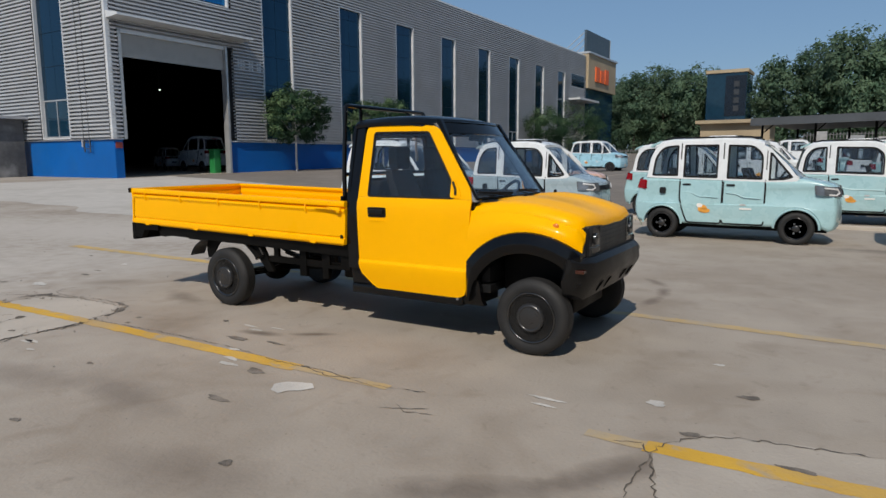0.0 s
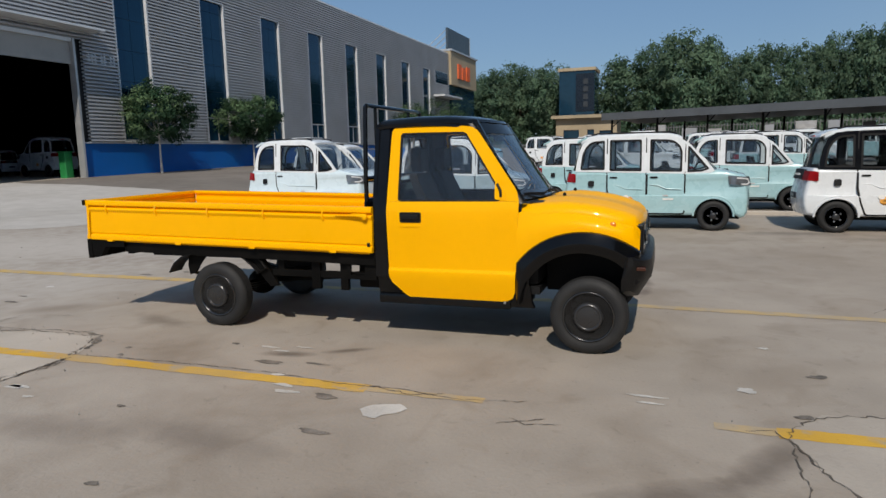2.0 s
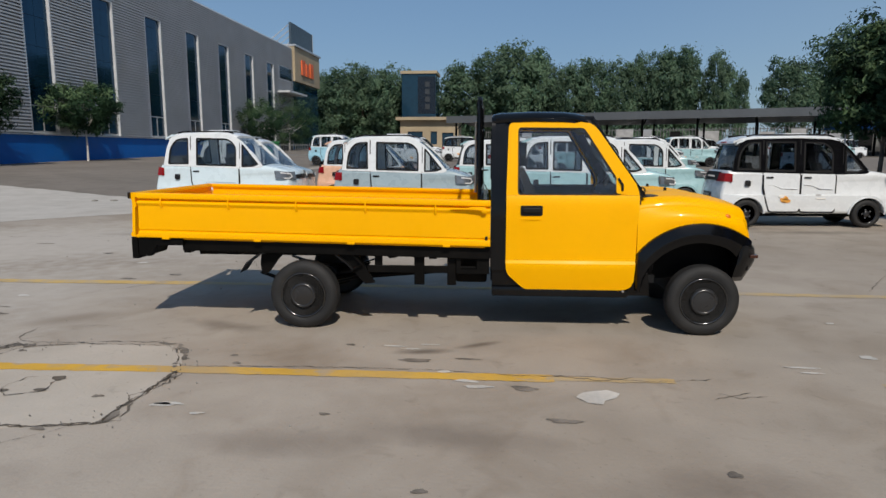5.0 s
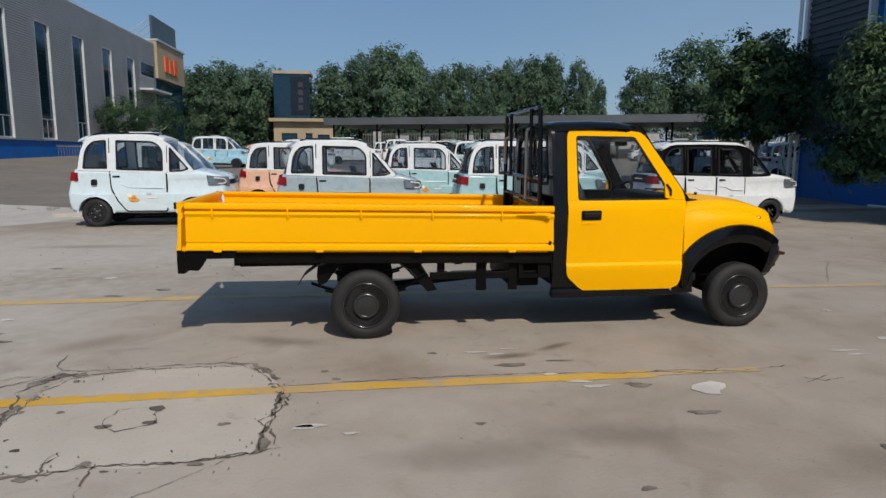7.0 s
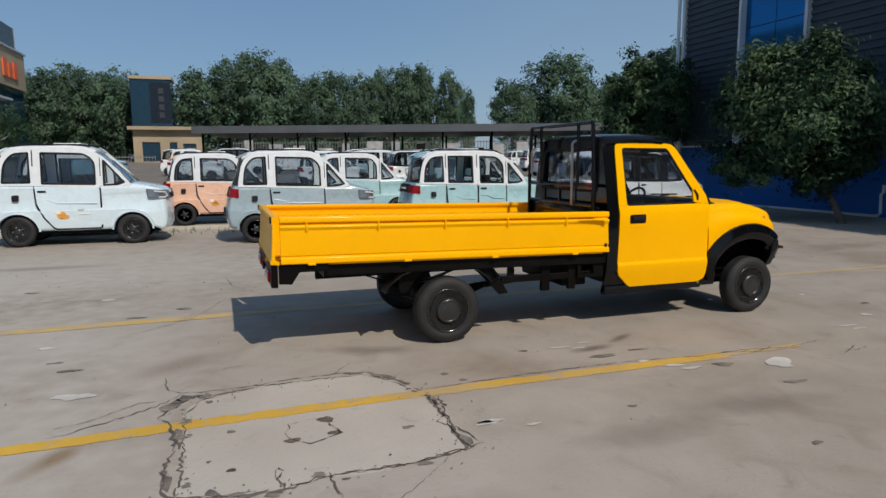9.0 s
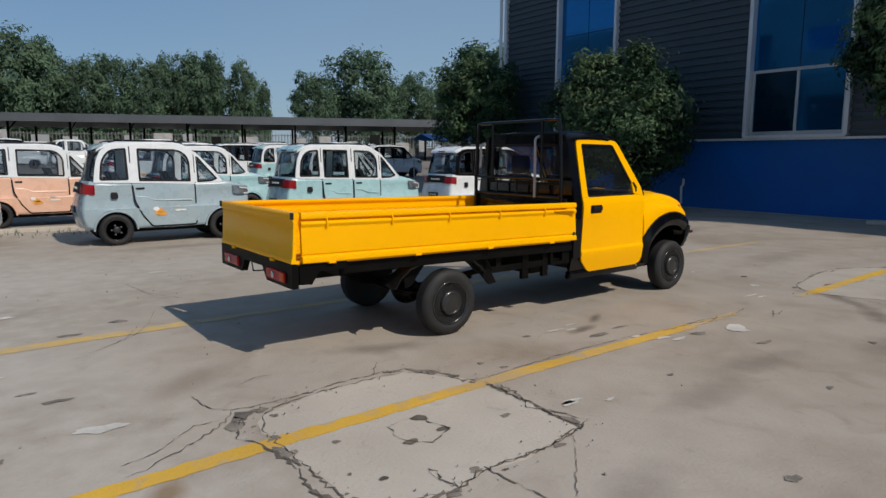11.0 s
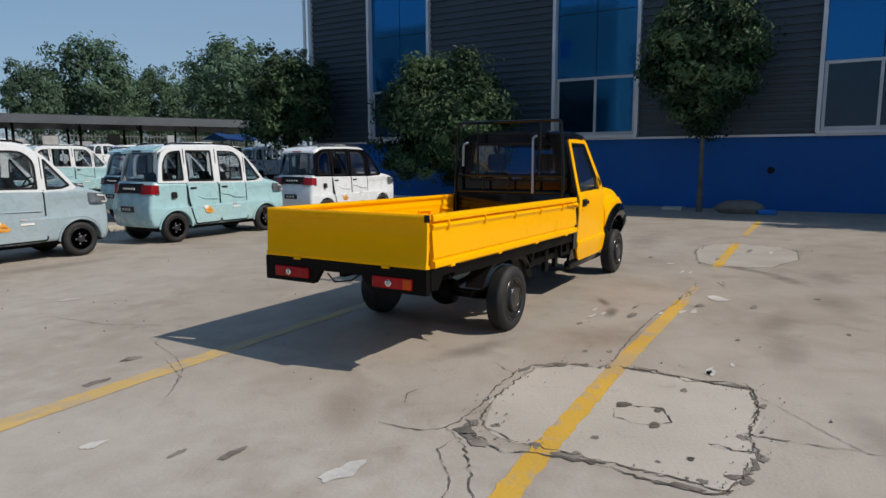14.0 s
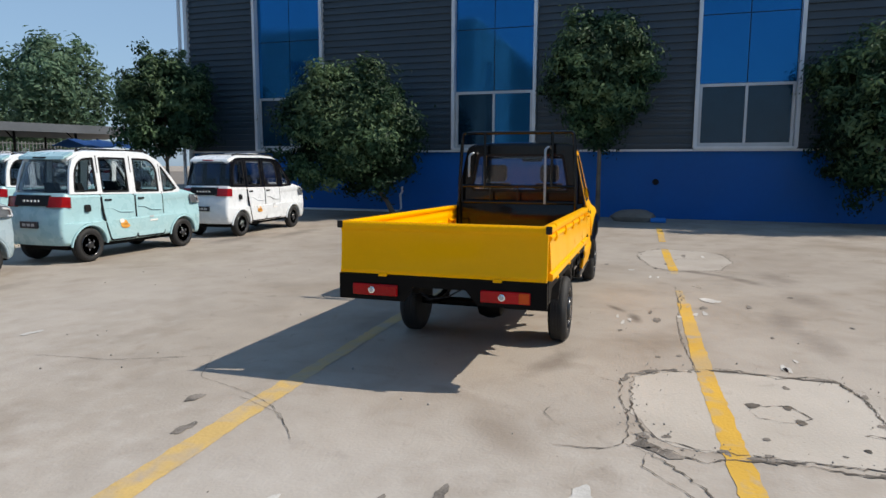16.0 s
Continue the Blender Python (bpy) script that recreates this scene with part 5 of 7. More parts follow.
# grille, lamps and bumper
b = B()
box(b, -1.50, -1.432, TC - 0.56, TC + 0.56, 0.70, 0.925, 0.012)
grille = part("grille", b, "black_plastic", truck, "closed black grille")
for k in range(5):
    b = B()
    z = 0.755 + 0.032 * k
    box(b, -1.436, -1.428, TC - 0.34, TC + 0.34, z, z + 0.014, 0.004)
    part("grille_bar", b, "black_plastic", grille)
for s in (-1, 1):
    b = B()
    rows = [[(-1.424, TC + s * 0.34, z), (-1.427, TC + s * 0.46, z), (-1.444, TC + s * 0.550, z), (-1.500, TC + s * 0.592, z)] for z in (0.735, 0.82, 0.915)]
    sheet(b, rows, (-0.03, -s * 0.01, 0))
    lamp_body = part("headlight", b, "lamp_dark", truck, "smoked dark headlight", 40)
    b = B()
    tube(b, [(-1.418, TC + s * 0.37, 0.775), (-1.421, TC + s * 0.46, 0.775), (-1.437, TC + s * 0.54, 0.778)], 0.008, 6)
    part("light_strip", b, "lamp_grey", lamp_body, "", 40)
    b = B()
    lathe(b, [(0.045, 0.0), (0.042, 0.012), (0.01, 0.016)], (-1.428, TC + s * 0.43, 0.83), "x", 20, 1)
    part("projector", b, "lamp_dark", lamp_body, "", 40)
b = B()
rings = []
for y, dx, k in ((-0.728, -0.115, 0.30), (-0.712, -0.10, 0.6), (-0.665, -0.06, 0.9), (-0.55, -0.006, 1), (0, 0.0, 1), (0.55, -0.006, 1), (0.665, -0.06, 0.9), (0.712, -0.10, 0.6), (0.728, -0.115, 0.30)):
    prof = ((-1.48, 0.715), (-1.405, 0.715), (-1.372, 0.680), (-1.362, 0.585), (-1.378, 0.545), (-1.455, 0.415), (-1.53, 0.405), (-1.50, 0.55))
    rise = lerp(abs(y), (0.55, 0.665, 0.715, 0.728), (1, 0.82, 0.5, 0.35))
    rings.append([(-1.38 + (x + 1.38) * k + dx, TC + y, 0.71 + (z - 0.71) * rise) for x, z in prof])
loft(b, rings)
bumper = part("front_bumper", b, "black_plastic", truck, "chunky black plastic front bumper", 30)
for s in (-1, 1):
    for k in range(2):
        b = B()
        y = TC + s * (0.20 + 0.18 * k)
        loft(b, [[(-1.385, y, 0.53), (-1.385, y + 0.014, 0.53), (-1.44, y + 0.026, 0.46), (-1.44, y + 0.012, 0.46)], [(-1.374, y, 0.53), (-1.374, y + 0.014, 0.53), (-1.432, y + 0.026, 0.445), (-1.432, y + 0.012, 0.445)]])
        part("bumper_slot", b, "gasket", bumper)
    b = B()
    box(b, -1.47, -1.41, min(TC + s * 0.66, TC + s * 0.716), max(TC + s * 0.66, TC + s * 0.716), 0.62, 0.645, 0.004)
    part("bumper_lamp", b, "amber_dark", bumper, "dull amber bumper lamp")

# cabin inside
b = B()
box(b, -3.43, -2.15, TC - 0.62, TC + 0.62, 0.40, 0.46)
box(b, -2.35, -2.15, TC - 0.62, TC + 0.62, 0.46, 1.03, 0.05)
box(b, -2.46, -2.22, TC - 0.50, TC + 0.50, 0.98, 1.118, 0.03)
part("dashboard", b, "interior", truck, "dark dashboard", 30)
b = B()
box(b, -2.13, -1.52, TC - 0.42, TC + 0.42, 0.40, 0.92)
part("engine_bay", b, "frame_black", truck)
for s in (-1, 1):
    b = B()
    loft(b, [[(x, TC + s * 0.29 + dy, z) for dy, z in ((-0.19, 0.60), (0.19, 0.60), (0.19, 0.76 + dz), (-0.19, 0.76 + dz))] for x, dz in ((-3.12, 0.0), (-3.05, 0.03), (-2.66, 0.05), (-2.60, 0.0))])
    seat = part("seat", b, "interior", truck, "dark cab seat", 40)
    b = B()
    loft(b, [[(-2.93 - 0.16 * t, TC + s * 0.29 + dy * k, 0.78 + 0.34 * t) for dy in (-0.17, 0.17)] + [(-3.04 - 0.13 * t, TC + s * 0.29 + dy * k, 0.78 + 0.34 * t) for dy in (0.17, -0.17)] for t, k in ((0, 1), (0.8, 1.02), (1.35, 0.95), (1.5, 0.8))])
    part("seat_back", b, "interior", seat, "", 40)
    b = B()
    loft(b, [[(-3.19 + dx, TC + s * 0.29 + dy * k, z) for dx, dy in ((0.04, -0.10), (0.04, 0.10), (-0.04, 0.10), (-0.04, -0.10))] for z, k in ((1.30, 0.7), (1.34, 1.0), (1.46, 1.0), (1.49, 0.8))])
    part("headrest", b, "interior", seat, "", 40)
b = B()
ring_pts = [(-2.47 + 0.09 * math.sin(a), TC + 0.30 + 0.175 * math.cos(a), 1.045 + 0.15 * math.sin(a)) for a in np.linspace(0, 2 * math.pi, 25)]
tube(b, ring_pts, 0.014, 8)
tube(b, [(-2.47, TC + 0.125, 1.045), (-2.46, TC + 0.30, 1.03), (-2.47, TC + 0.475, 1.045)], 0.014, 6)
tube(b, [(-2.46, TC + 0.30, 1.04), (-2.28, TC + 0.30, 0.95)], 0.022, 8)
part("steering_wheel", b, "interior", truck, "", 40)
b = B()
tube(b, [(-2.62, TC, 1.66), (-2.60, TC, 1.58)], 0.008, 6)
box(b, -2.62, -2.59, TC - 0.12, TC + 0.12, 1.53, 1.60, 0.012)
part("rear_mirror", b, "interior", truck)

# --- load bed
BR, BF, BL, BT = -6.285, -3.435, 0.705, 1.062             # rear, front, bottom, top


def board(bm, a, c, out, plain=False):
    """A pressed steel board from a to c (x, y); out: the way its outer face looks; plain: without the ribs."""
    o = Vector((*out, 0))
    inner = ((-0.018, BT), (-0.024, 1.050), (-0.024, 1.030), (-0.006, 1.022), (-0.006, 0.985), (-0.016, 0.978), (-0.016, 0.950), (-0.006, 0.940), (-0.006, 0.74), (-0.006, BL))
    if plain:
        prof = ((0.026, BL), (0.030, 0.722), (0.026, 0.738), (0.020, 0.748), (0.018, 0.98), (0.021, 1.002), (0.030, 1.012), (0.034, 1.022), (0.034, 1.050), (0.026, BT), *inner)
    else:
        prof = ((0.028, BL), (0.032, 0.712), (0.032, 0.746), (0.024, 0.753), (0.012, 0.757), (0.012, 0.767), (0.023, 0.773), (0.019, 0.950), (0.022, 0.962), (0.033, 0.974), (0.035, 0.984), (0.032, 0.996),
                (0.006, 1.001), (0.004, 1.010), (0.030, 1.015), (0.035, 1.022), (0.036, 1.050), (0.028, BT), *inner)
    lean = lambda z: 0.018 * (BT - z) / (BT - BL)
    rings = [[Vector((*p, z)) + o * (d + lean(z)) for d, z in prof] for p in (a, c)]
    return loft(bm, rings)


for s in (-1, 1):
    b = B()
    yb = TC + s * 0.698
    board(b, (BR + 0.03, yb), (BF, yb), (0, s))
    side = part("side_board", b, "yellow", truck, "yellow pressed steel side board", 65, True)
    for k in range(5):
        b = B()
        x = -6.06 + 0.55 * k
        tube(b, [(x, yb + s * 0.030, 1.022), (x, yb + s * 0.040, 1.010), (x, yb + s * 0.044, 0.978), (x, yb + s * 0.030, 0.952)], [0.006, 0.007, 0.009, 0.013], 8)
        part("rope_hook", b, "yellow", side, "", 40)
    for k in range(4):
        b = B()
        x = -6.03 + 0.752 * k
        box(b, x - 0.030, x + 0.030, min(yb + s * 0.02, yb + s * 0.058), max(yb + s * 0.02, yb + s * 0.058), 0.694, 0.712, 0.005)
        part("hinge", b, "yellow", side)
    b = B()
    y0, y1 = sorted((yb + s * 0.03, yb + s * 0.062))
    box(b, -3.60, -3.47, y0, y1, 0.985, 1.012, 0.006)
    tube(b, [(-3.74, yb + s * 0.045, 0.992), (-3.60, yb + s * 0.055, 0.996), (-3.49, yb + s * 0.062, 0.99)], 0.008, 6)
    lathe(b, [(0.022, 0.03), (0.022, 0.062), (0.012, 0.068)], (-3.485, yb, 0.985), "y", 14, s)
    part("latch", b, "yellow", side, "", 40)
    b = B()
    box(b, -3.475, -3.455, min(yb + s * 0.03, yb + s * 0.05), max(yb + s * 0.03, yb + s * 0.05), 0.755, 0.785, 0.004)
    part("stop", b, "gasket", side)
    for k in range(6):
        b = B()
        x = -6.10 + 0.46 * k
        yi = yb - s * 0.006
        tube(b, [(x, yi, 0.78), (x + 0.04, yi - s * 0.004, 0.91), (x + 0.25, yi - s * 0.004, 0.91), (x + 0.29, yi, 0.78)], 0.012, 6)
        part("pressed_rib", b, "yellow", side, "", 40)
b = B()
board(b, (BR, TC - 0.718), (BR, TC + 0.718), (-1, 0), True)
tail = part("tailgate", b, "yellow", truck, "yellow tailgate with dust marks", 30)
for s in (-1, 1):
    b = B()
    box(b, BR - 0.042, BR - 0.028, TC + s * 0.724 - 0.020, TC + s * 0.724 + 0.020, 1.014, 1.064, 0.004)
    part("corner_cap", b, "black_plastic", tail, "black rubber end cap")
    b = B()
    box(b, BR - 0.062, BR - 0.02, TC + s * 0.40 - 0.03, TC + s * 0.40 + 0.03, 0.690, 0.714, 0.005)
    part("hinge", b, "yellow", tail)
b = B()
board(b, (BF - 0.055, TC - 0.685), (BF - 0.055, TC + 0.685), (1, 0))
box(b, BF - 0.083, BF - 0.063, TC - 0.68, TC + 0.68, 0.74, 1.10, 0.004)
part("front_board", b, "black_paint", truck, "black front board of the load bed", 30)
b = B()
box(b, BR - 0.010, BF - 0.04, TC - 0.7085, TC + 0.7085, 0.690, 0.722)
bed_floor = part("bed_floor", b, "yellow", truck, "ribbed steel bed floor", 30)
for k in range(9):
    y = TC - 0.60 + 0.15 * k
    b = B()
    box(b, BR + 0.01, BF - 0.03, y - 0.03, y + 0.03, 0.722, 0.730, 0.003)
    part("floor_rib", b, "yellow", bed_floor)

# headboard rack
rack = None
for y in (-0.60, 0.63):
    b = B()
    tube(b, [(-3.525, TC + y * 1.02, 0.74), (-3.525, TC + y * 1.02, 1.30), (-3.525, TC + y * 0.98, 1.68), (-3.525, TC + y * 0.96, 1.81), (-3.525, TC + y * 0.92, 1.825)], 0.019, 8)
    rack = part("rack_post", b, "black_paint", truck, "black tube headboard rack behind the cab", 40)
for z, k in ((1.825, 0.555), (1.26, 0.61), (1.09, 0.61)):
    b = B()
    tube(b, [(-3.525, TC - k, z), (-3.525, TC + k, z)], 0.017, 8)
    part("rack_bar", b, "black_paint", rack, "", 40)
for y in (-0.36, 0.36):
    b = B()
    tube(b, [(-3.54, TC + y, 1.26), (-3.54, TC + y, 1.825)], 0.015, 8)
    part("rack_upright", b, "black_paint", rack, "", 40)
for y in (-0.30, 0.0, 0.30):
    b = B()
    box(b, -3.533, -3.519, TC + y - 0.011, TC + y + 0.011, 1.09, 1.25, 0.004)
    part("rack_slat", b, "black_paint", rack)
# stays in pale steel: the sun's glint on them is put into the colour
for y, z0, z1 in ((-0.295, 1.08, 1.66), (0.53, 1.36, 1.60)):
    b = B()
    tube(b, [(-3.56, TC + y, z0), (-3.56, TC + y * 0.99, z1 - 0.02), (-3.555, TC + y * 0.985 - 0.012, z1), (-3.525, TC + y * 0.98 - 0.03, z1 + 0.015)], 0.013, 8)
    part("stay_bar", b, "rim_silver", rack, "pale stay on the cab back, sun glint in its colour", 40)
# --- chassis
for s in (-1, 1):
    b = B()
    y0, y1 = sorted((TC + s * 0.665, TC + s * 0.695))
    box(b, -5.92, BF, y0, y1, 0.600, 0.698, 0.004)
    box(b, -5.92, BF, min(y0, y1) - 0.004, max(y0, y1) + 0.004, 0.688, 0.704, 0.002)
    part("bed_rail", b, "frame_black", truck, "black steel rail under the load bed")
    b = B()
    panel(b, [(-6.272, 0.555), (-6.272, 0.699), (-5.9, 0.699), (-5.9, 0.645), (-6.12, 0.640), (-6.18, 0.550)], [], lambda u, v, d, s=s: (u, TC + s * (0.724 - 0.06 * d), v))
    part("rear_bracket", b, "frame_black", truck)
    b = B()
    y0, y1 = sorted((TC + s * 0.27, TC + s * 0.33))
    box(b, -5.95, -1.60, y0, y1, 0.535, 0.64, 0.006)
    part("chassis_beam", b, "frame_black", truck, "black chassis beam")
    # leaf spring
    b = B()
    for k in range(3):
        n = 0.44 - 0.11 * k
        loft(b, [[(x, TC + s * 0.43 + dy, 0.40 - 0.022 * k - 0.09 * (1 - ((x + 4.93) / 0.44) ** 2) + 0.0 + dz) for dy, dz in ((-0.03, 0), (0.03, 0), (0.03, 0.012), (-0.03, 0.012))] for x in np.linspace(-4.93 - n, -4.93 + n, 9)])
    part("leaf_spring", b, "frame_black", truck)
    # mudguard sheet with stays
    b = B()
    pts = [(-5.45, 0.445), (-5.40, 0.52), (-5.31, 0.585), (-5.17, 0.628), (-5.0, 0.64), (-4.86, 0.64), (-4.69, 0.612), (-4.58, 0.53), (-4.53, 0.475)]
    loft(b, [[(x, TC + s * y, z + dz) for y, dz in ((0.53, 0), (0.69, 0), (0.69, 0.012), (0.53, 0.012))] for x, z in pts])
    part("mudguard", b, "black_plastic", truck, "black mudguard over the rear wheel", 30)
    b = B()
    panel(b, [(-5.30, 0.615), (-5.08, 0.628), (-5.16, 0.55), (-5.24, 0.44), (-5.30, 0.42), (-5.315, 0.50)], [], lambda u, v, d, s=s: (u, TC + s * (0.60 - 0.02 * d), v))
    part("mudguard_hanger", b, "frame_black", truck)
    for x0, x1 in ((-4.70, -4.55),):
        b = B()
        tube(b, [(x0 - 0.16 * (1 if x0 < -5 else -1), TC + s * 0.66, 0.62), (x1 - 0.09 * (1 if x0 < -5 else -1), TC + s * 0.67, 0.52), (x1, TC + s * 0.67, 0.475)], 0.013, 6)
        part("mudguard_stay", b, "frame_black", truck, "", 40)
    # side guard frame
    b = B()
    for x, w in ((-4.00, 0.04), (-3.74, 0.035)):
        box(b, x - w, x + w, min(TC + s * 0.60, TC + s * 0.64), max(TC + s * 0.60, TC + s * 0.64), 0.36, 0.60, 0.004)
    panel(b, [(-4.66, 0.60), (-4.50, 0.60), (-4.36, 0.37), (-4.44, 0.36)], [], lambda u, v, d, s=s: (u, TC + s * (0.64 - 0.03 * d), v))
    box(b, -4.42, -3.46, min(TC + s * 0.605, TC + s * 0.635), max(TC + s * 0.605, TC + s * 0.635), 0.455, 0.512, 0.004)
    box(b, -4.36, -4.30, min(TC + s * 0.605, TC + s * 0.635), max(TC + s * 0.605, TC + s * 0.635), 0.512, 0.60, 0.004)
    part("side_guard", b, "frame_black", truck, "black side guard frame")
    b = B()
    panel(b, [(-3.70, 0.46), (-3.44, 0.46), (-3.44, 0.599), (-3.70, 0.599)], [[(-3.665, 0.492), (-3.665, 0.575), (-3.54, 0.575), (-3.54, 0.492)]], lambda u, v, d, s=s: (u, TC + s * (0.668 - 0.02 * d), v))
    part("step_plate", b, "frame_black", truck, "black bracket plate with a square hole")
    # rear lamp
    b = B()
    yl = TC + (0.458 if s > 0 else -0.452)
    box(b, -6.346, -6.320, yl - 0.165, yl + 0.165, 0.555, 0.635, 0.008)
    lampb = part("tail_lamp", b, "lens_red", truck, "red tail lamp")
    b = B()
    yo = yl - 0.11
    box(b, -6.350, -6.330, yo - 0.05, yo + 0.02, 0.560, 0.630, 0.006)
    part("amber_lens", b, "lens_amber" if s < 0 else "lens_red", lampb)
    b = B()
    lathe(b, [(0.017, 0.0), (0.016, 0.012), (0.010, 0.015), (0.003, 0.016)], (-6.346, yl + 0.02, 0.595), "x", 18, -1)
    ring = part("reversing_lens", b, "bar_grey", lampb, "clear round reversing lens", 40)
    b = B()
    lathe(b, [(0.024, 0.0), (0.024, 0.010), (0.018, 0.012)], (-6.346, yl + 0.02, 0.595), "x", 18, -1)
    part("lens_ring", b, "chrome", lampb, "", 40)
b = B()
panel(b, [(-0.722, 0.700), (0.728, 0.700), (0.728, 0.522), (0.255, 0.522), (0.185, 0.625), (-0.185, 0.625), (-0.265, 0.528), (-0.722, 0.528)], [], lambda u, v, d: (-6.330 + 0.05 * d, TC + u, v))
part("rear_beam", b, "frame_black", truck, "black rear cross beam", 30)
b = B()
tube(b, [(-4.93, TC - 0.60, 0.275), (-4.93, TC + 0.60, 0.275)], 0.038, 10)
lathe(b, [(0.03, -0.12), (0.10, -0.09), (0.125, -0.02), (0.125, 0.03), (0.10, 0.10), (0.03, 0.13)], (-4.93, TC - 0.05, 0.275), "y", 18)
tube(b, [(-4.85, TC - 0.05, 0.29), (-3.6, TC - 0.05, 0.40)], 0.03, 8)
part("rear_axle", b, "frame_black", truck, "", 40)
b = B()
tube(b, [(-1.79, TC - 0.6, 0.26), (-1.79, TC + 0.6, 0.26)], 0.03, 8)
box(b, -1.95, -1.6, TC - 0.35, TC + 0.35, 0.24, 0.42, 0.03)
part("front_axle", b, "frame_black", truck, "", 40)
b = B()
box(b, -3.72, -3.46, TC - 0.42, TC + 0.42, 0.34, 0.60, 0.02)
part("battery_box", b, "frame_black", truck, "black battery box under the bed", 30)
for x in (-5.9, -5.45, -4.5, -3.6):
    b = B()
    box(b, x - 0.03, x + 0.03, TC - 0.66, TC + 0.66, 0.60, 0.69, 0.004)
    part("cross_member", b, "frame_black", truck)
b = B()
tube(b, [(-6.28, TC + 0.16, 0.60), (-6.30, TC + 0.08, 0.545), (-6.27, TC - 0.05, 0.565), (-6.27, TC - 0.14, 0.62)], 0.006, 6)
part("cable", b, "gasket", truck, "", 40)

# the load bed stands a little higher at its tail
for ob in truck.children:
    if ob.name.split(".")[0] in ("side_board", "tailgate", "front_board", "bed_floor", "bed_rail", "rear_bracket", "rear_beam", "tail_lamp", "cable"):
        for piece in (ob, *ob.children):
            for v in piece.data.vertices:
                v.co.z -= 0.0165 * (v.co.x + 0.60)

# mini cars; local frame: x = 0 at the rear axle, forwards +x, middle line y = 0
def inset_outline(pts, r):
    """The outline moved inwards by r (counter-clockwise points)."""
    out, n = [], len(pts)
    area = sum(pts[i][0] * pts[(i + 1) % n][1] - pts[(i + 1) % n][0] * pts[i][1] for i in range(n))
    s = 1 if area > 0 else -1
    for i in range(n):
        a, p, c = Vector(pts[i - 1]), Vector(pts[i]), Vector(pts[(i + 1) % n])
        d0, d1 = (p - a), (c - p)
        if d0.length < 1e-6 or d1.length < 1e-6:
            out.append(tuple(p))
            continue
        d0.normalize(), d1.normalize()
        n0, n1 = Vector((-d0.y, d0.x)) * s, Vector((-d1.y, d1.x)) * s
        m = n0 + n1
        if m.length < 1e-4:
            out.append(tuple(p))
            continue
        m.normalize()
        out.append(tuple(p + m * r / max(0.55, m.dot(n0))))
    return out


def ring_frame(bm, outer, inner, f):
    """A flat frame between two outlines of the same count of points; f as in panel()."""
    n = len(outer)
    loops = [[bm.verts.new(f(u, v, d)) for u, v in o] for o, d in ((outer, 0), (inner, 0), (inner, 1), (outer, 1))]
    for k in range(4):
        a, c = loops[k], loops[(k + 1) % 4]
        for i in range(n):
            j = (i + 1) % n
            bm.faces.new((a[i], a[j], c[j], c[i]))
    return bm


def slab(bm, outline, hw, r, shape=lambda f, u, v: (u, v)):
    """A body with this side outline and rounded edges; hw(u, v): half width; shape bends it across, f: -1 to 1."""
    rings = []
    for side in (-1, 1):
        steps = [(0.0, r), (0.35 * r, 0.30 * r), (r, 0.0)]
        ring = []
        for dy, ins in steps:
            ring.append([(u, side * (hw(u, v) - dy), v) for u, v in inset_outline(outline, ins)])
        rings += ring if side < 0 else ring[::-1]
    mids = []
    for f in (-0.5, 0.0, 0.5):
        mids.append([(lambda q: (q[0], f * hw(u, v), q[1]))(shape(f, u, v)) for u, v in outline])
    rings = rings[:3] + mids + rings[3:]
    vs = [[bm.verts.new(p) for p in ring] for ring in rings]
    n = len(outline)
    for a, c in zip(vs, vs[1:]):
        for i in range(n):
            j = (i + 1) % n
            bm.faces.new((a[i], a[j], c[j], c[i]))
    for ring, src in ((vs[0], rings[0]), (vs[-1], rings[-1])):
        for t in geometry.tessellate_polygon([[Vector((p[0], p[2], 0)) for p in src]]):
            if len(set(t)) == 3:
                try:
                    bm.faces.new([ring[i] for i in t])
                except ValueError:
                    pass
    return bm


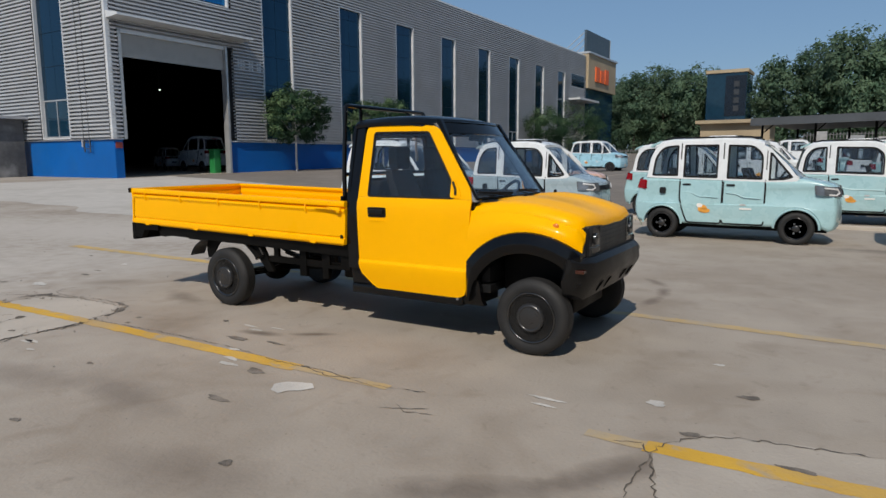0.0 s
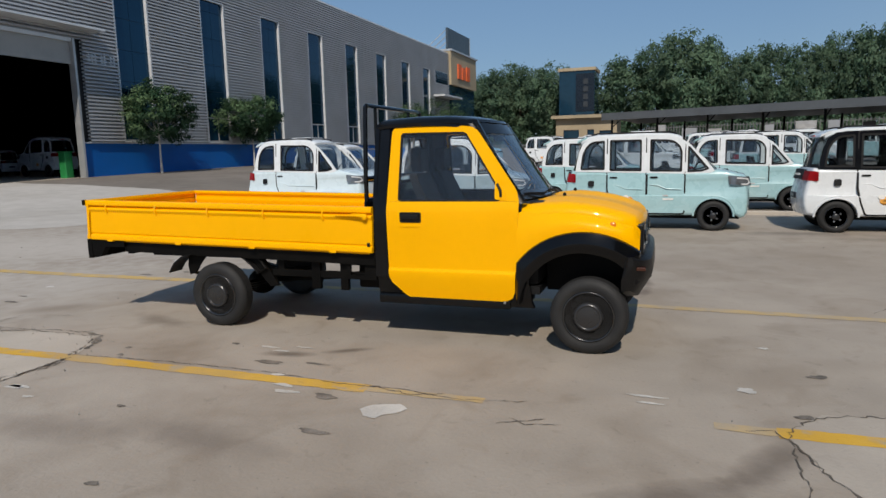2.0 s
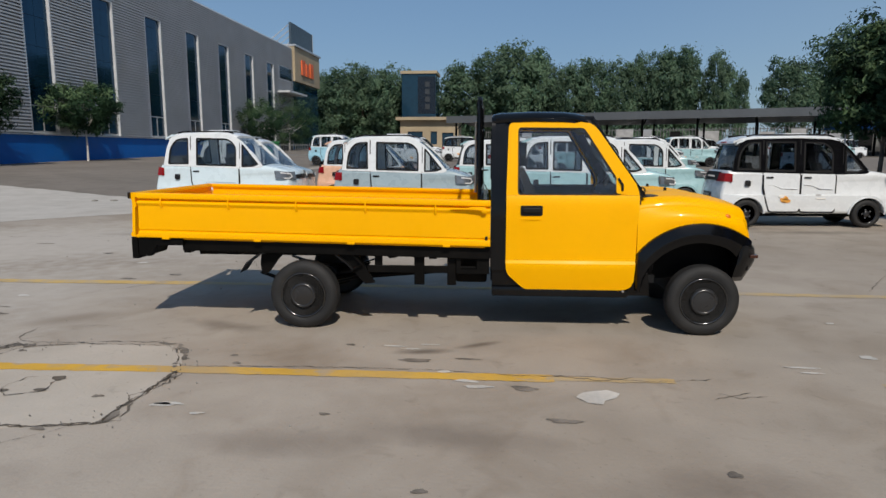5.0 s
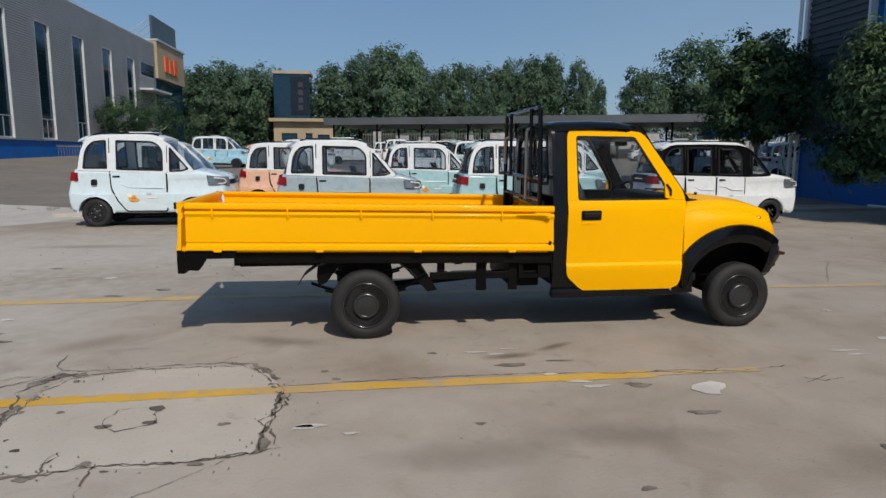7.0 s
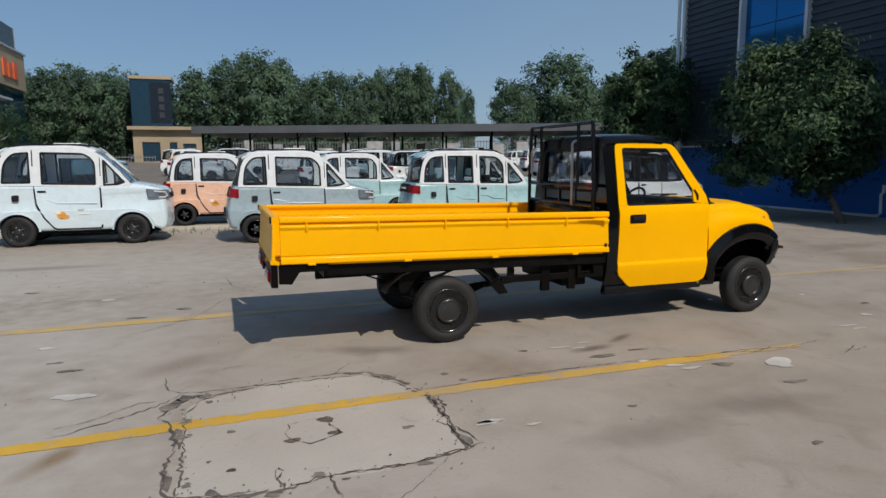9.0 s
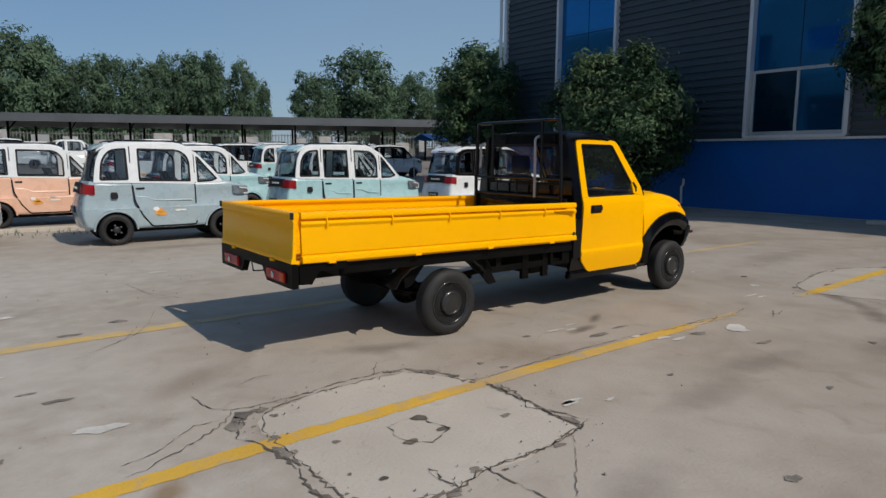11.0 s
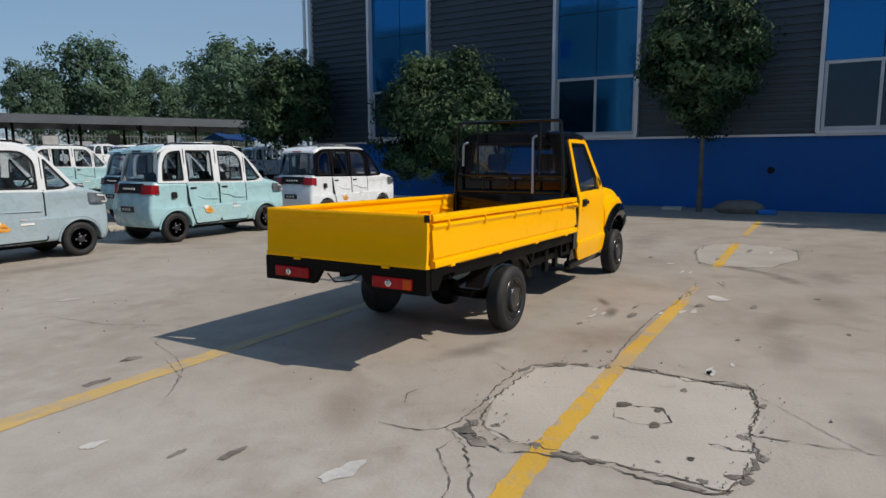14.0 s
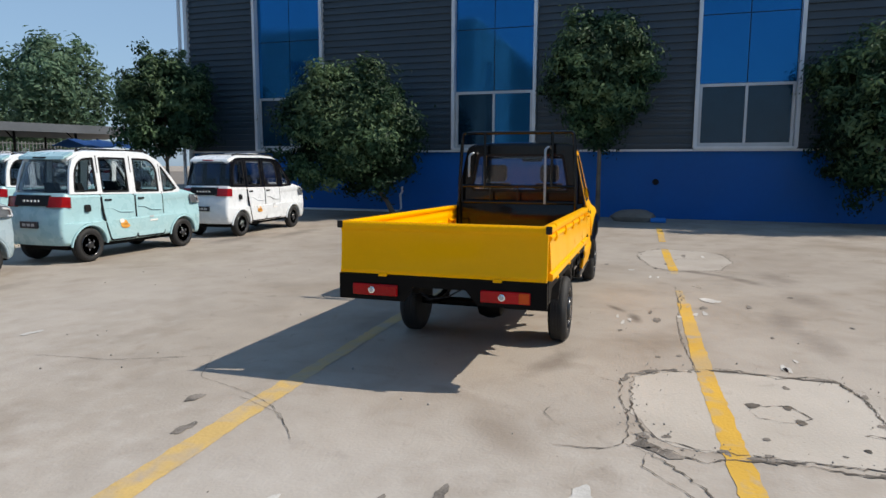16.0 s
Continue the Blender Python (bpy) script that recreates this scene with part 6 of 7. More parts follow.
def mini_car(name, label, W, doors, paint, pillars, roof="white", N=0.0):
    """N: how much longer the nose is."""
    car = thing(name, label, "car", (0, 0, 0), "parked mini cars")
    HW = 0.585

    def hw(u, v):
        k = HW - 0.05 * max(0.0, v - 0.65) / 0.4 - 0.02 * max(0.0, 0.5 - v) / 0.25
        k -= 0.075 * max(0.0, (u - (W + 0.30)) / (0.30 + N)) ** 2 + 0.045 * max(0.0, (-0.18 - u) / 0.3) ** 2
        return k

    def bend(f, u, v):
        c = 1 - f * f
        front = 0.06 * c * max(0.0, min(1.0, (u - W - 0.3) / 0.25))
        back = 0.05 * c * max(0.0, min(1.0, (-0.15 - u) / 0.2))
        return (u + front - back, v + (0.025 * c if v > 0.85 and u > W else 0.0))

    bottom, ar = 0.265, 0.312
    outline = [(-0.45, 0.345), (-0.43, 0.29), (-0.35, 0.275)]
    outline += arc((0, 0.245), ar, 172, 8, 12)
    outline += [(ar + 0.03, bottom), (W / 2, bottom - 0.01), (W - ar - 0.03, bottom)]
    outline += arc((W, 0.245), ar, 172, 8, 12)
    outline += [(W + 0.48 + N, 0.225), (W + 0.55 + N, 0.25), (W + 0.585 + N, 0.34), (W + 0.595 + N, 0.55), (W + 0.585 + N, 0.74), (W + 0.565 + N, 0.875), (W + 0.51 + N, 0.945), (W + 0.38 + N, 0.985),
                (W + 0.20 + N * 0.5, 1.022), (W + 0.04, 1.05), (W - 0.10, 1.03), (W - 0.5, 1.015), (W * 0.4, 1.02), (0.2, 1.03), (-0.20, 1.045), (-0.345, 1.06), (-0.385, 0.98), (-0.445, 0.80), (-0.485, 0.62), (-0.48, 0.45)]
    b = B()
    slab(b, outline, hw, 0.045, bend)
    body = part("body", b, paint, car, "", 35, True)
    b = B()
    box(b, -0.28, W + 0.42, -0.42, 0.42, 0.20, 0.80)
    part("underbody", b, "frame_black", car)

    for s in (-1, 1):
        for x in (0.0, W):
            wheel(car, x, s * 0.580, s, 0.260, 0.14, "rim", 5)
        # arch lips
        for cx in (0.0, W):
            b = B()
            pts = arc((cx, 0.245), ar + 0.012, 178, 2, 16)
            tube(b, [(u, s * (hw(u, v) + 0.002), v) for u, v in pts], 0.017, 6)
            part("arch_lip", b, paint, car, "", 40)
        gy = lambda v, k=0.0, s=s: s * (lerp(v, (1.03, 1.64), (HW - 0.050, HW - 0.115)) - k)
        # window openings
        rear_q = rounded([(-0.205, 1.065), (0.235, 1.065), (0.225, 1.592), (-0.03, 1.575), (-0.165, 1.40)], [0.04, 0.03, 0.03, 0.12, 0.15])
        fq = rounded([(W - 0.435, 1.01), (W - 0.20, 1.02), (W - 0.075, 1.065), (W - 0.19, 1.20), (W - 0.40, 1.455), (W - 0.435, 1.46)], [0.02, 0.03, 0.03, 0.1, 0.02, 0.01])
        if doors == 4:
            wins = [rounded([(0.315, 1.045), (0.87, 1.035), (0.865, 1.595), (0.315, 1.598)], 0.03),
                    rounded([(1.005, 1.03), (1.545, 1.02), (1.545, 1.43), (1.40, 1.58), (1.005, 1.592)], [0.03, 0.03, 0.12, 0.12, 0.03])]
        else:
            wins = [rounded([(0.385, 1.045), (W - 0.54, 1.025), (W - 0.54, 1.43), (W - 0.69, 1.575), (0.385, 1.59)], [0.03, 0.03, 0.12, 0.12, 0.03])]
        b = B()
        outer = [(-0.29, 1.04), (-0.262, 1.22), (-0.225, 1.40), (-0.16, 1.545), (-0.05, 1.62), (0.10, 1.64), (W * 0.4, 1.652), (W - 0.72, 1.635), (W - 0.56, 1.60), (W - 0.43, 1.525), (W - 0.17, 1.26), (W + 0.005, 1.035), (W - 0.05, 1.0), (W - 0.45, 0.985)]
        panel(b, outer, [rear_q, *wins, fq], lambda u, v, d, gy=gy: (u, gy(v, 0.035 * d), v))
        part("cabin_frame", b, pillars, car, "", 30)
        for k, o in enumerate((rear_q, *wins, fq)):
            b = B()
            panel(b, o, [], lambda u, v, d, gy=gy: (u, gy(v, 0.016 + 0.004 * d), v))
            part("side_window", b, "pane_car", car).visible_shadow = False
            b = B()
            inner = inset_outline(o, 0.032)
            ring_frame(b, o, inner, lambda u, v, d, gy=gy: (u, gy(v, 0.006 + 0.012 * d), v))
            part("window_seal", b, "gasket", car)
        # doors: proud skins over a dark gap
        if doors == 4:
            skins = [[(0.285, 1.005), (0.945, 0.995), (0.945, 0.30), (0.415, 0.30), (0.34, 0.50), (0.29, 0.72)], [(0.975, 0.995), (1.585, 0.99), (1.585, 0.30), (0.975, 0.30)]]
        else:
            skins = [[(0.285, 1.005), (W - 0.49, 0.99), (W - 0.49, 0.30), (0.56, 0.30), (0.42, 0.48), (0.31, 0.72)]]
        for k, o in enumerate(skins):
            o = rounded(o, 0.04)
            b = B()
            panel(b, [(u, min(v, 0.985)) for u, v in inset_outline(o, -0.022)], [], lambda u, v, d, s=s: (u, s * (hw(u, v) + 0.0015 - 0.02 * d), v))
            part("door_gap", b, "gasket", car)
            b = B()
            # split by height so that the skin follows the body
            panel(b, inset_outline(o, 0.004), [], lambda u, v, d, s=s: (u, s * (hw(u, v) + 0.006 - 0.02 * d), v))
            door = part("door", b, paint, car, "", 30)
            x0 = o[0][0] + 0.02
            b = B()
            lo, hi = sorted((s * (hw(x0, 0.93) + 0.004), s * (hw(x0, 0.93) + 0.026)))
            box(b, x0 + 0.02, x0 + 0.15, lo, hi, 0.915, 0.945, 0.008)
            part("door_handle", b, "gasket", door, "black door handle")
            b = B()
            xa = max(p[0] for p in o) - 0.05
            pts = [(x0 + 0.02, 0.80), (x0 + 0.16, 0.79), (x0 + 0.30, 0.73), (xa, 0.72)]
            tube(b, [(u, s * (hw(u, v) + 0.001), v) for u, v in pts], 0.008, 8)
            part("body_crease", b, paint, door, "", 40)
            if k == 0:
                b = B()
                cx = x0 + 0.36
                for dx, dz, rx, rz in ((0, 0, 0.075, 0.065), (0.03, -0.03, 0.09, 0.04)):
                    panel(b, [(cx + dx + rx * math.cos(a), 0.53 + dz + rz * math.sin(a)) for a in np.linspace(0, 6.0, 12)], [], lambda u, v, d, s=s: (u, s * (hw(u, v) + 0.0095 - 0.004 * d), v))
                part("sticker", b, "sticker", door, "plain orange printed patch")
                b = B()
                panel(b, [(cx - 0.05 + 0.05 * math.cos(a), 0.585 + 0.035 * math.sin(a)) for a in np.linspace(0, 6.0, 12)], [], lambda u, v, d, s=s: (u, s * (hw(u, v) + 0.012 - 0.004 * d), v))
                part("sticker_patch", b, "sticker_white", door)
            if k == len(skins) - 1:
                b = B()
                xb = xa - 0.30
                panel(b, [(xb, 0.60), (xb + 0.09, 0.60), (xb + 0.09, 0.625), (xb, 0.625)], [], lambda u, v, d, s=s: (u, s * (hw(u, v) + 0.0095 - 0.004 * d), v))
                part("small_badge", b, "bar_grey", door)
                b = B()
                panel(b, [(xb, 0.535), (xb + 0.18, 0.535), (xb + 0.18, 0.562), (xb, 0.562)], [], lambda u, v, d, s=s: (u, s * (hw(u, v) + 0.0095 - 0.004 * d), v))
                part("printed_bar", b, "sticker_white", door, "pale printed bar")
        # gaps between the door frames
        for xs in ((0.262,) if doors == 2 else (0.262, 0.935)):
            b = B()
            panel(b, [(xs, 0.985), (xs + 0.018, 0.985), (xs + 0.018, 1.62), (xs, 1.62)], [], lambda u, v, d, gy=gy: (u, gy(v, -0.002 + 0.01 * d), v))
            part("frame_gap", b, "gasket", car)
        b = B()
        xs = W - 0.478
        panel(b, [(xs, 1.0), (xs + 0.014, 1.0), (xs + 0.014, 1.48), (xs, 1.50)], [], lambda u, v, d, gy=gy: (u, gy(v, -0.002 + 0.01 * d), v))
        part("frame_gap", b, "gasket", car)
        # charging flap
        b = B()
        panel(b, rounded([(-0.055, 0.77), (0.05, 0.77), (0.05, 0.875), (-0.055, 0.875)], 0.03), [], lambda u, v, d, s=s: (u, s * (hw(u, v) + 0.006 - 0.02 * d), v))
        part("charging_flap", b, "gasket", car, "black charging flap")
        # lamps
        b = B()
        rows = []
        for z in (0.775, 0.85, 0.925):
            k = 0.25 * max(0, z - 0.80)
            rows.append([(W + o + N - k, s * (hw(W + o + N, z) + 0.010), z + 0.025 * (0.57 - o) / 0.25) for o in (0.32, 0.42, 0.50, 0.56)] + [(W + 0.612 + N - k, s * 0.45, z), (W + 0.645 + N - k, s * 0.33, z)])
        sheet(b, rows, (-0.03, -s * 0.02, 0))
        hl_ob = part("headlight", b, "lamp_grey", car, "", 40)
        b = B()
        tube(b, [(W + 0.40 + N, s * (hw(W + 0.40 + N, 0.9) + 0.012), 0.905), (W + 0.50 + N, s * (hw(W + 0.50 + N, 0.9) + 0.012), 0.895), (W + 0.575 + N, s * 0.475, 0.885), (W + 0.60 + N, s * 0.462, 0.83), (W + 0.565 + N, s * (hw(W + 0.565 + N, 0.8) + 0.004), 0.795), (W + 0.47 + N, s * (hw(W + 0.47 + N, 0.8) + 0.012), 0.80)], 0.015, 6)
        part("light_strip", b, "lens_white", hl_ob, "", 40)
        b = B()
        rows = [[(-0.49 + 0.30 * max(0, z - 0.86), s * 0.30, z), (-0.475 + 0.30 * max(0, z - 0.86), s * 0.44, z), (-0.435 + 0.2 * max(0, z - 0.86), s * 0.525, z), (-0.31, s * 0.567, z - 0.01)] for z in (0.855, 0.93, 1.01)]
        sheet(b, rows, (0.03, -s * 0.02, 0))
        part("tail_lamp", b, "lens_red_dark", car, "red tail lamp", 40)
        b = B()
        box(b, -0.455, -0.40, s * 0.515 - 0.012, s * 0.515 + 0.012, 0.40, 0.68, 0.004)
        part("bumper_slot", b, "gasket", car)
        b = B()
        tube(b, [(-0.02, s * 0.40, 1.685), (0.1, s * 0.40, 1.715), (W - 0.75, s * 0.40, 1.715), (W - 0.62, s * 0.40, 1.68)], 0.014, 6)
        part("roof_rail", b, "gasket", car, "black roof rail", 40)
    # roof
    b = B()
    rings = []
    for x, dz, k in ((-0.20, -0.085, 0.92), (-0.16, -0.06, 0.96), (-0.05, -0.01, 1.0), (0.12, 0.012, 1.0), (W * 0.45, 0.028, 1.0), (W - 0.75, 0.012, 1.0), (W - 0.62, -0.018, 0.985), (W - 0.53, -0.06, 0.97)):
        h = [(0.462, 1.622), (0.462, 1.645), (0.44, 1.668), (0.38, 1.683), (0.2, 1.692)]
        rings.append([(x, -y * k, z + dz) for y, z in h] + [(x, 0, 1.695 + dz)] + [(x, y * k, z + dz) for y, z in h[::-1]] + [(x, 0.44 * k, 1.605 + dz), (x, -0.44 * k, 1.605 + dz)])
    loft(b, rings)
    part("roof", b, roof, car, "", 40)
    b = B()
    box(b, W * 0.32, W * 0.32 + 0.42, -0.30, 0.30, 1.705, 1.745, 0.015)
    part("roof_hatch", b, roof, car, "", 30)
    for x in (W * 0.25, W - 0.80):
        b = B()
        box(b, x - 0.05, x + 0.05, -0.41, 0.41, 1.712, 1.728, 0.006)
        part("roof_bar", b, "gasket", car, "black roof bar")
    b = B()
    loft(b, [[(-0.295 + 0.08 * y * y, y, 1.555), (-0.10, y, 1.63), (-0.10, y, 1.668), (-0.27 + 0.08 * y * y, y, 1.60)] for y in (-0.44, -0.25, 0, 0.25, 0.44)])
    spoiler = part("rear_spoiler", b, roof if pillars == "pillar_black" or roof == "white" and paint == "white" else paint, car, "", 30)
    b = B()
    box(b, -0.30, -0.27, -0.12, 0.12, 1.572, 1.592, 0.004)
    part("brake_lamp", b, "lens_red" if paint == "white" else "gasket", spoiler)
    # screens
    b = B()
    sheet(b, [[(W + 0.085 - 0.60 * t - 0.05 * v * v, v * (0.515 - 0.045 * t), 1.045 + 0.545 * t) for v in (-1, -0.7, -0.35, 0, 0.35, 0.7, 1)] for t in (0, 0.33, 0.66, 1.0)], (-0.006, 0, -0.004))
    part("windscreen", b, "pane_car", car, "", 40).visible_shadow = False
    b = B()
    sheet(b, [[(-0.395 + 0.15 * t + 0.10 * v * v, v * (0.505 - 0.06 * t), 1.055 + 0.52 * t) for v in (-1, -0.7, -0.35, 0, 0.35, 0.7, 1)] for t in (0, 0.33, 0.66, 1.0)], (0.006, 0, 0))
    part("rear_window", b, "pane_rear", car, "", 40).visible_shadow = False
    b = B()
    sheet(b, [[(-0.50 + 0.30 * (z - 0.86) + 0.03 * abs(y), y, z) for y in (-0.32, 0, 0.32)] for z in (0.87, 0.94, 1.03)], (0.03, 0, 0))
    strip = part("rear_strip", b, "gasket", car, "black rear trim strip")
    for k in range(5):
        b = B()
        box(b, -0.492, -0.475, -0.16 + 0.07 * k, -0.13 + 0.07 * k, 0.93, 0.96)
        part("raised_mark", b, "bar_grey", strip)
    b = B()
    box(b, -0.555, -0.515, -0.17, 0.17, 0.545, 0.645, 0.01)
    pl = part("plate", b, "plate", car, "black plate holder")
    for k in range(3):
        b = B()
        box(b, -0.559, -0.552, -0.12 + 0.085 * k, -0.06 + 0.085 * k, 0.575, 0.615)
        part("plate_bar", b, "bar_grey", pl)
    # front face
    b = B()
    sheet(b, [[(W + 0.66 + N - 0.28 * max(0, z - 0.80) - 0.045 * abs(y) / 0.36, y, z) for y in (-0.37, -0.2, 0, 0.2, 0.37)] for z in (0.785, 0.82, 0.87)], (-0.03, 0, 0))
    part("grille", b, "gasket", car, "black grille band")
    b = B()
    sheet(b, [[(W + 0.655 + N - 0.06 * abs(y) / 0.4, y, z) for y in (-0.42, -0.2, 0, 0.2, 0.42)] for z in (0.33, 0.40, 0.45)], (-0.04, 0, 0))
    part("lower_grille", b, "bar_grey" if paint != "white" else "rim_silver", car)
    # cabin inside
    b = B()
    box(b, W - 0.18, W + 0.06, -0.48, 0.48, 0.80, 1.04, 0.04)
    box(b, -0.22, W, -0.50, 0.50, 0.79, 0.82)
    part("dashboard", b, "interior", car, "", 30)
    for x in ([0.18, W - 0.72] if doors == 4 else [0.15, W - 0.72]):
        for s in (-1, 1):
            b = B()
            loft(b, [[(x + 0.10 - 0.16 * t - dx, s * 0.23 + dy * k, 0.80 + 0.40 * t) for dx, dy in ((0, -0.18), (0, 0.18), (0.10, 0.18), (0.10, -0.18))] for t, k in ((0, 1), (0.62, 1.0), (0.72, 0.6), (1.0, 0.6))])
            part("seat", b, "interior", car, "", 40)
    b = B()
    tube(b, [(W - 0.30 + 0.07 * math.sin(a), 0.23 + 0.15 * math.cos(a), 1.06 + 0.13 * math.sin(a)) for a in np.linspace(0, 2 * math.pi, 20)], 0.012, 6)
    part("steering_wheel", b, "interior", car, "", 40)
    return car


def place(car, x, y, turn=0.0, label=""):
    c = copy_thing(car, pose(x, y, ground_z(x, y) if y > 17 else 0.0, 0, 0, turn))
    return tagged(c, label)


W2, W4 = 1.76, 2.065
grey2 = mini_car("mini_car", "grey-blue two-door mini car with white window pillars", W2, 2, "grey_blue", "white", "white", -0.11)
teal4 = mini_car("mini_car", "pale teal four-door mini car with white window pillars", W4, 4, "teal", "white", "white", -0.05)
white4 = mini_car("mini_car", "white four-door mini car with black window pillars", W4 + 0.12, 4, "white", "pillar_black", "white", 0.04)
ice2 = mini_car("mini_car", "ice-blue two-door mini car with white roof", W2, 2, "ice", "white", "white", -0.03)
peach2 = mini_car("mini_car", "peach two-door mini car with white roof", W2, 2, "peach", "white", "white")
teal2 = mini_car("mini_car", "pale teal two-door mini car with white pillars", W2, 2, "teal", "white", "white", -0.05)
white2 = mini_car("mini_car", "white two-door mini car with white pillars", W2, 2, "white", "white", "white")
sky4 = mini_car("mini_car", "sky-blue four-door small car with white roof", W4, 4, "skyblue", "white", "white")
grey2.matrix_basis = pose(-6.14, 12.10, 0)
teal4.matrix_basis = pose(-2.67, 12.16, 0)
white4.matrix_basis = pose(1.23, 12.20, 0, 0, 0, 2)
ice2.matrix_basis = pose(-10.16, 12.95, 0, 0, 0, -1) @ Matrix.Scale(1.06, 4)
peach2.matrix_basis = pose(-7.6, 16.1, 0)
teal2.matrix_basis = pose(-0.58, 16.05, 0)

# trees
def crown_mesh(seed, rx, ry, rz, clumps, per, leaf, mats, top_light=0.36, shell=0.55, painted_sun=0.0):
    """Leaves in loose clumps within an uneven egg, with gaps between."""
    rng = np.random.default_rng(seed)
    verts, faces, index = [], [], []
    ph = rng.uniform(0, 6.28, 6)
    for c in range(clumps):
        d = rng.normal(size=3)
        d /= np.linalg.norm(d)
        az = math.atan2(d[1], d[0])
        lump = 1 + 0.16 * math.sin(3 * az + ph[0]) + 0.12 * math.sin(5 * az + 4 * d[2] + ph[1]) + 0.12 * math.sin(4 * d[2] + ph[2])
        k = (shell + (1 - shell) * rng.random() ** 0.6) * lump
        centre = d * k * np.array([rx, ry, rz])
        size = rng.uniform(0.6, 1.25) * 0.20 * (rx + rz) / 2
        # sunlight put into colour: pale clumps likelier on top and towards -x
        light = rng.random() < top_light * (1 + painted_sun * (0.75 * d[2] - 0.65 * d[0] - 0.1))
        pts = rng.normal(size=(per, 3)) * size * np.array([1, 1, 0.75]) * 0.55 + centre
        # leaves face outwards from their clump
        n_ = (pts - centre) / size + d * 0.5 + np.array([0, 0, 0.35]) + rng.normal(size=(per, 3)) * 0.45
        n_ /= np.linalg.norm(n_, axis=1)[:, None]
        a = np.cross(n_, rng.normal(size=(per, 3)))
        a /= np.linalg.norm(a, axis=1)[:, None]
        b_ = np.cross(n_, a)
        ls = leaf * rng.uniform(0.6, 1.3, per)
        for p, u, v, s in zip(pts, a, b_, ls):
            n = len(verts)
            w = np.cross(u, v) * s * 0.18
            verts += [tuple(p - u * s), tuple(p - v * s * 0.42 + w), tuple(p + u * s), tuple(p + v * s * 0.42 + w)]
            faces += [(n, n + 1, n + 2), (n, n + 2, n + 3)]
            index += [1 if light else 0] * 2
    me = bpy.data.meshes.new("crown")
    me.from_pydata(verts, [], faces)
    for m in mats:
        me.materials.append(M[m])
    me.polygons.foreach_set("material_index", index)
    return me


def tree(name, label, x, y, foot, fork, crown_z, rx, ry, rz, seed, clumps, per, leaf, mats=("leaf", "leaf_light"), trunk_r=0.07, bark="bark", lean=(0.0, 0.0), mesh=None, group=""):
    t = thing(name, label, "tree", (x, y, foot), group)
    rng = random.Random(seed)
    b = B()
    top = Vector((x + lean[0], y + lean[1], crown_z))
    pts = [Vector((x, y, foot - 0.1)), Vector((x + lean[0] * 0.2 + rng.uniform(-0.04, 0.04), y + lean[1] * 0.2, foot + (fork - foot) * 0.5)), Vector((x + lean[0] * 0.45, y + lean[1] * 0.45, fork)), top]
    tube(b, pts, [trunk_r * 1.35, trunk_r, trunk_r * 0.85, trunk_r * 0.3], 8)
    for k in range(7):
        a = k * 2.4 + rng.uniform(-0.4, 0.4)
        z0 = fork + (crown_z - fork) * rng.uniform(0.0, 0.6)
        base = Vector((x + lean[0] * 0.5, y + lean[1] * 0.5, z0))
        end = top + Vector((math.cos(a) * rx * 0.65, math.sin(a) * ry * 0.65, rng.uniform(-0.3, 0.25) * rz))
        mid = base.lerp(end, 0.5) + Vector((0, 0, -0.08 * rz))
        tube(b, [base, mid, end], [trunk_r * 0.5, trunk_r * 0.32, trunk_r * 0.1], 6)
    part("trunk", b, bark, t, "", 50)
    me = mesh or crown_mesh(seed, rx, ry, rz, clumps, per, leaf, mats, painted_sun=1.0)
    ob = new("crown", me)
    ob.parent = t
    ob.location = (lean[0], lean[1], crown_z - foot)
    ORIGIN[ob.name] = ORIGIN[t.name]
    ob["label"] = "loose green leaf crown"
    return t, me


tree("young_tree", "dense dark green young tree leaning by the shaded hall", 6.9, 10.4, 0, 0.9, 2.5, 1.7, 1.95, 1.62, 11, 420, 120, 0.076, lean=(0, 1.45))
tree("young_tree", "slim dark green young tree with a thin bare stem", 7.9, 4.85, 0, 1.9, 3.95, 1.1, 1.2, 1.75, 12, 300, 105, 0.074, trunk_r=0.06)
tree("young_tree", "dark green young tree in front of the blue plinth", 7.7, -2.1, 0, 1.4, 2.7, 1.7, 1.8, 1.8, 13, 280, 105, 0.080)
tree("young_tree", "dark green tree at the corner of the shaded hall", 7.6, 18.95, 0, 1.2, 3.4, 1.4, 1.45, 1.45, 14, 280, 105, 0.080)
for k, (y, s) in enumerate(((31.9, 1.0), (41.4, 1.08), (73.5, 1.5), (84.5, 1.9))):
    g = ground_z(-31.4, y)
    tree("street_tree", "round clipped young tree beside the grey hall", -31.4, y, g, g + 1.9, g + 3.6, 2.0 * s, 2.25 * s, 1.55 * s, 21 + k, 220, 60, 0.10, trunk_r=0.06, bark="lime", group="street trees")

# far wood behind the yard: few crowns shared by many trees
# these crowns get their haze from the leaf colours, not from the air
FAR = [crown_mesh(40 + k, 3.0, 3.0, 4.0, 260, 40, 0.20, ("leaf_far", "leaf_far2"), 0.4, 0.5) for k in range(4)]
rngt = random.Random(9)
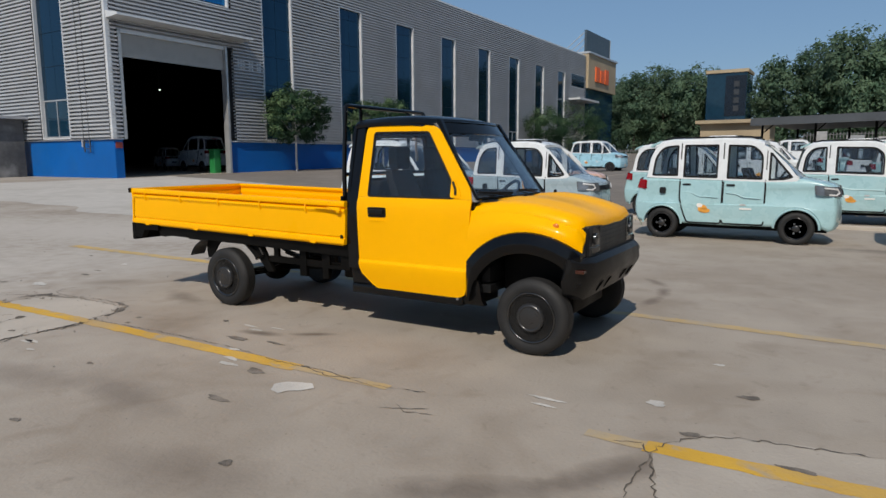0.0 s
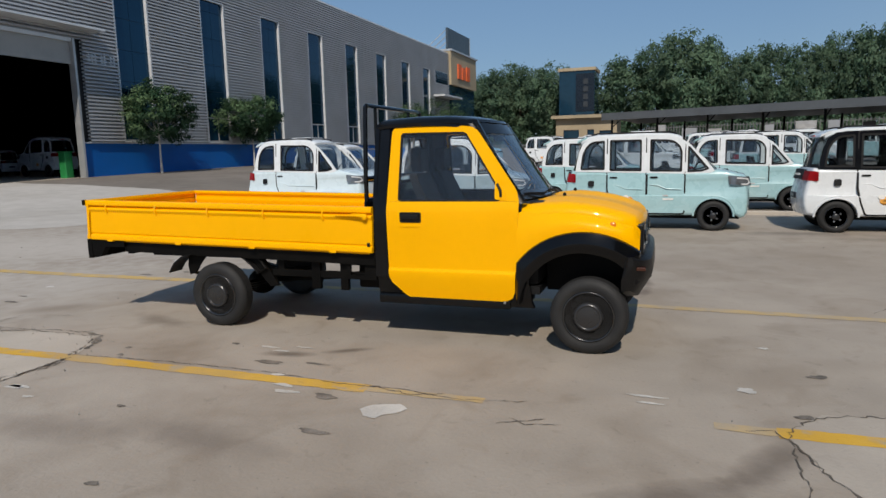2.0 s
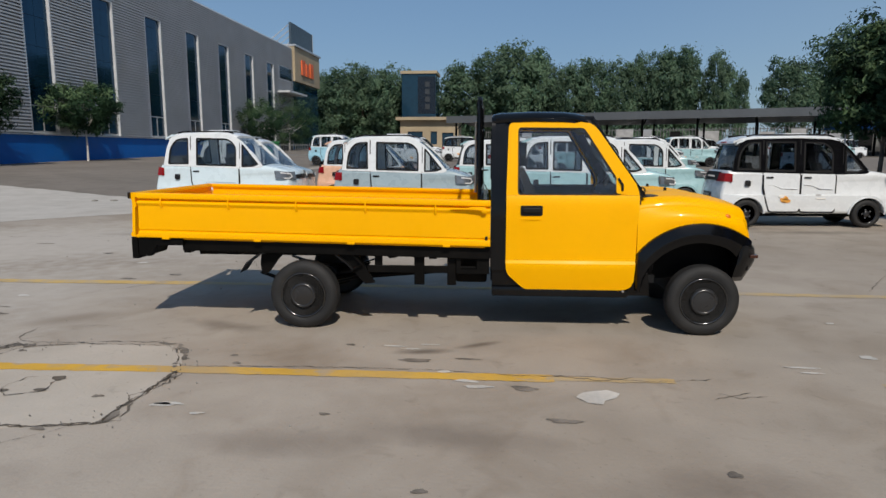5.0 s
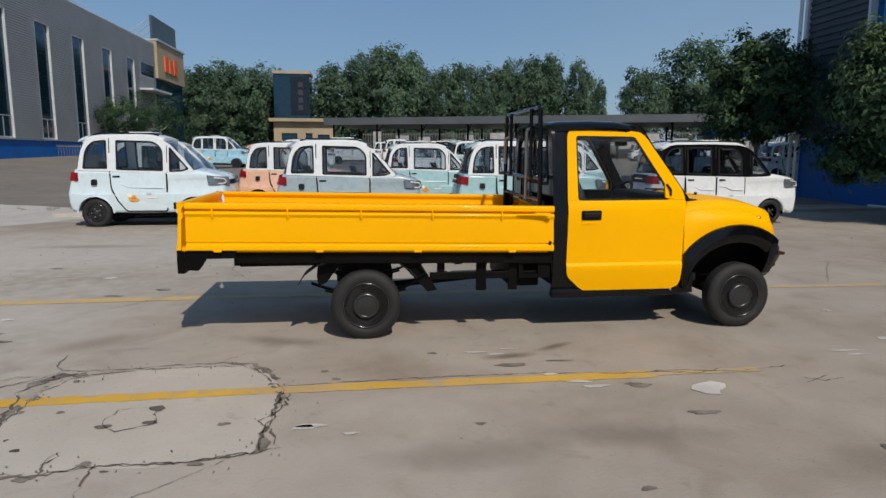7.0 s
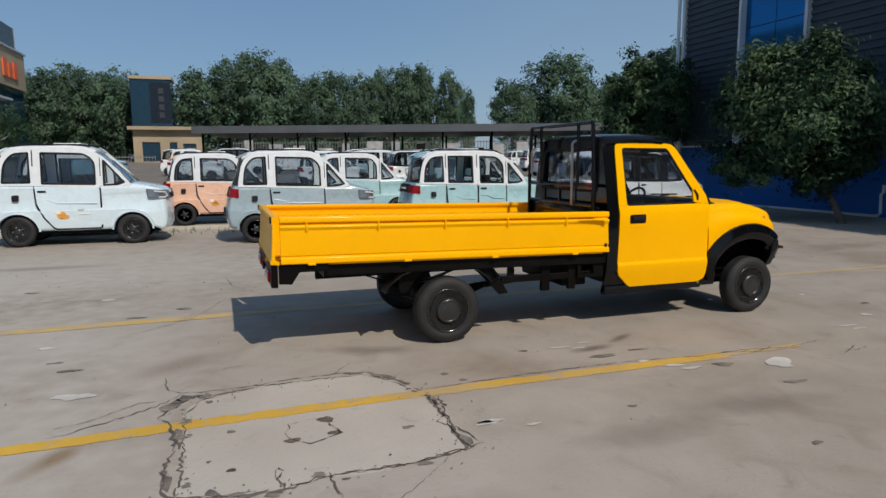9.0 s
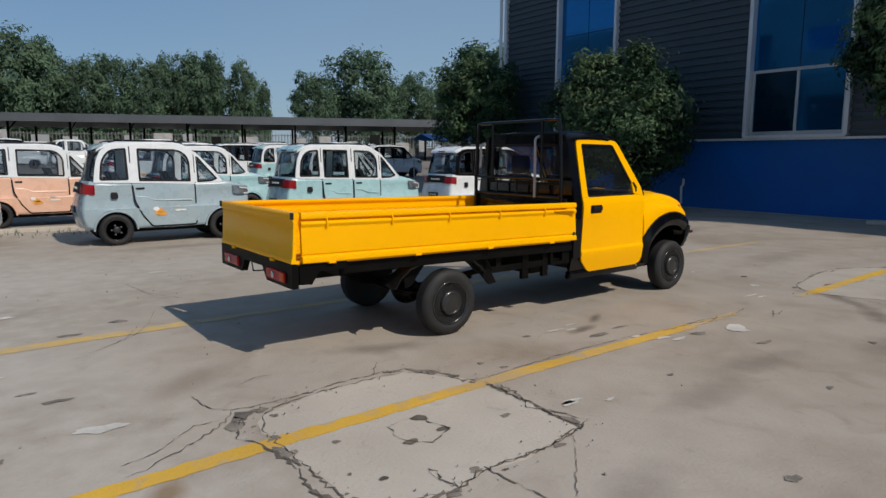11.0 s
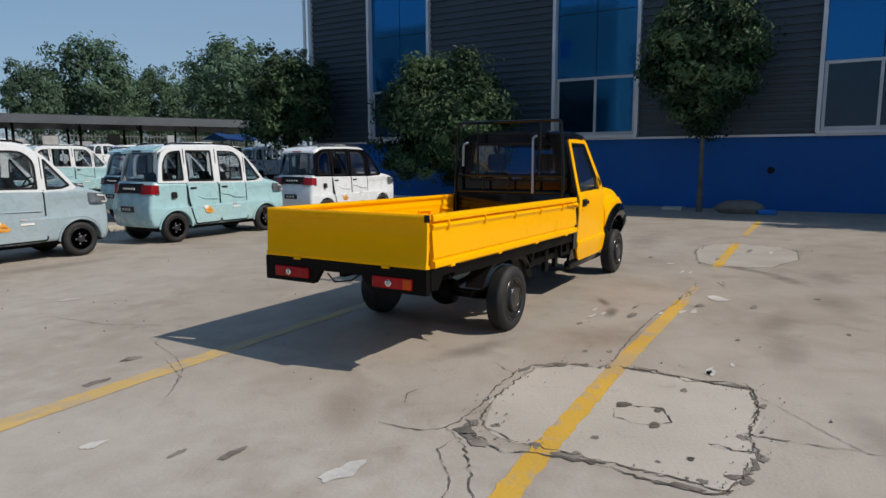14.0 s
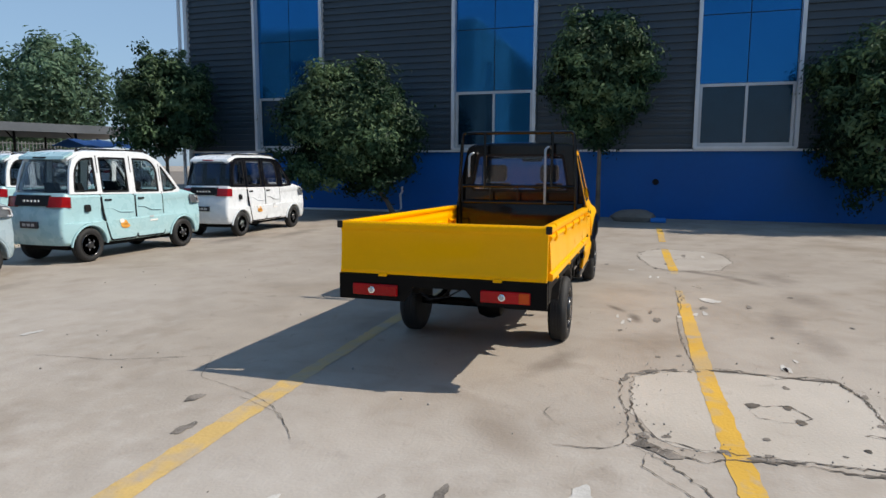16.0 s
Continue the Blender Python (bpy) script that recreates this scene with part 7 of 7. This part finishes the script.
# x, y, top, crown radius
WOOD = [(-24.5, 69, 9.6, 2.6), (-21.3, 66, 9.9, 2.0), (-18.7, 67, 10.3, 1.8), (-15.6, 66, 9.9, 1.9), (-13.4, 69, 9.6, 1.8), (-8.2, 66, 10.6, 2.1), (-5.2, 68, 11.6, 1.8), (-3.0, 66, 12.1, 2.4), (-0.6, 67, 11.6, 1.7),
        (2.6, 66, 10.4, 1.7), (5.0, 67, 10.6, 1.6), (7.4, 66, 10.3, 1.4), (9.6, 67, 11.2, 1.5), (12.2, 66, 11.8, 1.7), (14.1, 68, 11.6, 1.3), (16.6, 66, 11.0, 1.3), (19.2, 67, 9.4, 0.8), (23.9, 66, 10.7, 1.9),
        (29.6, 66, 13.3, 3.0), (35.0, 70, 11.0, 2.3), (39.5, 70, 12.0, 2.3), (48.6, 67, 16.8, 4.4), (56, 82, 12.6, 4.0), (63, 84, 12.8, 4.0), (-30, 118, 14.0, 4.2), (-24, 116, 13.5, 4.2), (-36, 122, 14.0, 4.2)]
for k, (x, y, top, r) in enumerate(WOOD):
    far_k = 1.9 if x < 20 and y < 100 else 1.35
    x, y, top, r = -5.5 + (x + 5.5) * far_k, -0.8 + (y + 0.8) * far_k, 1.45 + (top - 1.45) * far_k, r * far_k
    g = ground_z(x, y)
    w = r / 2.45
    h = (top - g - 2.0) / 2.15
    t, me = tree("broadleaf_tree", "tall green broadleaf tree in the far wood, haze in its leaf colour", x, y, g, g + 4.0, top - h * 1.08, 3.0 * w, 3.0 * w, h, 60 + k, 0, 0, 0, trunk_r=0.22, mesh=FAR[k % 4], group="far wood")
    crown = [c for c in t.children if c.name.startswith("crown")][0]
    crown.scale = (w, w, h / 4.0)
    crown.rotation_euler = (0, 0, rngt.uniform(0, 6.28))
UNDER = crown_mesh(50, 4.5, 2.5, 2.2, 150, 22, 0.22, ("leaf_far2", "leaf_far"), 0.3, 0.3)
for k in range(8):
    x = -36 + 9.5 * k
    y = 126 + rngt.uniform(-2, 6)
    ob = new("hedge_bush", UNDER)
    ob.location = (x, y, ground_z(x, y) + 3.4)
    ob.rotation_euler = (0, 0, rngt.choice((0, 3.14)))
    ob.scale = (1.9, 1.9, rngt.uniform(1.4, 2.4))
    tagged(ob, "dense green undergrowth below the far trees", "bush", "far undergrowth")

# long carport across the far side of the yard; it runs at a slant
CA, CB = Vector((-10.8, 90.0)), Vector((56.0, 63.8))
CU = (CB - CA).normalized()
CN = Vector((-CU.y, CU.x))
CLEN = (CB - CA).length


def cp(u, d, z):
    """u along the carport's front edge, d behind it."""
    p = CA + CU * u + CN * d
    return (p.x, p.y, z)


def cbox(bm, u0, u1, d0, d1, z0, z1):
    return loft(bm, [[cp(u, d0, z0), cp(u, d0, z1), cp(u, d1, z1), cp(u, d1, z0)] for u in (u0, u1)])


carport = thing("carport", "long carport with a grey sheet roof on thin posts", "carport", cp(30, 3, 1.0))
for k in range(8):
    b = B()
    u0 = CLEN / 8 * k
    loft(b, [[cp(u, 0, 5.75), cp(u, 0, 5.9), cp(u, 11, 5.05), cp(u, 11, 4.9)] for u in (u0 + 0.01, u0 + CLEN / 8 - 0.01)])
    part("roof_sheet", b, "canopy", carport, "grey ribbed carport roof")
b = B()
cbox(b, 0, CLEN, -0.12, -0.01, 5.15, 6.08)
part("carport_fascia", b, "canopy", carport, "grey fascia")
for k in range(12):
    u = 1.0 + 6.3 * k
    for d, top in ((1.0, 5.7), (10.2, 5.0)):
        b = B()
        p = cp(u, d, 0)
        tube(b, [(p[0], p[1], ground_z(p[0], p[1])), (p[0], p[1], top)], 0.14, 8)
        part("carport_post", b, "frame_black", carport, "", 40)
    b = B()
    tube(b, [cp(u, 1.0, 4.2), cp(u, 4.0, 5.5)], 0.08, 6)
    part("brace", b, "frame_black", carport, "", 40)
yard_fence = thing("railing", "pale iron railing on a low wall behind the carport", "railing", cp(30, 14, 1.0), kind="structure")
b = B()
cbox(b, 0, CLEN, 14, 14.3, 0.5, 2.6)
part("low_wall", b, "yard_grey", yard_fence, "weathered grey wall")
b = B()
for z in (2.8, 4.2):
    cbox(b, 0, CLEN, 14.1, 14.2, z, z + 0.1)
for k in range(int(CLEN / 0.42)):
    cbox(b, 0.42 * k, 0.42 * k + 0.09, 14.1, 14.2, 2.6, 4.5)
tagged(part("railing_bars", b, "fence_grey", yard_fence), kind="stuff")
for k in range(16):
    b = B()
    u = 2 + 3.7 * k
    cbox(b, u, u + rngt.uniform(1.0, 2.8), 13.4, 13.7, 1.4, 3.2 + rngt.uniform(0, 1.6))
    setting("stacked_panel", b, rngt.choice(("bar_grey", "siding", "interior", "orange_sign" if k in (2, 3) else "siding")), "panel leaning on the yard wall", "panel", kind="", group="stacked panels")

# gatehouse with a dark tower above it
gateh = thing("gatehouse", "beige gatehouse under a flat roof", "building", (-15, 108, 1.0))
b = B()
front = lambda u, v, d: (u, 106.4 + 0.4 * d, v)
HOLES = ((-18.6, -16.1, 1.6, 4.5), (-14.8, -13.7, 2.4, 4.5), (-12.9, -11.0, 0.8, 4.3))
panel(b, [(-19.8, 0.2), (-10.2, 0.2), (-10.2, 6.3), (-19.8, 6.3)], [[(u0, z0), (u0, z1), (u1, z1), (u1, z0)] for u0, u1, z0, z1 in HOLES], front)
box(b, -19.8, -19.4, 106.85, 114, 0.2, 6.3)
box(b, -10.6, -10.2, 106.85, 114, 0.2, 6.3)
part("wall", b, "beige", gateh, "beige rendered wall")
b = B()
box(b, -20.4, -9.6, 105.4, 114.6, 6.3, 6.8)
part("roof", b, "beige", gateh, "pale flat roof")
for u0, u1, z0, z1 in HOLES:
    b = B()
    box(b, u0 + 0.01, u1 - 0.01, 106.62, 106.72, z0 + 0.01, z1 - 0.01)
    part("window", b, "dark_glass", gateh, "dark window")
tower = thing("display_tower", "dark glass display tower with a pale top edge", "tower", (-18, 120, 1.0))
b = B()
box(b, -21.0, -14.9, 116.5, 123, 0.2, 14.9)
part("tower_body", b, "dark_glass", tower)
b = B()
box(b, -21.2, -14.7, 116.3, 123.2, 14.9, 15.4)
part("tower_cap", b, "beige", tower)
b = B()
box(b, -18.1, -14.95, 116.38, 116.48, 8.0, 14.4)
part("tower_screen", b, "screen", tower, "dark blue screen panel")
for k in range(4):
    b = B()
    box(b, -16.8, -16.0, 116.3, 116.37, 8.7 + 1.3 * k, 9.6 + 1.3 * k)
    part("raised_mark", b, "dim_mark", tower)

# fence on the far side
fence = thing("fence", "grey iron railing fence along the yard", "fence", (-20, 62, 0.7), kind="structure")
b = B()
for z in (0.95, 1.9):
    box(b, -34, -12.6, 61.97, 62.03, z, z + 0.06)
part("fence_rail", b, "fence_grey", fence)
b = B()
for k in range(90):
    x = -34 + 0.24 * k
    box(b, x - 0.015, x + 0.015, 61.985, 62.015, 0.6, 2.1)
tagged(part("fence_bars", b, "fence_grey", fence), kind="stuff")

# skips in front of the far entrance
for x0, x1, tint, label in ((-27.9, -25.4, "blue_tarp", "blue steel rubbish skip by the hall"), (-25.3, -24.2, "green", "green rubbish container by the hall")):
    g = ground_z(-26, 62)
    skip = thing("skip", label, "skip", ((x0 + x1) / 2, 58.8, g))
    b = B()
    loft(b, [[(x0 + k, 58 + k, z), (x1 - k, 58 + k, z), (x1 - k, 59.6 - k, z), (x0 + k, 59.6 - k, z)] for k, z in ((0.15, g + 0.02), (0.02, g + 1.2))])
    part("skip_body", b, tint, skip)
    b = B()
    for y0, y1 in ((57.96, 58.04), (59.56, 59.64)):
        box(b, x0 - 0.02, x1 + 0.02, y0, y1, g + 1.202, g + 1.28, 0.01)
    part("skip_rim", b, tint, skip)

# more parked cars
place(grey2, -10.22, 14.6, 0, "grey-blue two-door mini car behind an ice-blue one")
place(teal2, -4.11, 16.35, 0, "pale teal two-door mini car in the second row")
for x, y, car in ((-3.4, 26.5, white2), (0.4, 26.8, white4), (3.8, 34.5, white2), (-10.2, 44.6, white4), (-6.9, 44.6, white4), (1.0, 23.5, teal4), (-0.6, 30, teal4), (9.5, 30, white4), (0.2, 37, white4), (6.5, 38, teal4), (12.5, 37, white2),
                  (-3.4, 44.6, white2), (0.2, 52, white4), (8, 58, white2), (14, 60, white4), (20, 58, white2), (26, 60, white4), (-4, 60, white2), (2, 66, white4), (12, 70, white2), (20, 50, teal4), (2.4, 45, white2), (8.6, 45, white4), (15, 44, white2), (20, 38, white4), (14, 28, white2), (18.5, 32, teal4)):
    place(car, x, y, rngt.uniform(-3, 3))
white2.matrix_basis = pose(-9.2, 37.5, ground_z(-9.2, 37.5))
sky4.matrix_basis = pose(-15.6, 42.7, ground_z(-15.6, 42.7), 0, 0, -6) @ Matrix.Scale(1.2, 4)
place(white2, -37.6, 30.0, 172, "white mini car inside the dark hall").scale = (1.42, 1.42, 1.42)
place(white2, -43.5, 31.0, 165, "white mini car inside the dark hall")

# dirt strip between the rows
b = B()
for k in range(420):
    x, y = rngt.uniform(-8.2, -1.5), 14.35 + rngt.gauss(0, 0.35)
    h = rngt.uniform(0.03, 0.12)
    a = rngt.uniform(0, 6.28)
    v = [b.verts.new((x - 0.01 * math.cos(a), y - 0.01 * math.sin(a), 0)), b.verts.new((x + 0.01 * math.cos(a), y + 0.01 * math.sin(a), 0)), b.verts.new((x + rngt.uniform(-0.05, 0.05), y + rngt.uniform(-0.05, 0.05), h))]
    b.faces.new(v)
setting("grass_tufts", b, "leaf_light", "sparse dry grass between the parked rows", "grass", kind="stuff")
b = B()
box(b, -12.0, 9.0, 14.55, 14.72, -0.05, 0.075, 0.015)
setting("kerb", b, "patch", "low pale concrete kerb behind the front row", "kerb")

# odds and ends at the foot of the shaded wall
b = B()
m = Matrix.Translation((8.0, 3.9, 0.12)) @ Matrix.Diagonal((0.35, 0.6, 0.22, 1))
bmesh.ops.create_icosphere(b, subdivisions=2, radius=1.0, matrix=m)
for v in b.verts:
    v.co += Vector((rngt.uniform(-0.03, 0.03), rngt.uniform(-0.03, 0.03), rngt.uniform(-0.02, 0.02)))
tagged(part("mound", b, "asphalt", None), "low dark grey mound of rubble under the slim tree", "rubble")
b = B()
box(b, 7.7, 8.0, 3.05, 3.45, 0.0, 0.12, 0.03)
tagged(part("blue_tray", b, "blue_tarp", None), "small blue plastic tray on the ground", "tray")
b = B()
box(b, 7.9, 8.3, 5.3, 5.8, 0.0, 0.10, 0.02)
tagged(part("stone_block", b, "patch", None), "pale stone block at the foot of the wall", "block")
b = B()
for k in range(14):
    x, y = -13.6 + rngt.uniform(-1.2, 1.8), 16.6 + rngt.uniform(-0.3, 0.3)
    m = Matrix.Translation((x, y, 0.02)) @ Matrix.Diagonal((rngt.uniform(0.03, 0.12), rngt.uniform(0.03, 0.08), 0.03, 1))
    bmesh.ops.create_icosphere(b, subdivisions=1, radius=1.0, matrix=m)
setting("rubble_line", b, "stone", "scattered rubble along the tarmac edge", "rubble", kind="stuff")

# blue cover on a low frame beyond the shaded hall
cover = thing("covered_stall", "low stall frame under a bright blue sheet", "stall", (10.4, 24.6, 0))
b = B()
sheet(b, [[(x, y, 2.20 + 0.26 * (1 - abs(y - 24.6) / 0.8) + 0.03 * math.sin(5 * x)) for y in (23.8, 24.2, 24.6, 25.0, 25.4)] for x in np.linspace(8.9, 11.8, 9)], (0, 0, -0.012))
part("blue_sheet", b, "blue_tarp", cover, "creased blue cover sheet", 50)
for x in (9.0, 11.7):
    for y in (23.85, 25.35):
        b = B()
        tube(b, [(x, y, 0), (x, y, 2.2)], 0.025, 6)
        part("stall_post", b, "alu", cover, "", 40)
